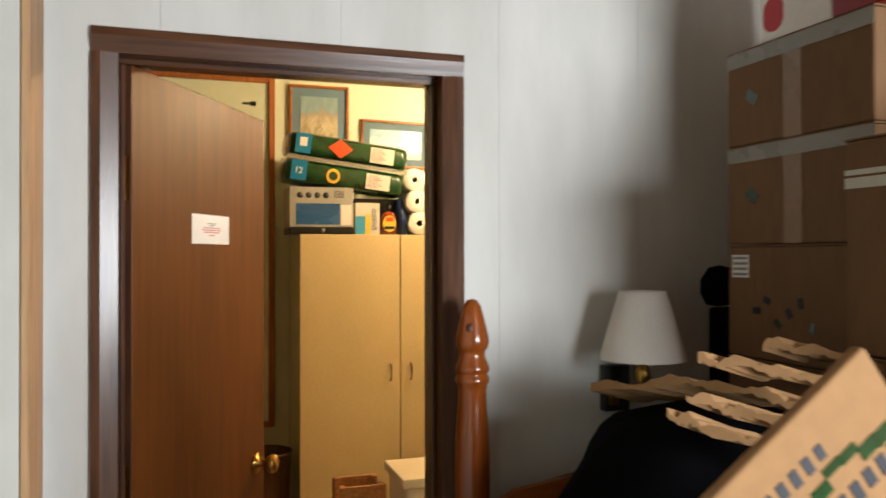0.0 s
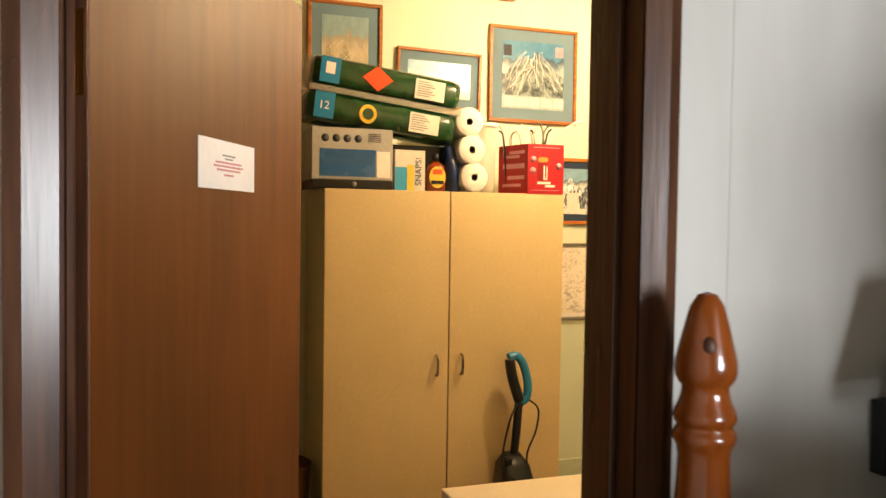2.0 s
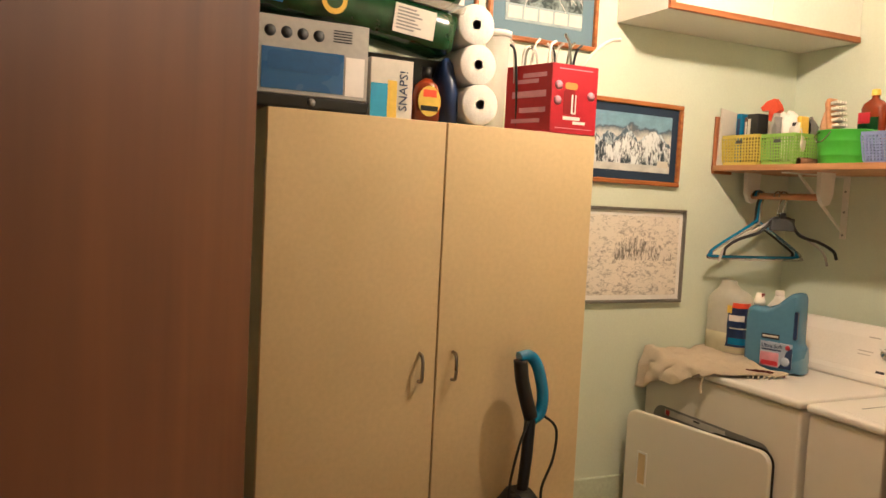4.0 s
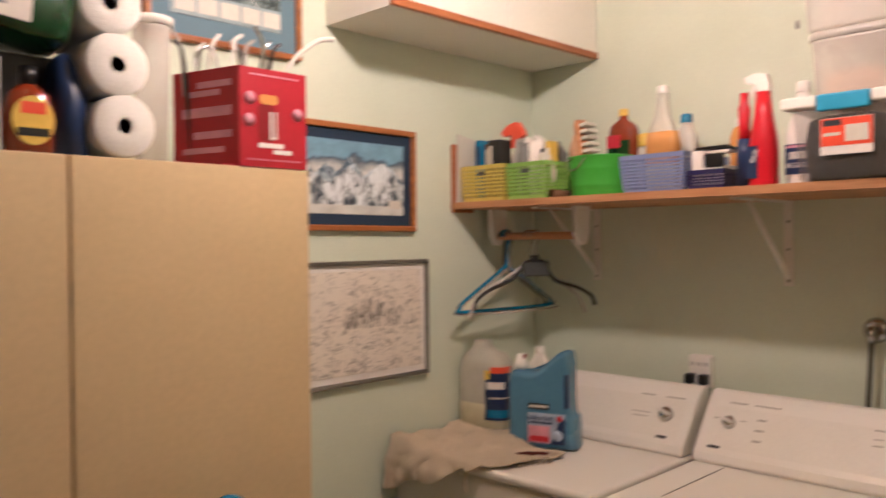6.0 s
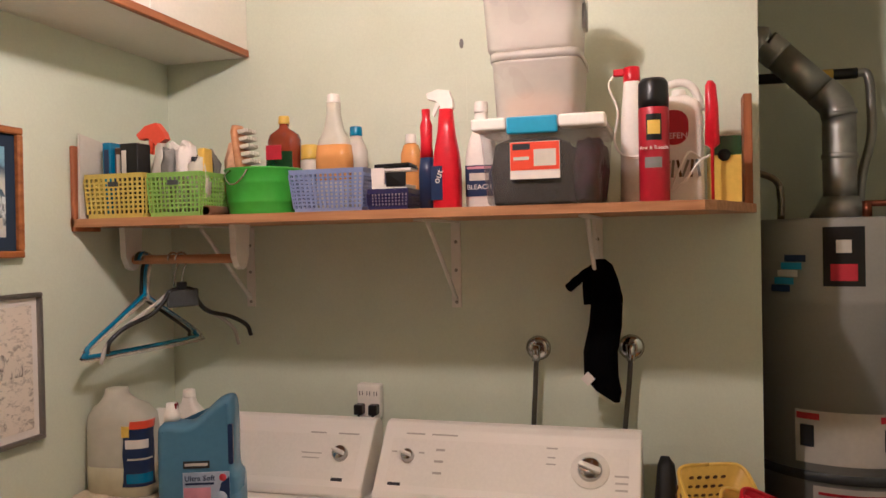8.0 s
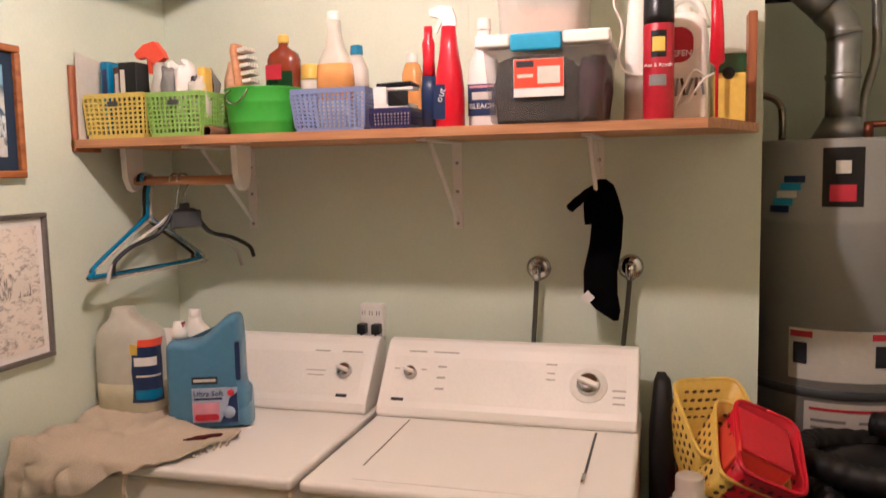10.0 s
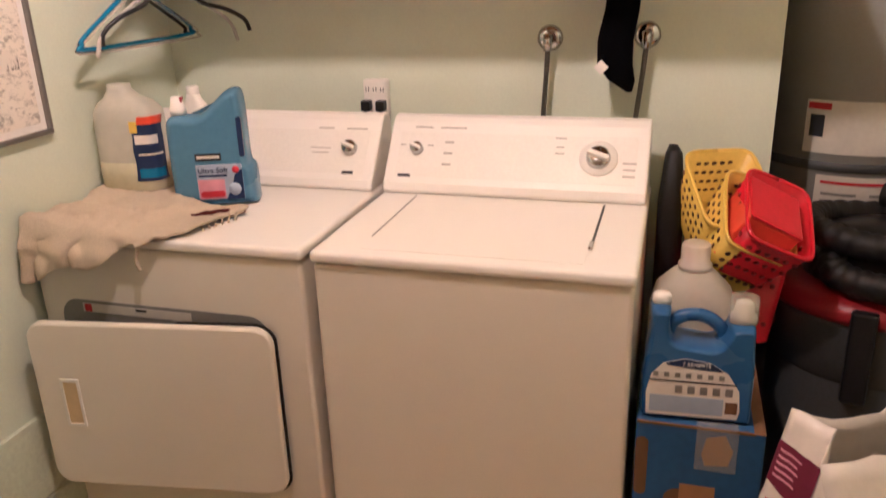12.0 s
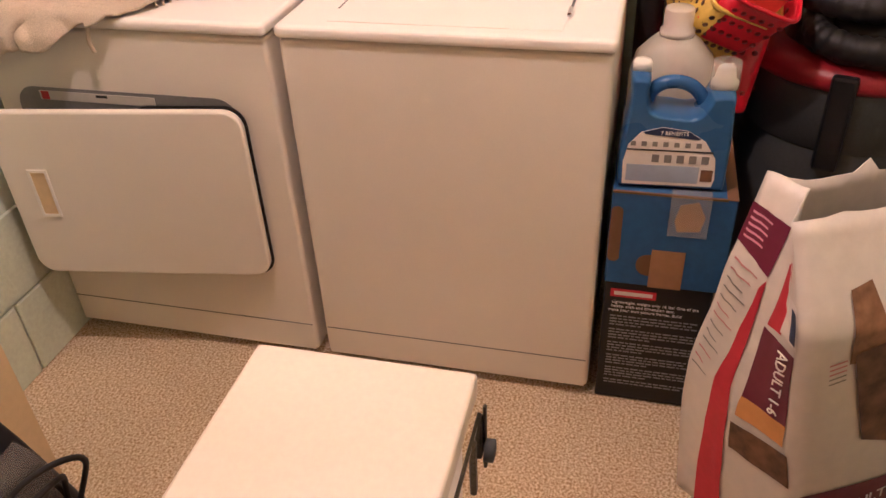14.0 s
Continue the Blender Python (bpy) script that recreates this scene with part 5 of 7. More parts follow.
def wrap(par, r, a0, a1, z0, z1, mname, label="", name="label"):
    n = 10
    return part(name, rings([[(-(r) * math.cos(radians(a0 + (a1 - a0) * i / n)), (r) * math.sin(radians(a0 + (a1 - a0) * i / n)), z) for i in range(n + 1)] for z in (z0, z1)], close=False), mname, par, label)
wrap(rc, 0.0335, -30, 28, 0.135, 0.192, "black", "black label patch")
wrap(rc, 0.0342, -24, 22, 0.148, 0.178, "dyellow", "yellow logo patch")
wrap(rc, 0.0338, -30, 35, 0.075, 0.098, "gray", "grey text panel")
words("lettering", "Ant & Roach", 0.0115, "paper", rc, on_x(-0.0345, 0.0, 0.118))
dj = bottle("insect_killer_jug", 2.345, 2.606, SZ, [(0, 0.03, 0.05), (0.008, 0.033, 0.054), (0.19, 0.033, 0.054), (0.235, 0.03, 0.045), (0.25, 0.02, 0.02)], "plast", "white insect killer jug with a red label and handle", (0.25, 0.265, 0.016, "plast"), 4)
part("handle", tube([(0.0, 0.045, 0.225), (0.0, 0.03, 0.272), (0, -0.01, 0.282), (0, -0.036, 0.262), (0, -0.05, 0.215)], 0.0095, 10), "plast", dj, "moulded white handle")
part("label", prism(round_poly(-0.02, 0.05, 0.135, 0.215, 0.03), 0, -0.0345, -0.0335), "redcard", dj, "red arched label")
words("lettering", "DEFENSE", 0.019, "paper", dj, on_x(-0.035, 0.002, 0.155))
for k in range(6):
    part("drawing", shift(bx(-0.0352, -0.0336, -0.003, 0.003, -0.02, 0.02), pose(0, 0.03 - 0.014 * k, 0.08, 20 - 15 * (k % 3), 0, 0)), "gray" if k % 2 else "brownfur", dj, "grey printed insect leg")
part("cord", tube([(-0.02, -0.05, 0.10), (-0.05, -0.02, 0.115), (-0.06, 0.0, 0.08), (-0.045, 0.02, 0.03), (-0.05, -0.01, 0.05), (-0.05, -0.04, 0.09), (-0.03, -0.07, 0.11)], 0.003, 6), "plast", dj, "coiled white hose")
rh = thing("spray_wand", (2.29, 2.536, SZ), "red plastic sprayer wand standing on the shelf", "sprayer")
part("wand", loft([(0.0, 0, 0, 0.0035, 0.0035), (0.12, 0, 0, 0.004, 0.004), (0.13, 0, 0, 0.014, 0.0165), (0.21, 0, 0, 0.014, 0.014), (0.262, 0, 0.002, 0.012, 0.012), (0.272, 0, 0.003, 0.006, 0.006)], 2.5), "red", rh)
mg = thing("plant_food_box", (2.36, 2.508, SZ), "yellow and green plant food box standing on the shelf", "box", turn=6)
part("carton", bx(-0.03, 0.03, -0.034, 0.034, 0, 0.108, 0.001, 1), "dyellow", mg)
part("top_band", bx(-0.0306, 0.0306, -0.0346, 0.0346, 0.109, 0.152, 0.001, 1), "dgreen", mg, "green carton top")
part("badge", shift(lathe([(0, 0), (0.014, 0), (0, 0.001)], 24), pose(-0.0308, 0.004, 0.108, 0, -90, 0)), "black", mg)
part("print", bx(-0.0312, -0.0302, -0.028, 0.028, 0.02, 0.085), "dyellow", mg, "yellow picture panel")
sw = thing("wooden_board", (2.50, 2.448, SZ), "upright wooden strip leaning at the shelf end", "board")
part("strip", bx(-0.02, 0.055, -0.014, 0.006, 0, 0.27, 0.002, 1), "oakz", sw)

# ---- on the dryer ----
tw = bmesh.new()
NU, NV = 92, 84
grid = {}
def ease(a, b, q):
    q = min(1, max(0, (q - a) / (b - a)))
    return q * q * (3 - 2 * q)
for i in range(NU + 1):
    for j in range(NV + 1):
        u, v = i / NU, j / NV                      # u: from back over the front edge, v: from the wall to the right
        back = 2.22 - 0.14 * ease(0.38, 0.62, v)
        front = 1.842 - 0.125 * max(0, 1 - v / 0.78) ** 0.8 - 0.012 * math.sin(v * 17) * (v < 0.7) if v < 0.78 else 1.842 + 0.05 * ease(0.78, 0.95, v) + 0.155 * ease(0.9, 1.0, v)
        x = back + (front - back) * u
        y = 4.128 - 0.478 * v + 0.018 * math.sin(u * 6 + v * 4) * u * (1 - v)
        crease = noise.noise(Vector((x * 9, y * 15, 0.4))) + 0.6 * noise.noise(Vector((x * 22, y * 30, 3.1)))
        lump = max(0, noise.noise(Vector((x * 6 + 2, y * 6, 2))))
        fold = abs(math.sin(9 * (x + 0.7 * y) + 3 * noise.noise(Vector((x * 5, y * 5, 7)))))
        z = 0.9195 + (0.013 * abs(crease) + 0.026 * lump + 0.010 * fold ** 3 + 0.006 * abs(noise.noise(Vector((x * 34, y * 26, 9)))) + 0.003 * noise.noise(Vector((x * 70, y * 60, 5)))) * (1 - 0.4 * v) + 0.012 * ease(0.45, 0.6, v) * (1 - ease(0.6, 0.85, v)) * (1 - u)
        if x < 1.842:
            d = 1.842 - x
            x = 1.838 - (0.026 * abs(math.sin(v * 13 + u * 2 + 1.5 * crease)) + 0.008 * abs(crease)) * min(1, d / 0.04)
            z = 0.922 - d + 0.006 * crease
        grid[i, j] = tw.verts.new((x, min(y, 4.128), z))
for i in range(NU):
    for j in range(NV):
        f = tw.faces.new((grid[i, j], grid[i + 1, j], grid[i + 1, j + 1], grid[i, j + 1]))
        f.smooth = True
towel = thing("towel", (0, 0, 0), "crumpled beige towel draped over the dryer corner", "towel")
tp = part("cloth", tw, "towel", towel)
ms = tp.modifiers.new("thick", "SOLIDIFY")
ms.thickness, ms.offset = 0.006, 1
part("hem", rough_up(tube([(1.985, 3.752, 0.929), (2.01, 3.722, 0.930), (2.035, 3.695, 0.929), (2.072, 3.655, 0.927)], 0.0065, 8), 0.003, 0.02), "maroon", towel, "maroon striped hem")
for k in range(6):
    part("fringe", tube([(1.965 + 0.016 * k, 3.72 - 0.011 * k, 0.929), (1.945 + 0.016 * k, 3.703 - 0.010 * k, 0.927), (1.925 + 0.016 * k, 3.682 - 0.007 * k, 0.9195)], 0.0028, 6), "towel", towel)
part("tassel", tube([(1.836, 3.80, 0.90), (1.832, 3.805, 0.87), (1.834, 3.80, 0.845)], 0.005, 6), "towel", towel)

ec = thing("detergent_jug", (2.185, 4.035, 0.928), "translucent detergent jug with a navy label standing on the towel", "jug", turn=7)
part("jug", loft([(0.0, 0, 0, 0.048, 0.080), (0.008, 0, 0, 0.055, 0.088), (0.05, 0, 0, 0.057, 0.090), (0.18, 0, 0, 0.057, 0.0895), (0.215, 0, 0, 0.055, 0.085), (0.238, 0, 0.004, 0.047, 0.066), (0.25, 0, 0.012, 0.036, 0.042), (0.268, 0, 0.016, 0.026, 0.028), (0.283, 0, 0.016, 0.024, 0.026)], 3.4, 48), "frost", ec)
part("liquid", loft([(0.003, 0, 0, 0.0505, 0.083), (0.012, 0, 0, 0.0562, 0.0892), (0.05, 0, 0, 0.0577, 0.0907), (0.085, 0, 0, 0.0577, 0.0906)], 3.4, 48), "cloudy", ec, "cloudy liquid, a third full")
def wrap(a0, a1, rows, off):
    """A sheet that follows the jug's rounded corner between two angles; rows of height and shift."""
    def at(a, z):
        c, q = math.cos(radians(a)), math.sin(radians(a))
        return (-(0.057 + off) * abs(c) ** (2 / 3.4), -(0.090 + off) * abs(q) ** (2 / 3.4), z)
    return rings([[at(a0 + d + (a1 - a0) * k / 16, z) for k in range(17)] for z, d in rows], close=False)
el = part("label", wrap(189, 284, ((0.036, -1.5), (0.05, 0), (0.085, 1), (0.12, -0.5), (0.155, 1.5), (0.186, 0)), 0.0016), "navylab", ec, "navy wavy label")
part("brand_bar", wrap(193, 250, ((0.135, 0), (0.158, 0)), 0.0026), "paper", el, "white brand lettering shown as a bar")
part("label_line", wrap(196, 262, ((0.105, 0), (0.110, 0)), 0.0026), "palelab", el)
part("label_foot", wrap(194, 262, ((0.045, 0), (0.070, 0)), 0.0026), "bluegrip", el)
part("label_top", wrap(188, 200, ((0.165, 0), (0.194, 0)), 0.0028), "dyellow", el, "yellow and orange label top")
part("label_top", wrap(200, 284, ((0.186, 0), (0.206, 2)), 0.0028), "orange", el, "yellow and orange label top")

fs = thing("softener_jug", (2.157, 3.78, 0.9165), "steel-blue fabric softener jug on the dryer", "jug", turn=20)
out = [(0.098, 0.0), (0.103, 0.012), (0.103, 0.10), (0.102, 0.195), (0.096, 0.220), (0.074, 0.230), (0.048, 0.226), (0.024, 0.226), (-0.002, 0.240), (-0.028, 0.264), (-0.052, 0.284), (-0.074, 0.290), (-0.088, 0.280), (-0.093, 0.24), (-0.094, 0.115), (-0.106, 0.090), (-0.108, 0.015), (-0.102, 0.0), (-0.05, 0.0), (0.05, 0.0)]
def moulded(poly, half, soft):
    """A moulded body: a smoothed outline, drawn in towards its two faces in a round."""
    p = [Vector((0, q.x, q.y)) for q in smooth_path([(*poly[-1], 0), *[(*q, 0) for q in poly], (*poly[0], 0)], 4)[4:-5]]
    lo_, hi_ = min(q[0] for q in poly), max(q[0] for q in poly)
    p = [Vector((0, min(hi_, max(lo_, q.y)), max(0.0, q.z))) for q in p]
    n = len(p)
    nor = []
    for i in range(n):
        d = (p[(i + 2) % n] - p[i - 2]).normalized()
        nor.append(Vector((0, -d.z, d.y)))
    loops = []
    for k in range(15):
        a = math.pi * (k / 14 - 0.5)
        e = soft * (1 - abs(math.cos(a)) ** 0.9)
        w = half * math.copysign(abs(math.sin(a)) ** 0.75, a)
        loops.append([p[i] + nor[i] * e + Vector((w, 0, 0)) for i in range(n)])
    return rings(loops)
part("jug", moulded(out, 0.0505, 0.019), "teal", fs)
# the body is solid here; a navy plate gives the slot's shade
part("grip_hole", prism(round_poly(-0.088, -0.076, 0.125, 0.225, 0.005), 0, -0.0512, -0.040), "navylab", fs, "dark plate for the shade in the grip slot")
part("cap", lathe([(0, 0.228), (0.020, 0.228), (0.021, 0.245), (0.017, 0.25), (0.013, 0.272), (0.0, 0.273)], 20, 0, 0.072), "plast", fs, "white pouring cap")
part("cap_top", bx(-0.01, 0.012, 0.058, 0.07, 0.256, 0.272, 0.002, 1), "dred", fs)
part("label", bx(-0.0522, -0.0496, -0.078, 0.036, 0.018, 0.108, 0.0006, 1), "paleblue", fs, "pale blue label")
part("label_title", bx(-0.0530, -0.0500, -0.030, 0.034, 0.118, 0.136), "darktext", fs, "dark brand patch")
part("title_bar", bx(-0.0534, -0.0531, -0.026, 0.030, 0.124, 0.131), "palelab", fs)
words("lettering", "Ultra Soft", 0.019, "navylab", fs, on_x(-0.0536, -0.006, 0.093))
part("title_bar", bx(-0.0530, -0.0523, -0.040, 0.030, 0.077, 0.082), "navylab", fs)
part("label_picture", bx(-0.0530, -0.0523, -0.032, 0.034, 0.020, 0.070), "pinklab", fs, "pink towels print")
part("label_picture", prism(round_poly(-0.030, 0.030, 0.024, 0.040, 0.007), 0, -0.0536, -0.0531), "printred", fs, "folded towel print")
part("label_side", prism([(-0.033, 0.018), (-0.078, 0.018), (-0.078, 0.096), (-0.058, 0.080), (-0.050, 0.05)], 0, -0.0532, -0.0523), "navylab", fs, "navy label side")
part("badge", shift(lathe([(0, 0), (0.009, 0), (0.009, 0.0006), (0, 0.0007)], 24), pose(-0.0530, -0.062, 0.094, 0, -90, 0)), "printred", fs)
part("badge", shift(lathe([(0, 0), (0.016, 0), (0.016, 0.0006), (0, 0.0007)], 24), pose(-0.0534, -0.056, 0.044, 0, -90, 0)), "paleblue", fs)
bottle("detergent_bottle", 2.315, 3.92, 0.9165, [(0, 0.03, 0.05), (0.2, 0.03, 0.05), (0.235, 0.015, 0.02), (0.25, 0.014, 0.016)], "plast", "plain white bottle behind the jugs", (0.25, 0.27, 0.017, "plast"), 3.4, "bottle", 0, "bottles on the dryer")


# ---- beside the washer ----
cb = thing("tool_carton", (1.868, 2.452, 0), "black printed power tool carton on the floor beside the washer", "box")
part("carton", bx(0, 0.46, 0, 0.232, 0.002, 0.358, 0.003, 1), "black", cb)
part("brand_patch", bx(-0.0016, -0.0004, 0.118, 0.218, 0.318, 0.340), "printred", cb, "red brand patch")
part("brand_patch", bx(-0.0022, -0.0017, 0.126, 0.21, 0.324, 0.334), "palelab", cb)
for k, line in enumerate(("Lightweight, weighs only 16 lbs! One of the", "hobby, craft and dimension saw.", "make your own picture frames. Build")):
    words("lettering", line, 0.0108, "palelab", cb, on_x(-0.0014, 0.118 + (0.0, 0.026, 0.020)[k], 0.303 - k * 0.0115))
rng = random.Random(9)
z = 0.262
for k in range(22):
    u0, lines = 0.014, []
    end = 0.21 if k % 4 != 3 else rng.uniform(0.08, 0.15)
    while u0 < end:
        wd_ = rng.uniform(0.006, 0.02)
        if u0 + wd_ > 0.215:
            break
        lines.append((u0, u0 + wd_))
        u0 += wd_ + 0.003
    part("print_line", join(*[bx(-0.0010, -0.0004, 0.228 - b, 0.228 - a, z - 0.0018, z + 0.0018) for a, b in lines]), "greytext", cb)
    z -= 0.0145 if k % 4 == 3 else 0.0085
bb = thing("blue_carton", (1.862, 2.438, 0.359), "blue and brown printed cardboard box stacked on the carton", "box")
part("carton", bx(0, 0.62, 0, 0.248, 0, 0.236, 0.003, 1), "bluebox", bb)
part("bare_patch", prism(round_poly(0.222, 0.247, 0.06, 0.20, 0.012), 0, -0.0012, -0.0003), "card", bb, "bare cardboard patch")
part("bare_patch", prism(round_poly(0.10, 0.185, 0.03, 0.085, 0.025), 0, -0.0012, -0.0003), "card", bb, "bare cardboard patch")
part("bare_patch", bx(-0.0020, -0.0013, 0.085, 0.155, 0.0, 0.10), "card2", bb, "brown cardboard flap patch")
part("bare_patch", prism([(0.065, 0.155), (0.11, 0.15), (0.118, 0.175), (0.11, 0.215), (0.075, 0.225), (0.058, 0.19)], 0, -0.0012, -0.0003), "card2", bb, "torn cardboard patch")
part("tape", bx(-0.0024, 0.08, 0.05, 0.13, 0.14, 0.2372), "film", bb, "strip of clear packing tape")
part("edge_wear", bx(-0.0008, 0.60, 0.0, 0.022, 0.2355, 0.2368), "card", bb, "worn brown edge")
part("edge_wear", bx(-0.001, 0.004, 0.02, 0.247, 0.2325, 0.2372), "card", bb, "worn brown edge")
part("label", bx(0.16, 0.30, 0.028, 0.06, 0.2366, 0.2375), "palelab", bb, "white shipping label")

bj = thing("detergent_jug", (1.935, 2.575, 0.5965), "large blue laundry detergent jug with a white label", "jug", turn=3)
body = [(0.100, 0.0), (0.108, 0.014), (0.109, 0.07), (0.106, 0.12), (0.100, 0.165), (0.097, 0.20), (0.096, 0.235), (0.062, 0.235), (0.060, 0.205), (0.056, 0.180), (0.044, 0.167), (0.014, 0.163), (-0.018, 0.160), (-0.036, 0.168), (-0.050, 0.190), (-0.060, 0.206), (-0.098, 0.206), (-0.103, 0.17), (-0.107, 0.10), (-0.107, 0.014), (-0.098, 0.0), (-0.05, 0.0), (0.05, 0.0)]
part("jug", moulded(body, 0.0525, 0.0095), "blue", bj)
part("handle", tube([(0.0, 0.062, 0.172), (0.0, 0.054, 0.194), (0.0, 0.034, 0.209), (0.0, 0.008, 0.213), (0.0, -0.018, 0.206), (0.0, -0.038, 0.188), (0.0, -0.048, 0.165), (0.0, -0.050, 0.145)], 0.0135, 14), "blue", bj, "moulded blue loop handle")
part("cap", lathe([(0, 0.2345), (0.0185, 0.2345), (0.019, 0.25), (0.016, 0.256), (0, 0.257)], 24, 0, 0.078), "plast", bj, "white screw cap")
part("spout_cap", lathe([(0, 0.2055), (0.025, 0.2055), (0.026, 0.218), (0.02, 0.222), (0.017, 0.245), (0.012, 0.249), (0.0, 0.249)], 24, 0, -0.079), "plast", bj, "white spout")
part("measuring_cup", lathe([(0.0275, 0.204), (0.0285, 0.206), (0.027, 0.258), (0.0, 0.259), (0.026, 0.257), (0.0265, 0.205)], 24, 0, -0.079), "film", bj, "clear measuring cup")
lab = part("label", prism([(0.098, 0.010), (0.100, 0.06), (0.092, 0.10), (0.07, 0.128), (0.03, 0.140), (-0.02, 0.134), (-0.055, 0.112), (-0.078, 0.075), (-0.082, 0.03), (-0.078, 0.012)], 0, -0.0538, -0.0522), "paper", bj, "white arched label")
part("label_crown", prism([(0.066, 0.128), (0.03, 0.1395), (-0.02, 0.1335), (-0.045, 0.118), (-0.04, 0.116), (0.06, 0.124)], 0, -0.0548, -0.0539), "navylab", lab, "navy label crown")
words("lettering", "7 BENEFITS", 0.011, "paper", lab, on_x(-0.0556, 0.006, 0.128))
part("label_field", bx(-0.0546, -0.0539, -0.05, 0.092, 0.018, 0.056), "paleblue", lab, "pale blue label panel")
part("barcode", bx(-0.0548, -0.0539, -0.077, -0.054, 0.024, 0.05), "brownfur", lab)
part("label_line", bx(-0.0548, -0.0539, -0.072, 0.094, 0.088, 0.091), "darktext", lab)
for k in range(7):
    part("label_mark", bx(-0.0548, -0.0539, 0.078 - k * 0.021, 0.088 - k * 0.021, 0.098, 0.108), "greytext", lab)
for k in range(5):
    part("label_mark", bx(-0.0548, -0.0539, 0.03 - k * 0.024, 0.044 - k * 0.024, 0.063, 0.080), "greytext", lab)
cj = thing("clear_jug", (2.14, 2.588, 0.5965), "cloudy clear jug with a wide neck behind the blue jug", "jug")
part("jug", loft([(0, 0, 0, 0.07, 0.085), (0.01, 0, 0, 0.075, 0.092), (0.14, 0, 0, 0.075, 0.093), (0.185, 0, 0, 0.068, 0.082), (0.215, 0, 0, 0.05, 0.055), (0.232, 0, 0, 0.036, 0.037)], 3.2, 44), "frost", cj)
part("cap", lathe([(0, 0.233), (0.036, 0.233), (0.037, 0.245), (0.031, 0.25), (0.031, 0.288), (0.028, 0.292), (0, 0.292)], 28), "clear2", cj, "frosted cap")


def hole_basket(name, m, wx, wy, h, mname, label, rows=3, cols=6, taper=0.8):
    """A small basket open at +z; darker discs on its sides paint the shade of round holes."""
    t = thing(name, m, label, "basket", "small baskets by the washer")
    n = 4
    outer = loft([(0, 0, 0, wx * taper, wy * taper), (0.004, 0, 0, wx * taper, wy * taper), (h, 0, 0, wx, wy), (h, 0, 0, wx * 0.95, wy * 0.95), (0.008, 0, 0, wx * taper * 0.95, wy * taper * 0.95)], 6, 40)
    part("shell", outer, mname, t)
    part("rim", join(*[tube([(wx * c, wy * s, h) for c, s in ring], 0.005, 8, 1) for ring in [[(math.copysign(abs(math.cos(2 * math.pi * i / 40)) ** (1 / 3), math.cos(2 * math.pi * i / 40)), math.copysign(abs(math.sin(2 * math.pi * i / 40)) ** (1 / 3), math.sin(2 * math.pi * i / 40))) for i in range(41)]]]), mname, t)
    for side in range(4):
        along, off = (wy, wx) if side % 2 == 0 else (wx, wy)
        for r in range(rows):
            z = h * (0.28 + 0.52 * r / max(1, rows - 1))
            k = taper + (1 - taper) * z / h
            for c in range(cols):
                u = along * k * 0.72 * (2 * c / (cols - 1) - 1)
                for dirn in (1.004, 0.945):
                    p = Vector((off * k * dirn, u, z)) if side % 2 == 0 else Vector((u, off * k * dirn, z))
                    if side >= 2:
                        p.x, p.y = -p.x, -p.y
                    ang = 90 if side % 2 == 0 else 0
                    # no opening is cut: a darker disc carries the hole's shade
                    part("hole", shift(lathe([(0, -0.0006), (0.0062, -0.0006), (0.0062, 0.0006), (0, 0.0006)], 10), Matrix.Translation(p) @ (pose(0, 0, 0, 0, 90, 0) if side % 2 == 0 else pose(0, 0, 0, 90, 0, 0))), "brownfur" if mname != "red" else "dred", t, "darker disc painted for the shade in a hole")
    return t


hole_basket("red_basket", pose(2.37, 2.49, 0.596), 0.13, 0.115, 0.20, "red", "red plastic basket with small slots on the blue box", 2, 7, 0.8)
hole_basket("yellow_basket", pose(2.40, 2.55, 0.83, 0, -34, 20), 0.115, 0.085, 0.17, "dyellow", "yellow plastic basket with round holes stacked at a tilt", 4, 7, 0.82)
hole_basket("yellow_basket", pose(2.31, 2.525, 0.80, 26, -30, 0), 0.115, 0.085, 0.16, "dyellow", "yellow plastic basket with round holes tipped over", 4, 7, 0.82)
hole_basket("red_basket", pose(2.27, 2.49, 0.83, 28, -30, 0), 0.105, 0.080, 0.15, "red", "red plastic basket with round holes nested in the yellow one", 3, 6, 0.82)
rb_ = thing("red_box", pose(2.235, 2.482, 0.875, 30, -22, 0), "bright red plastic box lying in the tipped baskets", "box")
part("box", bx(-0.068, 0.068, -0.062, 0.062, -0.03, 0.10, 0.004, 2), "orange", rb_)
part("lid", bx(-0.070, 0.070, -0.064, 0.064, 0.1005, 0.108, 0.004, 2), "red", rb_)
bagb = thing("black_bag", (2.44, 2.65, 0.596), "black plastic bag wedged beside the washer", "bag")
part("bag", rough_up(loft([(0, 0, 0, 0.07, 0.03), (0.1, 0, 0, 0.08, 0.034), (0.3, 0, 0, 0.07, 0.032), (0.42, 0, 0, 0.04, 0.02), (0.44, 0, 0, 0.01, 0.01)], 3), 0.008, 0.06), "rubber", bagb)

# shop vacuum
sv = thing("shop_vacuum", (2.44, 2.155, 0), "grey drum shop vacuum with a red rim and black hose", "vacuum", turn=0)
part("drum", lathe([(0, 0.06), (0.19, 0.06), (0.205, 0.075), (0.222, 0.33), (0.226, 0.53), (0.226, 0.535), (0.232, 0.54), (0.236, 0.67), (0.24, 0.685), (0, 0.687)], 48), "dgray", sv)
part("rim", lathe([(0, 0.6875), (0.246, 0.6875), (0.252, 0.70), (0.246, 0.725), (0.215, 0.740), (0, 0.742)], 48), "dred", sv, "dark red plastic rim")
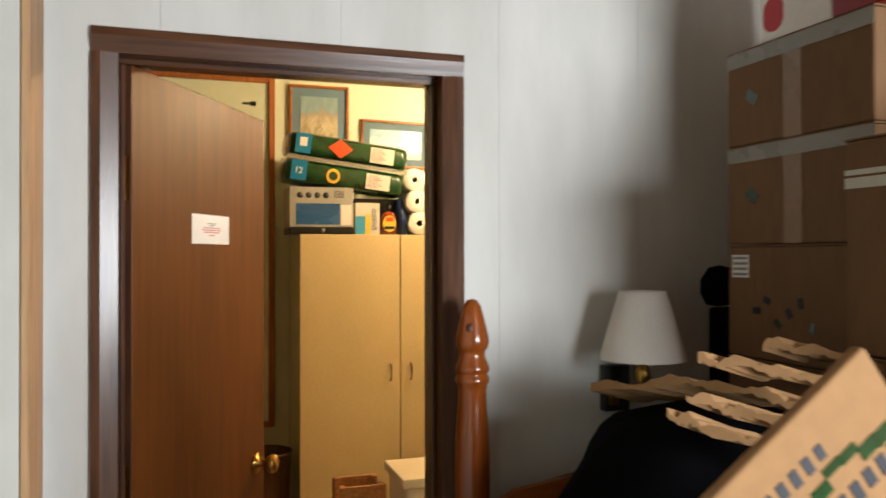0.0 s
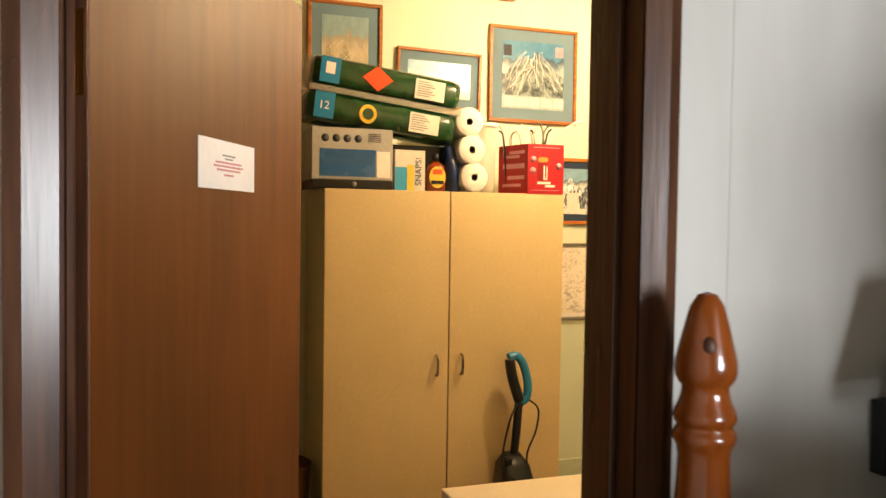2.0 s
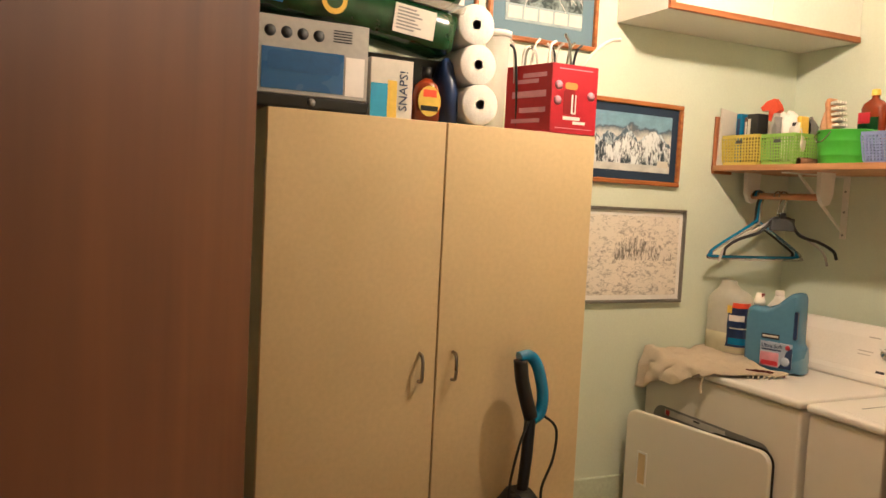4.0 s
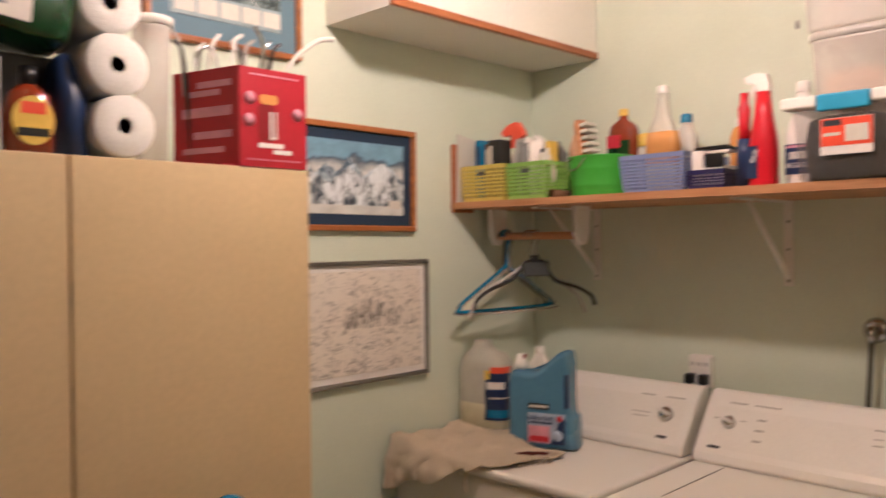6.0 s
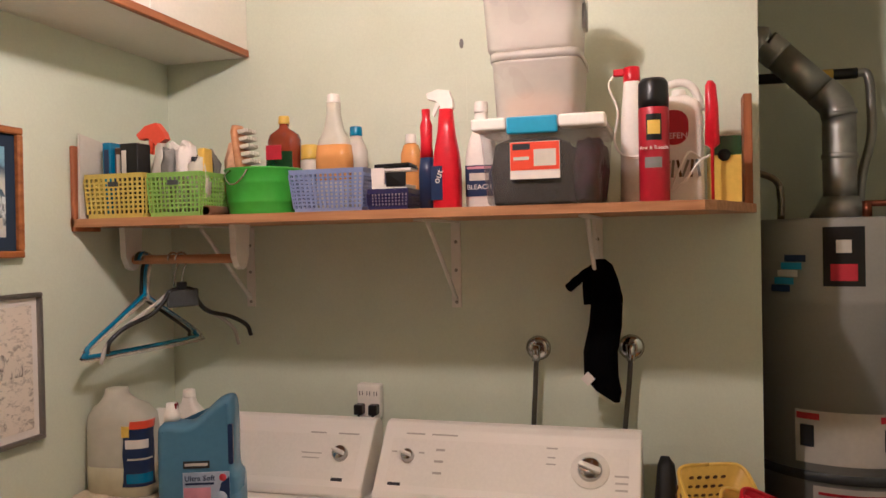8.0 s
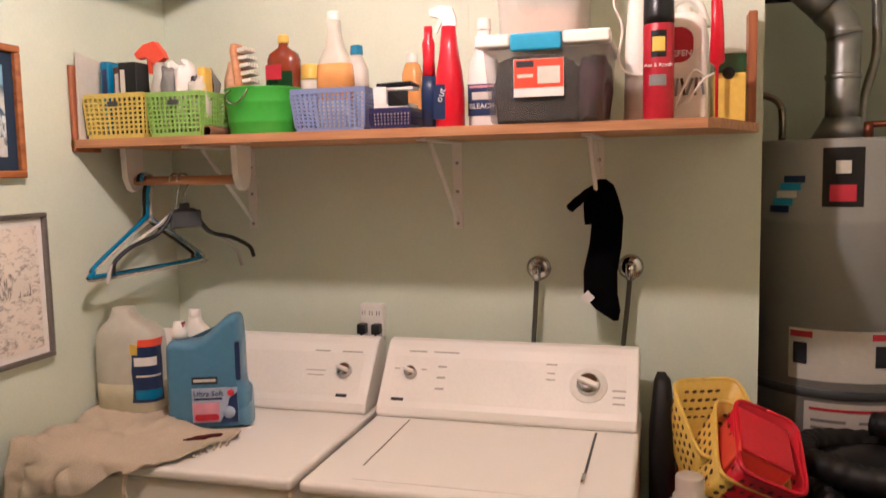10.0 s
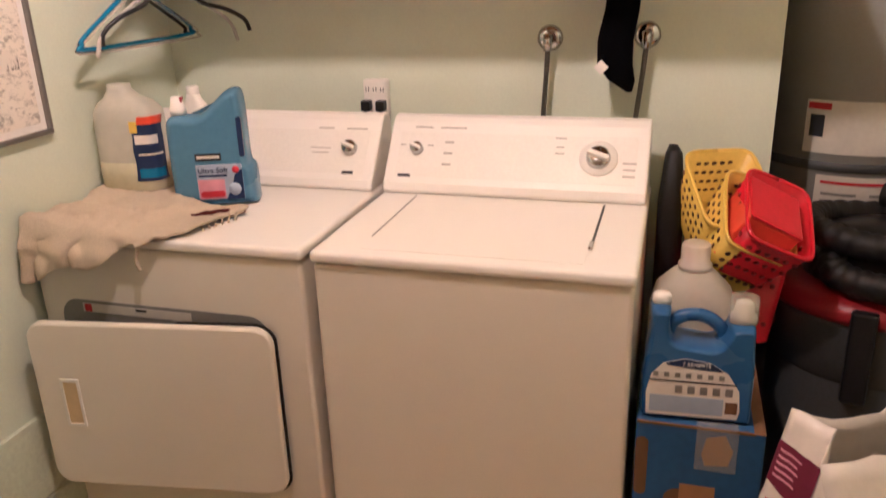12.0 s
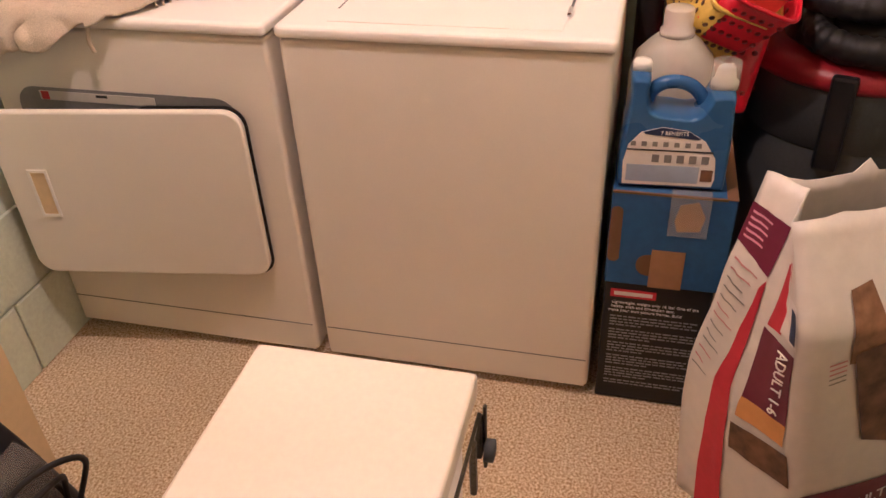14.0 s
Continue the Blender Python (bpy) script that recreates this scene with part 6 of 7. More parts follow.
part("motor_head", rough_up(lathe([(0, 0.7425), (0.17, 0.7425), (0.165, 0.79), (0.13, 0.84), (0.06, 0.865), (0, 0.87)], 40), 0.004, 0.06), "black", sv)
for a in (165, 250, 20):
    part("latch", shift(bx(0.235, 0.262, -0.028, 0.028, 0.50, 0.73, 0.008, 2), pose(0, 0, 0, 0, 0, a)), "black", sv, "black drum latch")
part("handle", shift(join(bx(0.235, 0.285, -0.06, 0.06, 0.705, 0.742, 0.01, 3)), pose(0, 0, 0, 0, 0, 215)), "red", sv, "red carrying handle")
def hose(pts, r):
    return tube(pts, r, 12, 22, lambda t: 1 + 0.07 * math.sin(t * 2 * math.pi * 60))
part("hose", hose([(-0.02, 0.10, 0.84), (-0.16, 0.12, 0.79), (-0.24, 0.0, 0.785), (-0.2, -0.16, 0.80), (0.0, -0.2, 0.82), (0.16, -0.08, 0.83), (0.10, 0.12, 0.85), (-0.06, 0.16, 0.86), (-0.18, 0.04, 0.86), (-0.14, -0.12, 0.88), (0.02, -0.16, 0.90), (0.12, -0.02, 0.90)], 0.032), "rubber", sv, "coiled black ribbed hose")
part("hose", hose([(-0.1, 0.14, 0.775), (-0.2, 0.06, 0.77), (-0.23, -0.08, 0.775), (-0.18, -0.2, 0.79)], 0.03), "rubber", sv, "coiled black ribbed hose")
part("brand_mark", join(*[shift(bx(0.2335, 0.2355, -0.012, 0.012, 0.432, 0.46), pose(0, 0, 0, 0, 0, a)) for a in (184, 191, 198, 205, 212, 219)]), "printred", sv, "red brand lettering shown as plain bars")
for a in (30, 150, 270):
    part("caster", shift(lathe([(0, -0.012), (0.03, -0.012), (0.03, 0.012), (0, 0.012)], 18), Matrix.Translation((0.17 * math.cos(radians(a)), 0.17 * math.sin(radians(a)), 0.031)) @ pose(0, 0, 0, 90, 0, a)), "black", sv)
    part("caster_arm", bx(0.17 * math.cos(radians(a)) - 0.02, 0.17 * math.cos(radians(a)) + 0.02, 0.17 * math.sin(radians(a)) - 0.02, 0.17 * math.sin(radians(a)) + 0.02, 0.035, 0.07, 0.004, 1), "black", sv)

# bag of dog food: four panels, its gussets folded inwards towards the open mouth
db = thing("pet_food_bag", (1.55, 2.25, 0), "open white pet food bag with red and burgundy panels", "bag")
BAG_Z = [0.003, 0.25, 0.36, 0.60, 0.75]
BAG_EDGE = dict(
    back=([1.63, 1.645, 1.645, 1.65, 1.70], [2.485, 2.505, 2.505, 2.468, 2.428]),
    fold=([1.55, 1.555, 1.565, 1.60, 1.655], [2.40, 2.425, 2.432, 2.405, 2.365]),
    front=([1.45, 1.45, 1.455, 1.46, 1.545], [2.29, 2.31, 2.33, 2.368, 2.405]))
BAG_ALONG = Vector((0.55, -0.835, 0)) * 0.40


def bag_edge(name, z):
    e = BAG_EDGE[name]
    zz_ = min(max(z, BAG_Z[0]), BAG_Z[-1])
    return Vector((float(np.interp(zz_, BAG_Z, e[0])) - 1.55, float(np.interp(zz_, BAG_Z, e[1])) - 2.25, z))


def bag_panel(name, q, z):
    """A point of one panel of the bag: q runs from its first edge to its second."""
    ripple = Vector((0.004 * noise.noise(Vector((q * 4, z * 9, 3))), 0.004 * noise.noise(Vector((q * 5, z * 11, 8))), 0))
    if name == "outer":
        return bag_edge("back", z).lerp(bag_edge("fold", z), q) + ripple
    if name == "inner":
        return bag_edge("fold", z).lerp(bag_edge("front", z), q) + ripple
    belly = 0.035 * math.sin(math.pi * q) * (1 - 0.3 * z)
    if name == "face":
        return bag_edge("front", z) + BAG_ALONG * q + Vector((-0.835, -0.55, 0)) * belly + ripple
    slack = math.sin(math.pi * q) ** 0.6 * max(0, z - 0.4) / 0.35
    return bag_edge("back", z) + BAG_ALONG * q + Vector((0.835, 0.55, 0)) * (belly - 0.075 * slack) + ripple + Vector((0, 0, -0.02 * slack))


loops = []
for k in range(31):
    z = 0.003 + 0.75 * k / 30
    lp = [bag_panel("outer", q / 6, z) for q in range(6)] + [bag_panel("inner", q / 6, z) for q in range(6)] + [bag_panel("face", q / 14, z) for q in range(15)]
    shut = (bag_edge("front", z) + bag_edge("back", z)) / 2 + BAG_ALONG * (0.97 - 0.12 * z)
    lp += [shut] + [bag_panel("rear", 1 - q / 14, z) for q in range(14)]
    if k == 30:
        lp = [v + Vector((0, 0, 0.022 * max(0, noise.noise(v * 14)) + (0.028 if n_ == 36 else 0))) for n_, v in enumerate(lp)]
    loops.append(lp)
bo = part("bag_skin", rings(loops, cap=False), "bagw", db, "white woven plastic bag")
bmod = bo.modifiers.new("thick", "SOLIDIFY")
bmod.thickness, bmod.offset = 0.002, 0


def bag_print(name, panel, corners, mname, label="", lift=0.004):
    """A printed patch that follows a panel; corners (q, z) in turn: two along its upper edge, then two along its lower one, back again."""
    (qa, za), (qb, zb), (qc, zc), (qd, zd) = corners
    bm = bmesh.new()
    n_ = 8
    out_ = Vector((-0.707, 0.707, 0)) if panel != "face" else Vector((-0.835, -0.55, 0))
    if panel == "inner":
        out_ = Vector((-0.95, 0.3, 0))
    g = []
    for a in range(n_ + 1):
        row = []
        for b in range(n_ + 1):
            u, v = b / n_, a / n_
            q = (qa * (1 - u) + qb * u) * (1 - v) + (qd * (1 - u) + qc * u) * v
            z = (za * (1 - u) + zb * u) * (1 - v) + (zd * (1 - u) + zc * u) * v
            row.append(bm.verts.new(bag_panel(panel, q, z) + out_ * lift))
        g.append(row)
    for a in range(n_):
        for b in range(n_):
            bm.faces.new((g[a][b], g[a][b + 1], g[a + 1][b + 1], g[a + 1][b])).smooth = True
    return part(name, bm, mname, db, label)


bag_print("header_panel", "outer", [(0.0, 0.705), (0.99, 0.690), (0.99, 0.605), (0.0, 0.640)], "burg", "burgundy header panel")
for k in range(5):
    bag_print("print_line", "outer", [(0.10, 0.694 - k * 0.010), (0.62 - 0.06 * (k % 2), 0.686 - k * 0.010), (0.62 - 0.06 * (k % 2), 0.683 - k * 0.010), (0.10, 0.690 - k * 0.010)], "pinklab", "", 0.006)
for k in range(13):
    wide = 0.80 - 0.03 * k - 0.08 * (k % 3)
    bag_print("print_line", "outer", [(0.10, 0.612 - k * 0.020), (wide, 0.596 - k * 0.020), (wide, 0.5935 - k * 0.020), (0.10, 0.6085 - k * 0.020)], "redtext" if k % 5 < 2 else "greytext")
bag_print("red_stripe", "outer", [(0.88, 0.58), (1.0, 0.60), (1.0, 0.34), (0.60, 0.34)], "printred", "red printed stripe")
bag_print("red_stripe", "outer", [(0.60, 0.34), (1.0, 0.34), (1.0, 0.01), (0.45, 0.01)], "printred", "red printed stripe")
bag_print("ribbon_panel", "inner", [(0.42, 0.665), (0.62, 0.675), (0.55, 0.55), (0.25, 0.54)], "printred", "red ribbon panel")
bag_print("brand_patch", "inner", [(0.58, 0.630), (0.92, 0.632), (0.90, 0.558), (0.52, 0.556)], "paper", "white and navy brand patch", 0.006)
bag_print("brand_patch", "inner", [(0.76, 0.622), (0.89, 0.622), (0.87, 0.565), (0.74, 0.565)], "navylab", "", 0.0075)
bag_print("name_panel", "inner", [(0.20, 0.530), (0.86, 0.540), (0.84, 0.385), (0.16, 0.375)], "burg", "burgundy name panel")
bag_print("food_picture", "inner", [(0.16, 0.375), (0.84, 0.385), (0.82, 0.335), (0.12, 0.325)], "juice", "orange food picture patch")
bag_print("picture_patch", "inner", [(0.05, 0.300), (0.88, 0.322), (0.92, 0.245), (0.05, 0.235)], "brownfur", "brown picture patch")
pa, pb_ = bag_panel("inner", 0.69, 0.535), bag_panel("inner", 0.66, 0.392)
ez_ = Vector((-0.72, 0.69, 0)).normalized()
ex_ = (pb_ - pa).normalized()
ez_ = (ez_ - ex_ * ez_.dot(ex_)).normalized()
words("lettering", "ADULT 1-6", 0.029, "paper", db, Matrix.Translation((pa + pb_) / 2 + ez_ * 0.010) @ Matrix((ex_, ez_.cross(ex_), ez_)).transposed().to_4x4())
bag_print("picture_patch", "face", [(0.21, 0.655), (0.30, 0.665), (0.42, 0.54), (0.20, 0.53)], "tanfur", "tan picture patch")
bag_print("picture_patch", "face", [(0.22, 0.55), (0.60, 0.60), (0.70, 0.30), (0.28, 0.36)], "brownfur", "brown picture patch", 0.006)
for k in range(5):
    bag_print("print_line", "face", [(0.11, 0.535 - k * 0.010), (0.19, 0.541 - k * 0.010), (0.19, 0.538 - k * 0.010), (0.11, 0.532 - k * 0.010)], "redtext" if k < 3 else "greytext")
bag_print("name_panel", "face", [(0.02, 0.235), (0.60, 0.27), (0.60, 0.17), (0.02, 0.135)], "burg", "burgundy name panel")
words("lettering", "ADULT", 0.036, "paper", db, Matrix.Translation(bag_panel("face", 0.30, 0.205) + Vector((-0.835, -0.55, 0)) * 0.008) @ pose(0, 0, 0, 90, 0, -56.6) @ pose(0, 0, 0, 0, 0, 9))

gb = thing("grey_pail", (1.18, 1.98 + 0.17, 0), "pale grey plastic pail on the carpet", "pail")
part("pail", lathe([(0, 0), (0.10, 0), (0.125, 0.42), (0.13, 0.425), (0.122, 0.43), (0.097, 0.03), (0, 0.02)], 32), "palelab", gb)

# water heater in the nook
wh = thing("water_heater", (3.0, 2.15, 0), "tall grey gas water heater with warning labels", "water heater")
R = 0.265
part("tank", lathe([(0, 0.09), (R, 0.09), (R, 1.385), (R + 0.001, 1.388), (R + 0.001, 1.405), (R, 1.408), (R, 1.615), (R - 0.006, 1.625), (0, 1.628)], 72), "heat", wh)
part("base_pan", lathe([(0, 0.0), (R + 0.02, 0.0), (R + 0.02, 0.088), (0, 0.089)], 48), "dgray", wh)
part("seam_band", lathe([(R + 0.0005, 0.905), (R + 0.004, 0.907), (R + 0.004, 0.93), (R + 0.0005, 0.932)], 72), "dgray", wh, "dark strap round the tank")
def tank_label(a0, a1, z0, z1, mname, name, label="", d=0.0):
    n = 14
    pts = [(180 + a0 + (a1 - a0) * i / n) for i in range(n + 1)]
    return part(name, rings([[((R + 0.0016 + d) * math.cos(radians(a)), (R + 0.0016 + d) * math.sin(radians(a)), z) for a in pts] for z in (z0, z1)], close=False), mname, wh, label)
tank_label(-36, 72, 0.955, 1.10, "palelab", "warning_label", "white and red warning label")
tank_label(-36, -20, 1.02, 1.10, "palelab", "label_panel", "", 0.001)
for a in (-35, 10, 50):
    tank_label(a, a + 13, 1.075, 1.093, "printred", "label_header", "", 0.002)
for a in (-33, 12, 52):
    tank_label(a, a + 8, 1.0, 1.06, "darktext", "label_picture", "", 0.002)
tank_label(-26, 72, 0.72, 0.895, "palelab", "warning_label", "white and red instruction label")
tank_label(-23, 70, 0.872, 0.880, "printred", "label_header", "", 0.002)
for k in range(6):
    for a in (-22, 4, 32):
        tank_label(a, a + 19, 0.735 + 0.021 * k, 0.743 + 0.021 * k, "greytext", "print_line", "", 0.0025)
tank_label(-19, 3, 1.44, 1.60, "black", "rating_plate", "black rating plate")
tank_label(-15, -1, 1.455, 1.50, "printred", "rating_badge", "", 0.002)
tank_label(-12, -4, 1.53, 1.565, "palelab", "rating_window", "", 0.002)
for k in range(5):
    tank_label(-51 + 2.4 * k, -38 + 2.4 * k, 1.422 + 0.021 * k, 1.441 + 0.021 * k, ("navylab", "sky", "palelab", "sky", "navylab")[k], "sticker", "blue and white slanted sticker", 0.001)
part("draft_hood", lathe([(0, 1.6285), (0.085, 1.6285), (0.06, 1.67), (0.05, 1.69), (0, 1.69)], 32, -0.02, 0.0), "steel", wh)
fl = part("flue", tube([(-0.02, 0, 1.685), (-0.02, 0, 1.80), (-0.02, 0.0, 1.93)], 0.046, 28, 3), "steel", wh, "galvanised flue pipe")
part("flue", tube([(-0.02, 0.0, 1.925), (-0.02, 0.012, 1.965), (-0.02, 0.05, 2.005)], 0.048, 28, 5), "steel", wh, "flue elbow")
part("flue", tube([(-0.02, 0.045, 2.0), (-0.02, 0.165, 2.12)], 0.0455, 28, 3), "steel", wh, "galvanised flue pipe")
part("flue", tube([(-0.02, 0.16, 2.115), (-0.02, 0.20, 2.15), (-0.02, 0.26, 2.165), (-0.02, 0.80, 2.20), (-0.02, 0.94, 2.20)], 0.0475, 28, 5), "steel", wh, "flue run to the wall")
for z in (1.80, 1.93):
    part("collar", lathe([(0.0465, z), (0.0495, z + 0.003), (0.0495, z + 0.014), (0.0465, z + 0.017)], 28, -0.02, 0), "steel", wh)
part("gas_pipe", tube([(0.18, 0.9, 2.09), (0.18, 0.05, 2.085), (0.18, -0.09, 2.085)], 0.017, 12, 2), "black", wh, "black gas pipe")
part("gas_pipe", tube([(0.18, -0.085, 2.085), (0.18, -0.115, 2.083), (0.176, -0.125, 2.05), (0.165, -0.125, 2.0), (0.14, -0.12, 1.88), (0.10, -0.085, 1.76), (0.09, -0.07, 1.63)], 0.014, 12, 6), "steel", wh, "steel flexible connector")
part("gas_tag", tube([(0.18, 0.06, 2.0852), (0.18, -0.02, 2.0852)], 0.0178, 12, 2), "dyellow", wh, "yellow gas tag")
part("water_pipe", tube([(0.15, 0.40, 1.90), (0.12, 0.26, 1.80), (0.10, 0.165, 1.755), (0.08, 0.15, 1.70), (0.08, 0.15, 1.628)], 0.011, 12, 6), "nickel", wh, "flexible water pipe")
part("copper_fitting", join(tube([(-0.10, -0.05, 1.665), (-0.10, -0.28, 1.665)], 0.009, 12, 2), tube([(-0.10, -0.055, 1.628), (-0.10, -0.055, 1.672)], 0.013, 12, 2)), "copper", wh, "copper pipe with a valve")

# ---- on top of the tall cabinet ----
TZ = 1.6905
lp_ = thing("flat_black_case", (0.225, 3.735, TZ), "flat black case under the pan box", "case")
part("case", bx(0, 0.315, 0, 0.24, 0, 0.034, 0.006, 2), "black", lp_)
part("badge", shift(lathe([(0, 0), (0.011, 0), (0, 0.0015)], 20), pose(0.16, -0.0003, 0.018, 90, 0, 0)), "gray", lp_)
pb = thing("printed_box", (0.225, 3.742, TZ + 0.0345), "blue and grey printed product box", "box")
part("carton", bx(0, 0.312, 0, 0.20, 0, 0.195, 0.002, 1), "boxgrey", pb)
part("front_picture", bx(0.03, 0.245, -0.0016, -0.0004, 0.012, 0.115), "blue", pb, "blue product picture")
part("front_picture", prism(round_poly(0.045, 0.235, 0.058, 0.108, 0.012), 1, -0.0026, -0.0017), "bluebox", pb)
part("front_picture", bx(0.25, 0.302, -0.0016, -0.0004, 0.01, 0.11), "paper", pb)
for k in range(4):
    part("round_picture", shift(lathe([(0, 0), (0.015, 0), (0, 0.0012)], 18), pose(0.05 + 0.042 * k, -0.0003, 0.155, 90, 0, 0)), "dgray", pb)
part("print_line", join(*[bx(0.215, 0.265, -0.0015, -0.0004, 0.145 + 0.007 * k, 0.148 + 0.007 * k) for k in range(5)]), "darktext", pb)
dbx = thing("dark_box", (0.545, 3.84, TZ), "dark box lying behind the bottles", "box")
part("carton", bx(0, 0.27, 0, 0.2, 0, 0.185, 0.003, 1), "black", dbx)
sn = thing("cereal_box", (0.548, 3.748, TZ), "yellow and blue snack box with dark lettering", "box", turn=3)
part("carton", bx(0, 0.125, 0, 0.05, 0, 0.157, 0.001, 1), "palelab", sn)
part("blue_side", bx(0.001, 0.05, -0.0014, -0.0004, 0.0, 0.09), "sky", sn, "sky blue panel")
part("yellow_side", bx(0.0505, 0.078, -0.0014, -0.0004, 0.0, 0.10), "dyellow", sn, "yellow panel")
words("lettering", "SNAPS!", 0.035, "navylab", sn, Matrix.Translation((0.098, -0.0016, 0.075)) @ FACE_Y @ pose(0, 0, 0, 0, 0, 90))
sy = thing("sauce_bottle", (0.722, 3.775, TZ), "dark brown sauce bottle with a yellow oval label", "bottle")
part("body", loft([(0, 0, 0, 0.04, 0.025), (0.07, 0, 0, 0.042, 0.026), (0.10, 0, 0, 0.034, 0.022), (0.118, 0, 0, 0.014, 0.014)], 2.8), "amber", sy)
part("cap", lathe([(0, 0.118), (0.014, 0.118), (0.014, 0.15), (0, 0.151)], 18), "black", sy)
part("label", prism([(0.034 * math.cos(2 * math.pi * i / 20), 0.055 + 0.042 * math.sin(2 * math.pi * i / 20)) for i in range(20)], 1, -0.0285, -0.027), "dyellow", sy, "yellow oval label")
part("label_band", bx(-0.026, 0.026, -0.0296, -0.0286, 0.028, 0.042), "black", sy)
part("label_picture", bx(-0.02, 0.02, -0.0296, -0.0286, 0.066, 0.086), "orange", sy)
for k, (x, z) in enumerate(((0.874, 0.0585), (0.862, 0.1685), (0.850, 0.278))):
    r = thing("paper_roll", (x, 3.735, TZ + z), "white household paper roll lying end-on in the stack", "paper roll", "stacked paper rolls")
    part("paper", shift(lathe([(0.014, 0), (0.054, 0), (0.0575, 0.004), (0.0585, 0.10), (0.0575, 0.23), (0.014, 0.234), (0.014, 0.0)], 36), pose(0, 0, 0, -90, 0, 0)), "roll", r)
    part("core", shift(lathe([(0.0, 0.010), (0.0115, 0.010), (0.0138, 0.002), (0.0138, 0.10), (0, 0.1)], 20), pose(0, 0, 0, -90, 0, 0)), "card", r, "brown cardboard core")
bg2 = thing("blue_bag", (0.79, 3.80, TZ), "crumpled dark navy plastic bag", "bag")
part("bag", rough_up(loft([(0, 0, 0, 0.03, 0.05), (0.1, 0, 0, 0.028, 0.05), (0.17, 0.0, 0, 0.02, 0.03), (0.185, 0, 0, 0.008, 0.01)], 3), 0.008, 0.03), "navylab", bg2)
cp = thing("cup_stack", (0.955, 3.80, TZ), "tall stack of clear plastic cups", "cups")
part("cup_column", lathe([(0, 0), (0.028, 0), (0.036, 0.26), (0.036, 0.265), (0.0, 0.266)], 28), "clear2", cp)
part("top_rim", lathe([(0.034, 0.266), (0.041, 0.268), (0.041, 0.282), (0.036, 0.284), (0, 0.284)], 28), "plast", cp, "white rim")
rbx = thing("appliance_box", pose(1.062, 3.728, TZ, 0, 0, 0), "red printed appliance carton holding cables and hangers", "box")
def sheared(bm):
    for v in bm.verts:
        v.co.x += 0.042 - v.co.y * 0.30
    return bm
part("front_panel", bx(0.042, 0.204, 0, 0.003, 0, 0.203), "redcard", rbx)
for q in (bx(0, 0.204, 0.177, 0.18, 0, 0.203), sheared(bx(0, 0.003, 0.003, 0.177, 0, 0.203)), bx(0.201, 0.204, 0.003, 0.177, 0, 0.203)):
    part("side_panel", q, "redcard", rbx)
part("base_panel", bx(0.003, 0.201, 0.003, 0.177, 0, 0.003), "redcard", rbx)
for y0_, y1_, z0_, z1_ in ((0.02, 0.11, 0.165, 0.178), (0.05, 0.13, 0.148, 0.160), (0.02, 0.15, 0.105, 0.125), (0.02, 0.12, 0.06, 0.075), (0.04, 0.15, 0.03, 0.042)):
    part("print_line", sheared(bx(-0.0014, -0.0004, y0_, y1_, z0_, z1_)), "pinklab", rbx)
part("picture", prism(round_poly(0.085, 0.125, 0.055, 0.13, 0.01), 1, -0.0014, -0.0004), "dred", rbx, "toaster picture")
part("picture", prism(round_poly(0.088, 0.132, 0.13, 0.15, 0.008), 1, -0.0015, -0.0004), "juice", rbx)
part("picture", join(bx(0.112, 0.118, -0.0022, -0.0015, 0.06, 0.115), bx(0.125, 0.129, -0.0022, -0.0004, 0.06, 0.115), bx(0.112, 0.129, -0.0022, -0.0015, 0.058, 0.063)), "paper", rbx)
for x, z in ((0.066, 0.14), (0.064, 0.095), (0.182, 0.115)):
    part("picture", shift(lathe([(0, 0), (0.014, 0), (0, 0.0012)], 18), pose(x, -0.0003, z, 90, 0, 0)), "pinklab", rbx)
part("brand_patch", bx(0.085, 0.145, -0.0014, -0.0004, 0.040, 0.050), "paper", rbx, "white brand patch")
part("brand_patch", bx(0.120, 0.165, -0.0014, -0.0004, 0.028, 0.037), "paper", rbx, "white brand patch")
part("print_line", bx(0.066, 0.185, -0.0013, -0.0004, 0.188, 0.191), "pinklab", rbx)
part("print_line", bx(0.058, 0.190, -0.0013, -0.0004, 0.014, 0.016), "pinklab", rbx)
rng = random.Random(21)
for k in range(13):
    a, x, y = rng.uniform(-0.35, 0.45), rng.uniform(0.0, 0.18), rng.uniform(0.03, 0.15)
    hgt = rng.uniform(0.05, 0.10)
    c = ("clear2", "black", "plast", "chrome")[k % 4]
    h = thing("folded_hanger", (1.062 + x, 3.728 + y, TZ + 0.004), ("clear plastic hanger end poking out of the carton", "black cord end poking out of the carton", "white plastic hanger end poking out of the carton", "wire hook poking out of the carton")[k % 4], "hanger", "odds and ends in the red carton")
    part("rod", tube([(0, 0, 0), (a * 0.03, 0, 0.12), (a * 0.09, 0, 0.2 + hgt * 0.6), (a * 0.09 + 0.02 * math.copysign(1, a), 0, 0.2 + hgt)], 0.0042, 8), c, h)
tg = thing("folded_hanger", (1.22, 3.79, TZ + 0.15), "pale plastic tong arm reaching out of the carton", "hanger", "odds and ends in the red carton")
part("rod", tube([(0, 0, 0), (0.05, 0, 0.09), (0.12, 0, 0.15), (0.165, -0.005, 0.162)], 0.006, 8), "palelab", tg)
part("arm", tube([(0.0, 0.0, 0.0), (-0.02, 0, -0.1), (-0.03, 0, -0.145)], 0.006, 8), "palelab", tg)

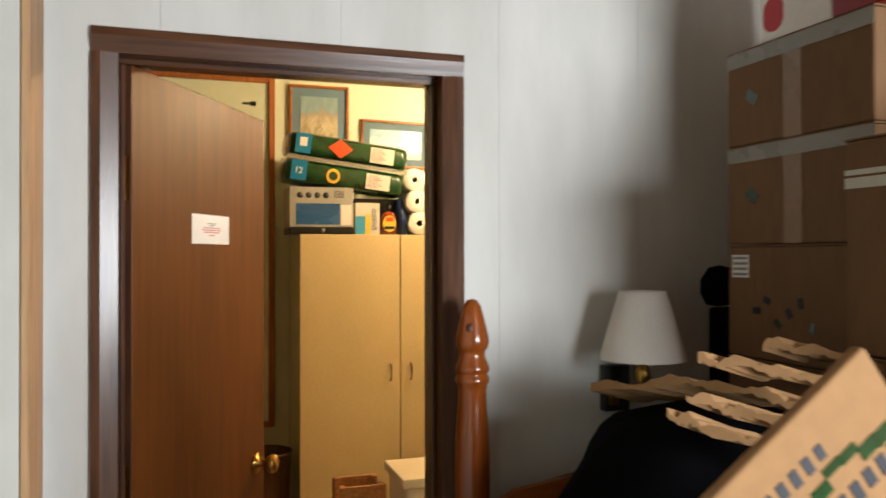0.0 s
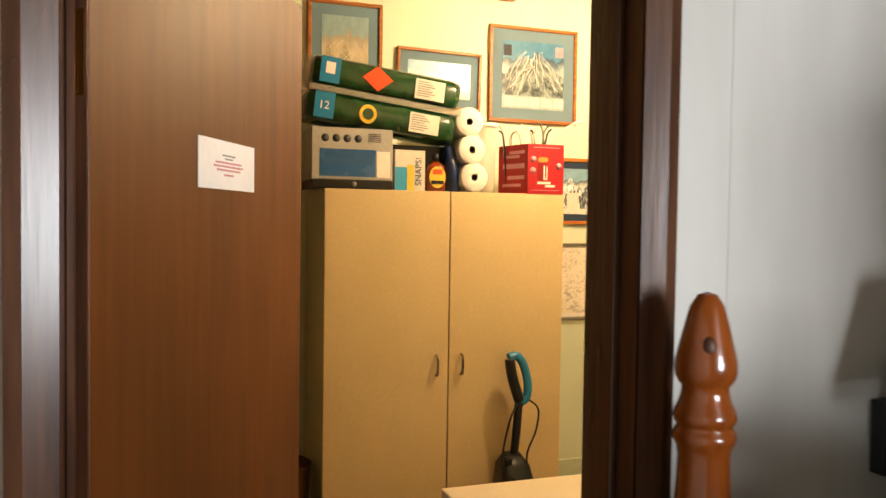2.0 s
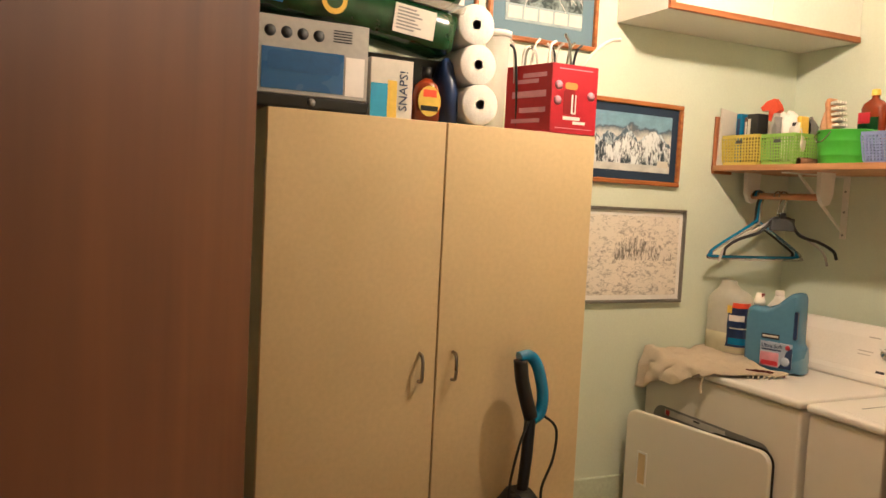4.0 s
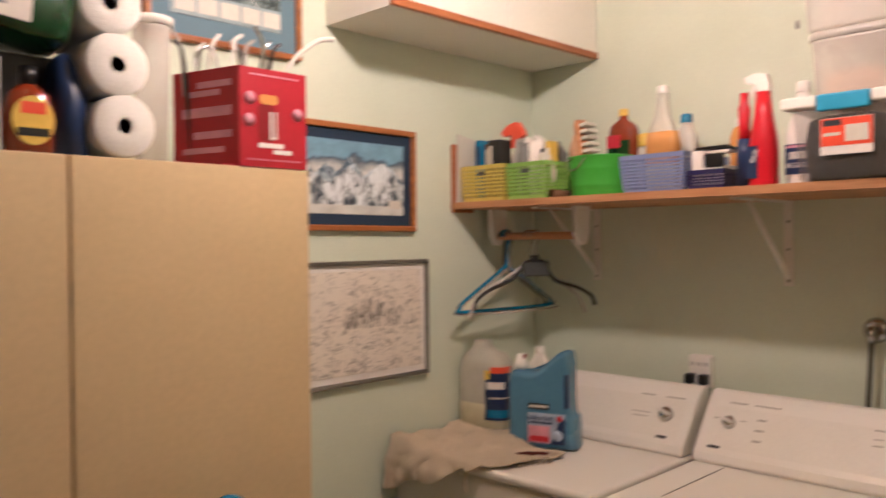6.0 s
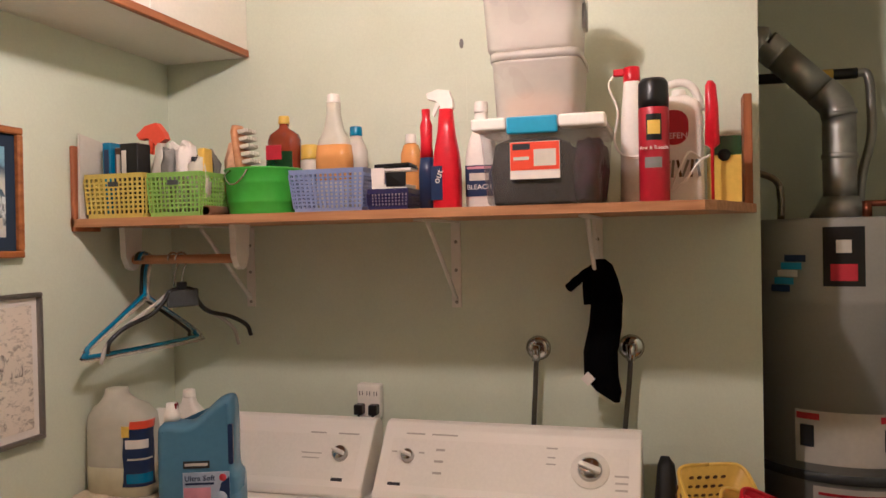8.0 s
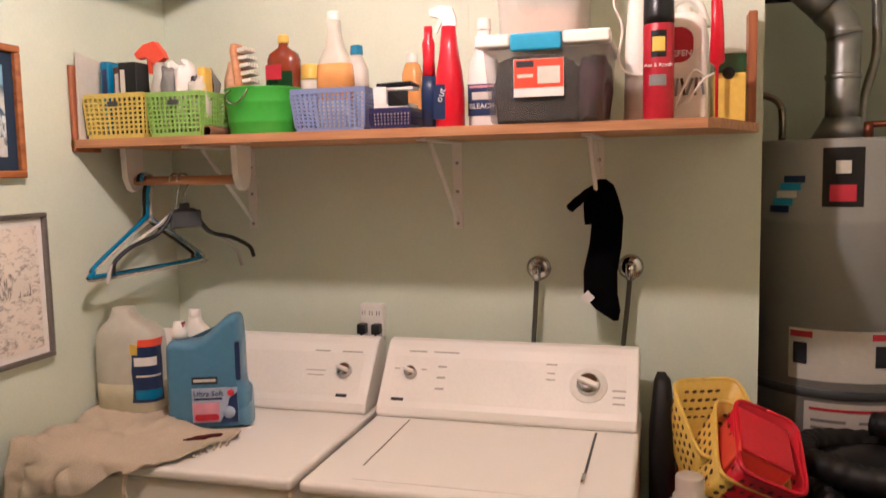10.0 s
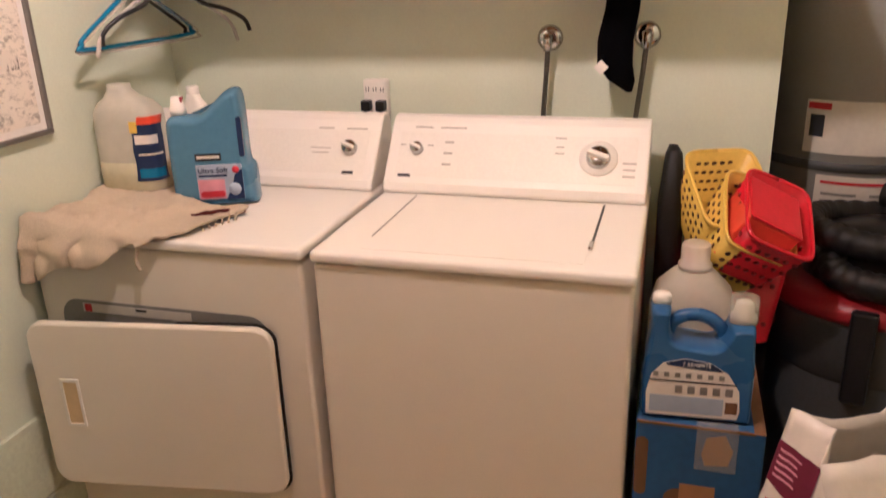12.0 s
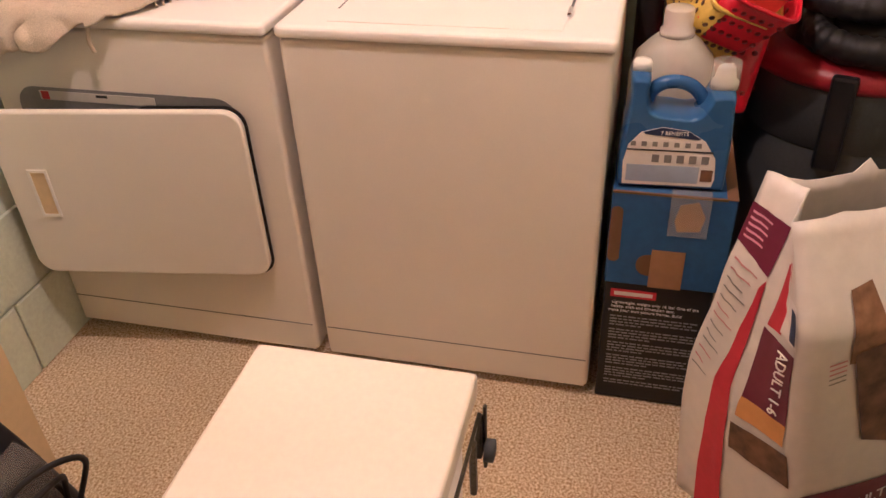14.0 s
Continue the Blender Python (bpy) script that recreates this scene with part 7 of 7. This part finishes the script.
def towel_pack(x, z, tilt, label, top):
    t = thing("paper_towel_pack", pose(x, 3.80, z, 0, tilt, 0), label, "paper towels", "paper towel packs on the cabinet")
    w, r = 0.60, 0.063
    lp = []
    for x0, s in ((0.0, 0.6), (0.012, 0.95), (0.10, 1.0), (0.25, 0.985), (0.40, 1.0), (0.56, 0.98), (0.588, 0.93), (0.6, 0.55)):
        lp.append((x0, s))
    body = rings([[(x0, 0.105 * s * math.copysign(abs(math.cos(2 * math.pi * i / 40)) ** 0.55, math.cos(2 * math.pi * i / 40)) + 0.03, r * s * math.copysign(abs(math.sin(2 * math.pi * i / 40)) ** 0.7, math.sin(2 * math.pi * i / 40))) for i in range(40)] for x0, s in lp])
    part("wrapper", rough_up(rough_up(body, 0.004, 0.05, top), 0.002, 0.018, top + 3), "dgreen", t, "dark green plastic wrapper")
    f = -0.078
    part("blue_end", bx(0.03, 0.105, f - 0.001, f, -0.046, 0.05, 0.0, 1), "bluegrip", t, "blue print band")
    part("info_panel", bx(0.40, 0.52, f - 0.001, f, -0.042, 0.034), "palelab", t, "pale information panel")
    for k in range(7):
        part("print_line", bx(0.408, 0.46 + 0.01 * (k % 3), f - 0.002, f - 0.0011, 0.022 - k * 0.009, 0.026 - k * 0.009), "greytext", t)
    if top:
        part("red_diamond", prism([(0.19, 0.0), (0.245, 0.048), (0.31, 0.004), (0.255, -0.046)], 1, f - 0.0012, f), "orange", t, "orange-red diamond print")
        part("label_patch", bx(0.05, 0.085, f - 0.002, f - 0.0011, -0.012, 0.03), "paper", t)
    else:
        part("yellow_oval", prism([(0.235 + 0.034 * math.cos(2 * math.pi * i / 18), -0.005 + 0.036 * math.sin(2 * math.pi * i / 18)) for i in range(18)], 1, f - 0.0012, f), "dyellow", t, "yellow and green oval print")
        part("green_oval", prism([(0.235 + 0.022 * math.cos(2 * math.pi * i / 18), -0.005 + 0.022 * math.sin(2 * math.pi * i / 18)) for i in range(18)], 1, f - 0.0022, f - 0.0013), "dgreen", t)
        words("lettering", "12", 0.042, "paper", t, on_y(0.066, f - 0.0018, 0.0))
    part("gathered_end", rough_up(tube([(-0.012, 0.02, 0.0), (0.0, 0.02, 0.0), (0.012, 0.02, 0.0)], 0.055, 20, 2), 0.012, 0.03), "film", t, "gathered clear film end")
    return t


towel_pack(0.20, 2.005, 6.6, "dark green pack of paper towels with a number 12", 0)
towel_pack(0.222, 2.135, 6.6, "dark green pack of paper towels with a red diamond", 1)
ft = thing("film_tear", pose(0.21, 3.725, 2.068, 0, 6.6, 0), "crinkled clear film seam between the towel packs", "film")
part("film", rough_up(bx(0, 0.60, -0.004, 0.004, -0.012, 0.012, 0.002, 1), 0.004, 0.02), "film", ft)

# ---- bedroom ----
bed = thing("bed", (0, 0, 0), "varnished maple bed with turned posts, piled with boxes and coats", "bed")
turned = [(0, 0.0), (0.030, 0.0), (0.034, 0.02), (0.036, 0.12), (0.028, 0.16), (0.036, 0.20), (0.036, 0.90), (0.039, 0.915), (0.036, 0.93), (0.030, 0.945), (0.0345, 0.985), (0.0365, 1.05), (0.036, 1.12), (0.034, 1.17), (0.030, 1.225), (0.029, 1.265), (0.031, 1.278), (0.035, 1.286), (0.0358, 1.293), (0.034, 1.299), (0.0312, 1.304), (0.0312, 1.307), (0.034, 1.311), (0.0355, 1.318), (0.034, 1.325), (0.029, 1.338), (0.0265, 1.350), (0.0262, 1.358), (0.030, 1.363), (0.0335, 1.371), (0.0348, 1.381), (0.034, 1.393), (0.0295, 1.415), (0.0245, 1.44), (0.019, 1.464), (0.011, 1.479), (0, 1.483)]
part("post", lathe([(r * 1.17, z) for r, z in turned], 40, 0.388, 1.655), "maple", bed, "glossy turned maple post")
part("post", lathe([(r * 1.17, z) for r, z in turned], 40, 2.047, 1.655), "maple", bed, "glossy turned maple post")
part("knot", rings([[(0.374 + 0.011 * c * math.cos(k * 0.3927), 1.632 + 0.011 * c * math.sin(k * 0.3927), 1.412 + 0.017 * s) for k in range(16)] for c, s in ((0.02, -1), (0.5, -0.87), (0.87, -0.5), (1, 0), (0.87, 0.5), (0.5, 0.87), (0.02, 1))]), "edge", bed, "dark knot in the wood")
part("headboard", prism([(0.4315, 0.45), (0.4315, 0.985), (0.50, 1.02), (0.60, 1.035), (0.80, 1.07), (1.2175, 1.12), (1.635, 1.07), (1.83, 1.035), (1.93, 1.02), (2.003, 0.985), (2.003, 0.45)], 1, 1.644, 1.666), "head", bed, "varnished maple headboard")
part("side_rail", bx(0.40, 0.43, -0.40, 1.618, 0.28, 0.42, 0.006, 2), "head", bed)
part("side_rail", bx(2.0, 2.03, -0.40, 1.618, 0.28, 0.42, 0.006, 2), "head", bed)
part("foot_leg", lathe([(0, 0), (0.03, 0), (0.034, 0.4), (0.02, 0.45), (0, 0.455)], 20, 0.415, -0.42), "maple", bed)
part("foot_leg", lathe([(0, 0), (0.03, 0), (0.034, 0.4), (0.02, 0.45), (0, 0.455)], 20, 2.02, -0.42), "maple", bed)
mt = part("mattress", rough_up(bx(0.44, 1.99, -0.38, 1.63, 0.40, 0.64, 0.05, 4), 0.006, 0.3), "charcoal", bed, "dark covered mattress")
def heap(cx, cy, hx_, hy_, z0, z1, mname, name, label, cat, seed):
    t = thing(name, (cx, cy, z0), label, cat)
    n = 26
    rows = []
    for k in range(12):
        q = k / 11
        s = math.cos(q * math.pi / 2) ** 0.34
        rows.append([(hx_ * max(s, 0.02) * math.cos(2 * math.pi * i / n), hy_ * max(s, 0.02) * math.sin(2 * math.pi * i / n), (z1 - z0) * q) for i in range(n)])
    bm = rings(rows)
    bmesh.ops.subdivide_edges(bm, edges=bm.edges, cuts=1, use_grid_fill=True)
    for v in bm.verts:
        v.co += noise.noise_vector(v.co / 0.13 + Vector((seed, 0, 0))) * 0.03 * min(1, v.co.z / 0.05)
    part("cloth", bm, mname, t)
    return t
heap(0.765, 1.22, 0.42, 0.36, 0.63, 1.315, "blackcloth", "black_coat_pile", "heap of black coats on the bed", "clothes", 1.0)
heap(0.76, 0.82, 0.27, 0.28, 0.63, 1.25, "blackcloth", "black_coat_pile", "heap of black coats on the bed", "clothes", 4.0)

def carton(name, x0, x1, y0, y1, z0, z1, label, mname="card", tape=True, turn=0):
    t = thing(name, pose((x0 + x1) / 2, (y0 + y1) / 2, z0, 0, 0, turn), label, "box", "stacked moving boxes")
    w, d, h = (x1 - x0) / 2, (y1 - y0) / 2, z1 - z0
    part("carton", bx(-w, w, -d, d, 0, h, 0.005, 2), mname, t)
    part("lid_flap", join(bx(-w - 0.001, w, -d - 0.001, -0.001, h + 0.0003, h + 0.004), bx(-w - 0.001, w, 0.001, d + 0.001, h + 0.0003, h + 0.004)), mname, t)
    if tape:
        part("tape", join(bx(-w - 0.0012, -w - 0.0004, -0.028, 0.028, 0.0, h), bx(-w, w, -0.028, 0.028, h + 0.0045, h + 0.0052)), "tape", t, "brown packing tape")
        part("tape", bx(-w - 0.0018, -w - 0.0013, -d, d, h - 0.035, h), "tapeclear", t, "grey tape along the edge")
    return t, w, d, h
Y0, Y1 = 1.10, 1.545
zz = [0.645, 0.98, 1.34, 1.612, 1.852, 2.085]
for k in range(5):
    t, w, d, h = carton("cardboard_box", 1.03, 1.48, Y0, Y1, zz[k], zz[k + 1] - 0.006, "brown cardboard moving box in a tall stack on the bed", tape=k > 2)
    if k > 2:
        part("print_mark", shift(bx(-w - 0.0016, -w - 0.0005, -0.02, 0.02, 0, 0.025), pose(0, 0.14, h * 0.45, 35, 0, 0)), "dgreen", t, "faded green print")
    if k == 2:
        part("label", bx(-w - 0.0016, -w - 0.0005, 0.145, 0.205, h - 0.075, h - 0.02), "paper", t, "white shipping label")
        for q in range(4):
            part("print_line", bx(-w - 0.0024, -w - 0.0017, 0.15, 0.20, h - 0.07 + q * 0.013, h - 0.064 + q * 0.013), "greytext", t)
        for q in range(6):
            part("print_mark", shift(bx(-w - 0.0016, -w - 0.0005, -0.012, 0.012, -0.006, 0.01), pose(0, 0.12 - 0.035 * q, h * 0.42 + 0.03 * math.sin(q * 2.1), 20 * q, 0, 0)), "dgreen" if q % 3 == 2 else "darktext", t, "dark printed mark")
rwb = thing("white_red_box", (1.04, 1.14, zz[5] + 0.0005), "white and red printed carton on top of the stack", "box")
part("carton", bx(0, 0.3, 0.08, 0.30, 0, 0.19, 0.003, 1), "paper", rwb)
part("carton_end", bx(0, 0.3, -0.12, 0.0795, 0, 0.19, 0.003, 1), "dred", rwb, "dark red carton half")
part("print_mark", prism(round_poly(0.22, 0.285, 0.02, 0.10, 0.03), 0, -0.0014, -0.0004), "printred", rwb, "red round print")
part("print_mark", bx(-0.0014, -0.0004, 0.15, 0.20, 0.08, 0.12), "redtext", rwb)
part("print_mark", bx(-0.0014, -0.0004, 0.10, 0.135, 0.06, 0.12), "greytext", rwb)
for k in range(3):
    t, w, d, h = carton("cardboard_box", 0.93, 1.40, 0.62, 1.075, (0.645, 1.02, 1.40)[k], (1.013, 1.393, 1.80)[k], "brown cardboard moving box in a lower stack on the bed", tape=False)
    part("white_tape", join(bx(-w - 0.0016, -w - 0.0005, -0.05, d, h - 0.09, h - 0.07), bx(-w - 0.0016, -w - 0.0005, -0.05, d, h - 0.065, h - 0.055)), "palelab", t, "white printed strip")
    if k == 1:
        part("label", bx(-w - 0.0016, -w - 0.0005, 0.08, 0.2, h - 0.17, h - 0.05), "palelab", t, "white label")
bgk = thing("dark_ball", (1.10, 1.67, 1.50), "round black bag squeezed behind the boxes", "bag")
part("bag", rough_up(lathe([(0, -0.055), (0.035, -0.045), (0.05, -0.015), (0.05, 0.02), (0.03, 0.048), (0, 0.055)], 24), 0.006, 0.03), "blackcloth", bgk)
oc = thing("black_chest", (1.083, 1.62, 0.645), "dark box under the black bag", "box")
part("box", bx(0.0, 0.14, -0.04, 0.08, 0, 0.80, 0.01, 2), "blackcloth", oc)

def flap(pts, r, label, seed):
    t = thing("cardboard_flap", (0, 0, 0), label, "cardboard", "torn cardboard sheets")
    p = smooth_path(pts, 10)
    bm = bmesh.new()
    prev = None
    for i, c in enumerate(p):
        q = i / (len(p) - 1)
        wdt = 0.12 + 0.03 * math.sin(q * 9 + seed)
        row = []
        for a, b in ((0, 0.0), (0, 0.015 + 0.006 * math.sin(i * 0.9 + seed)), (1, 0.018), (1, 0.004)):
            row.append(bm.verts.new((c.x + a * wdt * 0.75, c.y + a * wdt * -0.2, c.z + b + (0.003 * math.sin(i * 2.9 + seed * 3) + 0.004 * math.sin(i * 0.7 + seed)) - a * 0.03)))
        if prev:
            for u in range(4):
                bm.faces.new((prev[u], prev[(u + 1) % 4], row[(u + 1) % 4], row[u]))
        else:
            bm.faces.new(row)
        prev = row
    bm.faces.new(list(reversed(prev)))
    bmesh.ops.recalc_face_normals(bm, faces=bm.faces)
    part("sheet", bm, "card2", t)
    return t
flap([(0.574, 1.42, 1.288), (0.644, 1.20, 1.333), (0.692, 1.05, 1.335), (0.747, 0.95, 1.319)], 0.01, "torn light cardboard sheet lying on the coats", 0.3)
flap([(0.653, 1.15, 1.382), (0.717, 1.08, 1.378), (0.795, 1.0, 1.355)], 0.01, "torn light cardboard sheet curling up from the pile", 1.7)
flap([(0.518, 1.05, 1.310), (0.56, 1.0, 1.29), (0.628, 0.92, 1.267)], 0.01, "torn light cardboard sheet lying on the coats", 3.1)
flap([(0.557, 1.05, 1.337), (0.616, 1.0, 1.316), (0.673, 0.92, 1.304)], 0.01, "torn light cardboard sheet lying on the coats", 4.4)
flap([(0.801, 1.15, 1.405), (0.858, 1.08, 1.398), (0.90, 1.0, 1.381)], 0.01, "torn light cardboard sheet curling up from the pile", 5.9)
# printed carton tipped on the pile, its upper edge sloping
CM = Matrix((( 0.801, 0.0, 0.599, 0.428), (0.0, 1.0, 0.0, 0.55), (0.599, 0.0, -0.801, 1.488), (0, 0, 0, 1)))
fc = thing("printed_carton", CM, "flattened light cardboard carton with green printing on the pile", "box")
part("carton", bx(-0.34, 0.0, 0.0, 0.018, 0.0, 0.42, 0.004, 2), "card2", fc)
rngc = random.Random(2)
for k in range(10):
    x = -0.24 + k * 0.022
    part("print_mark", bx(x, x + 0.013, -0.0014, -0.0004, 0.105, 0.125 + rngc.uniform(0, 0.006)), "darktext", fc, "dark printed letters shown as bars")
for k in range(8):
    x = -0.26 + k * 0.02
    part("print_mark", bx(x, x + 0.011, -0.0014, -0.0004, 0.042, 0.056 + rngc.uniform(0, 0.006)), "darktext", fc, "dark printed letters shown as bars")
for k in range(7):
    x = -0.20 + k * 0.025
    part("print_mark", bx(x, x + 0.026, -0.0016, -0.0004, 0.075 + 0.008 * math.sin(k * 1.4), 0.090 + 0.012 * math.sin(k * 1.4)), "dgreen", fc, "green print")
cs = thing("cardboard_box", (0.44, 0.50, 0.0), "brown cardboard box on the floor under the tipped carton", "box", "stacked moving boxes")
part("carton", bx(0.0, 0.28, 0.02, 0.30, 0.645, 1.03, 0.005, 2), "card", cs)

lampw = thing("wall_lamp", (0.828, 1.735, 1.241), "brass swing-arm wall lamp with a white linen shade", "lamp")
part("shade", shift(rings([[(r * math.cos(2 * math.pi * i / 40), r * math.sin(2 * math.pi * i / 40), z) for i in range(40)] for r, z in ((0.108, 0.085), (0.058, 0.255), (0.056, 0.255), (0.106, 0.086))], cap=False), pose(0, -0.12, 0)), "linen", lampw, "white tapered linen shade")
part("back_plate", bx(-0.045, 0.03, -0.012, 0.018, -0.065, 0.055, 0.004, 2), "black", lampw, "black wall plate")
part("tube", lathe([(0, -0.045), (0.006, -0.045), (0.006, 0.02), (0, 0.02)], 14, -0.033, -0.022), "brass", lampw)
part("tube", lathe([(0, -0.045), (0.006, -0.045), (0.006, 0.02), (0, 0.02)], 14, -0.018, -0.022), "brass", lampw)
part("stem", lathe([(0, -0.02), (0.008, -0.02), (0.012, 0.02), (0.02, 0.04), (0.018, 0.06), (0.008, 0.08), (0.006, 0.2), (0, 0.2)], 18, 0.0, -0.12), "brass", lampw, "brass lamp stem")
part("arm", tube([(0.0, -0.012, -0.01), (0.03, -0.06, -0.01), (0.0, -0.12, -0.01)], 0.006, 8), "brass", lampw)
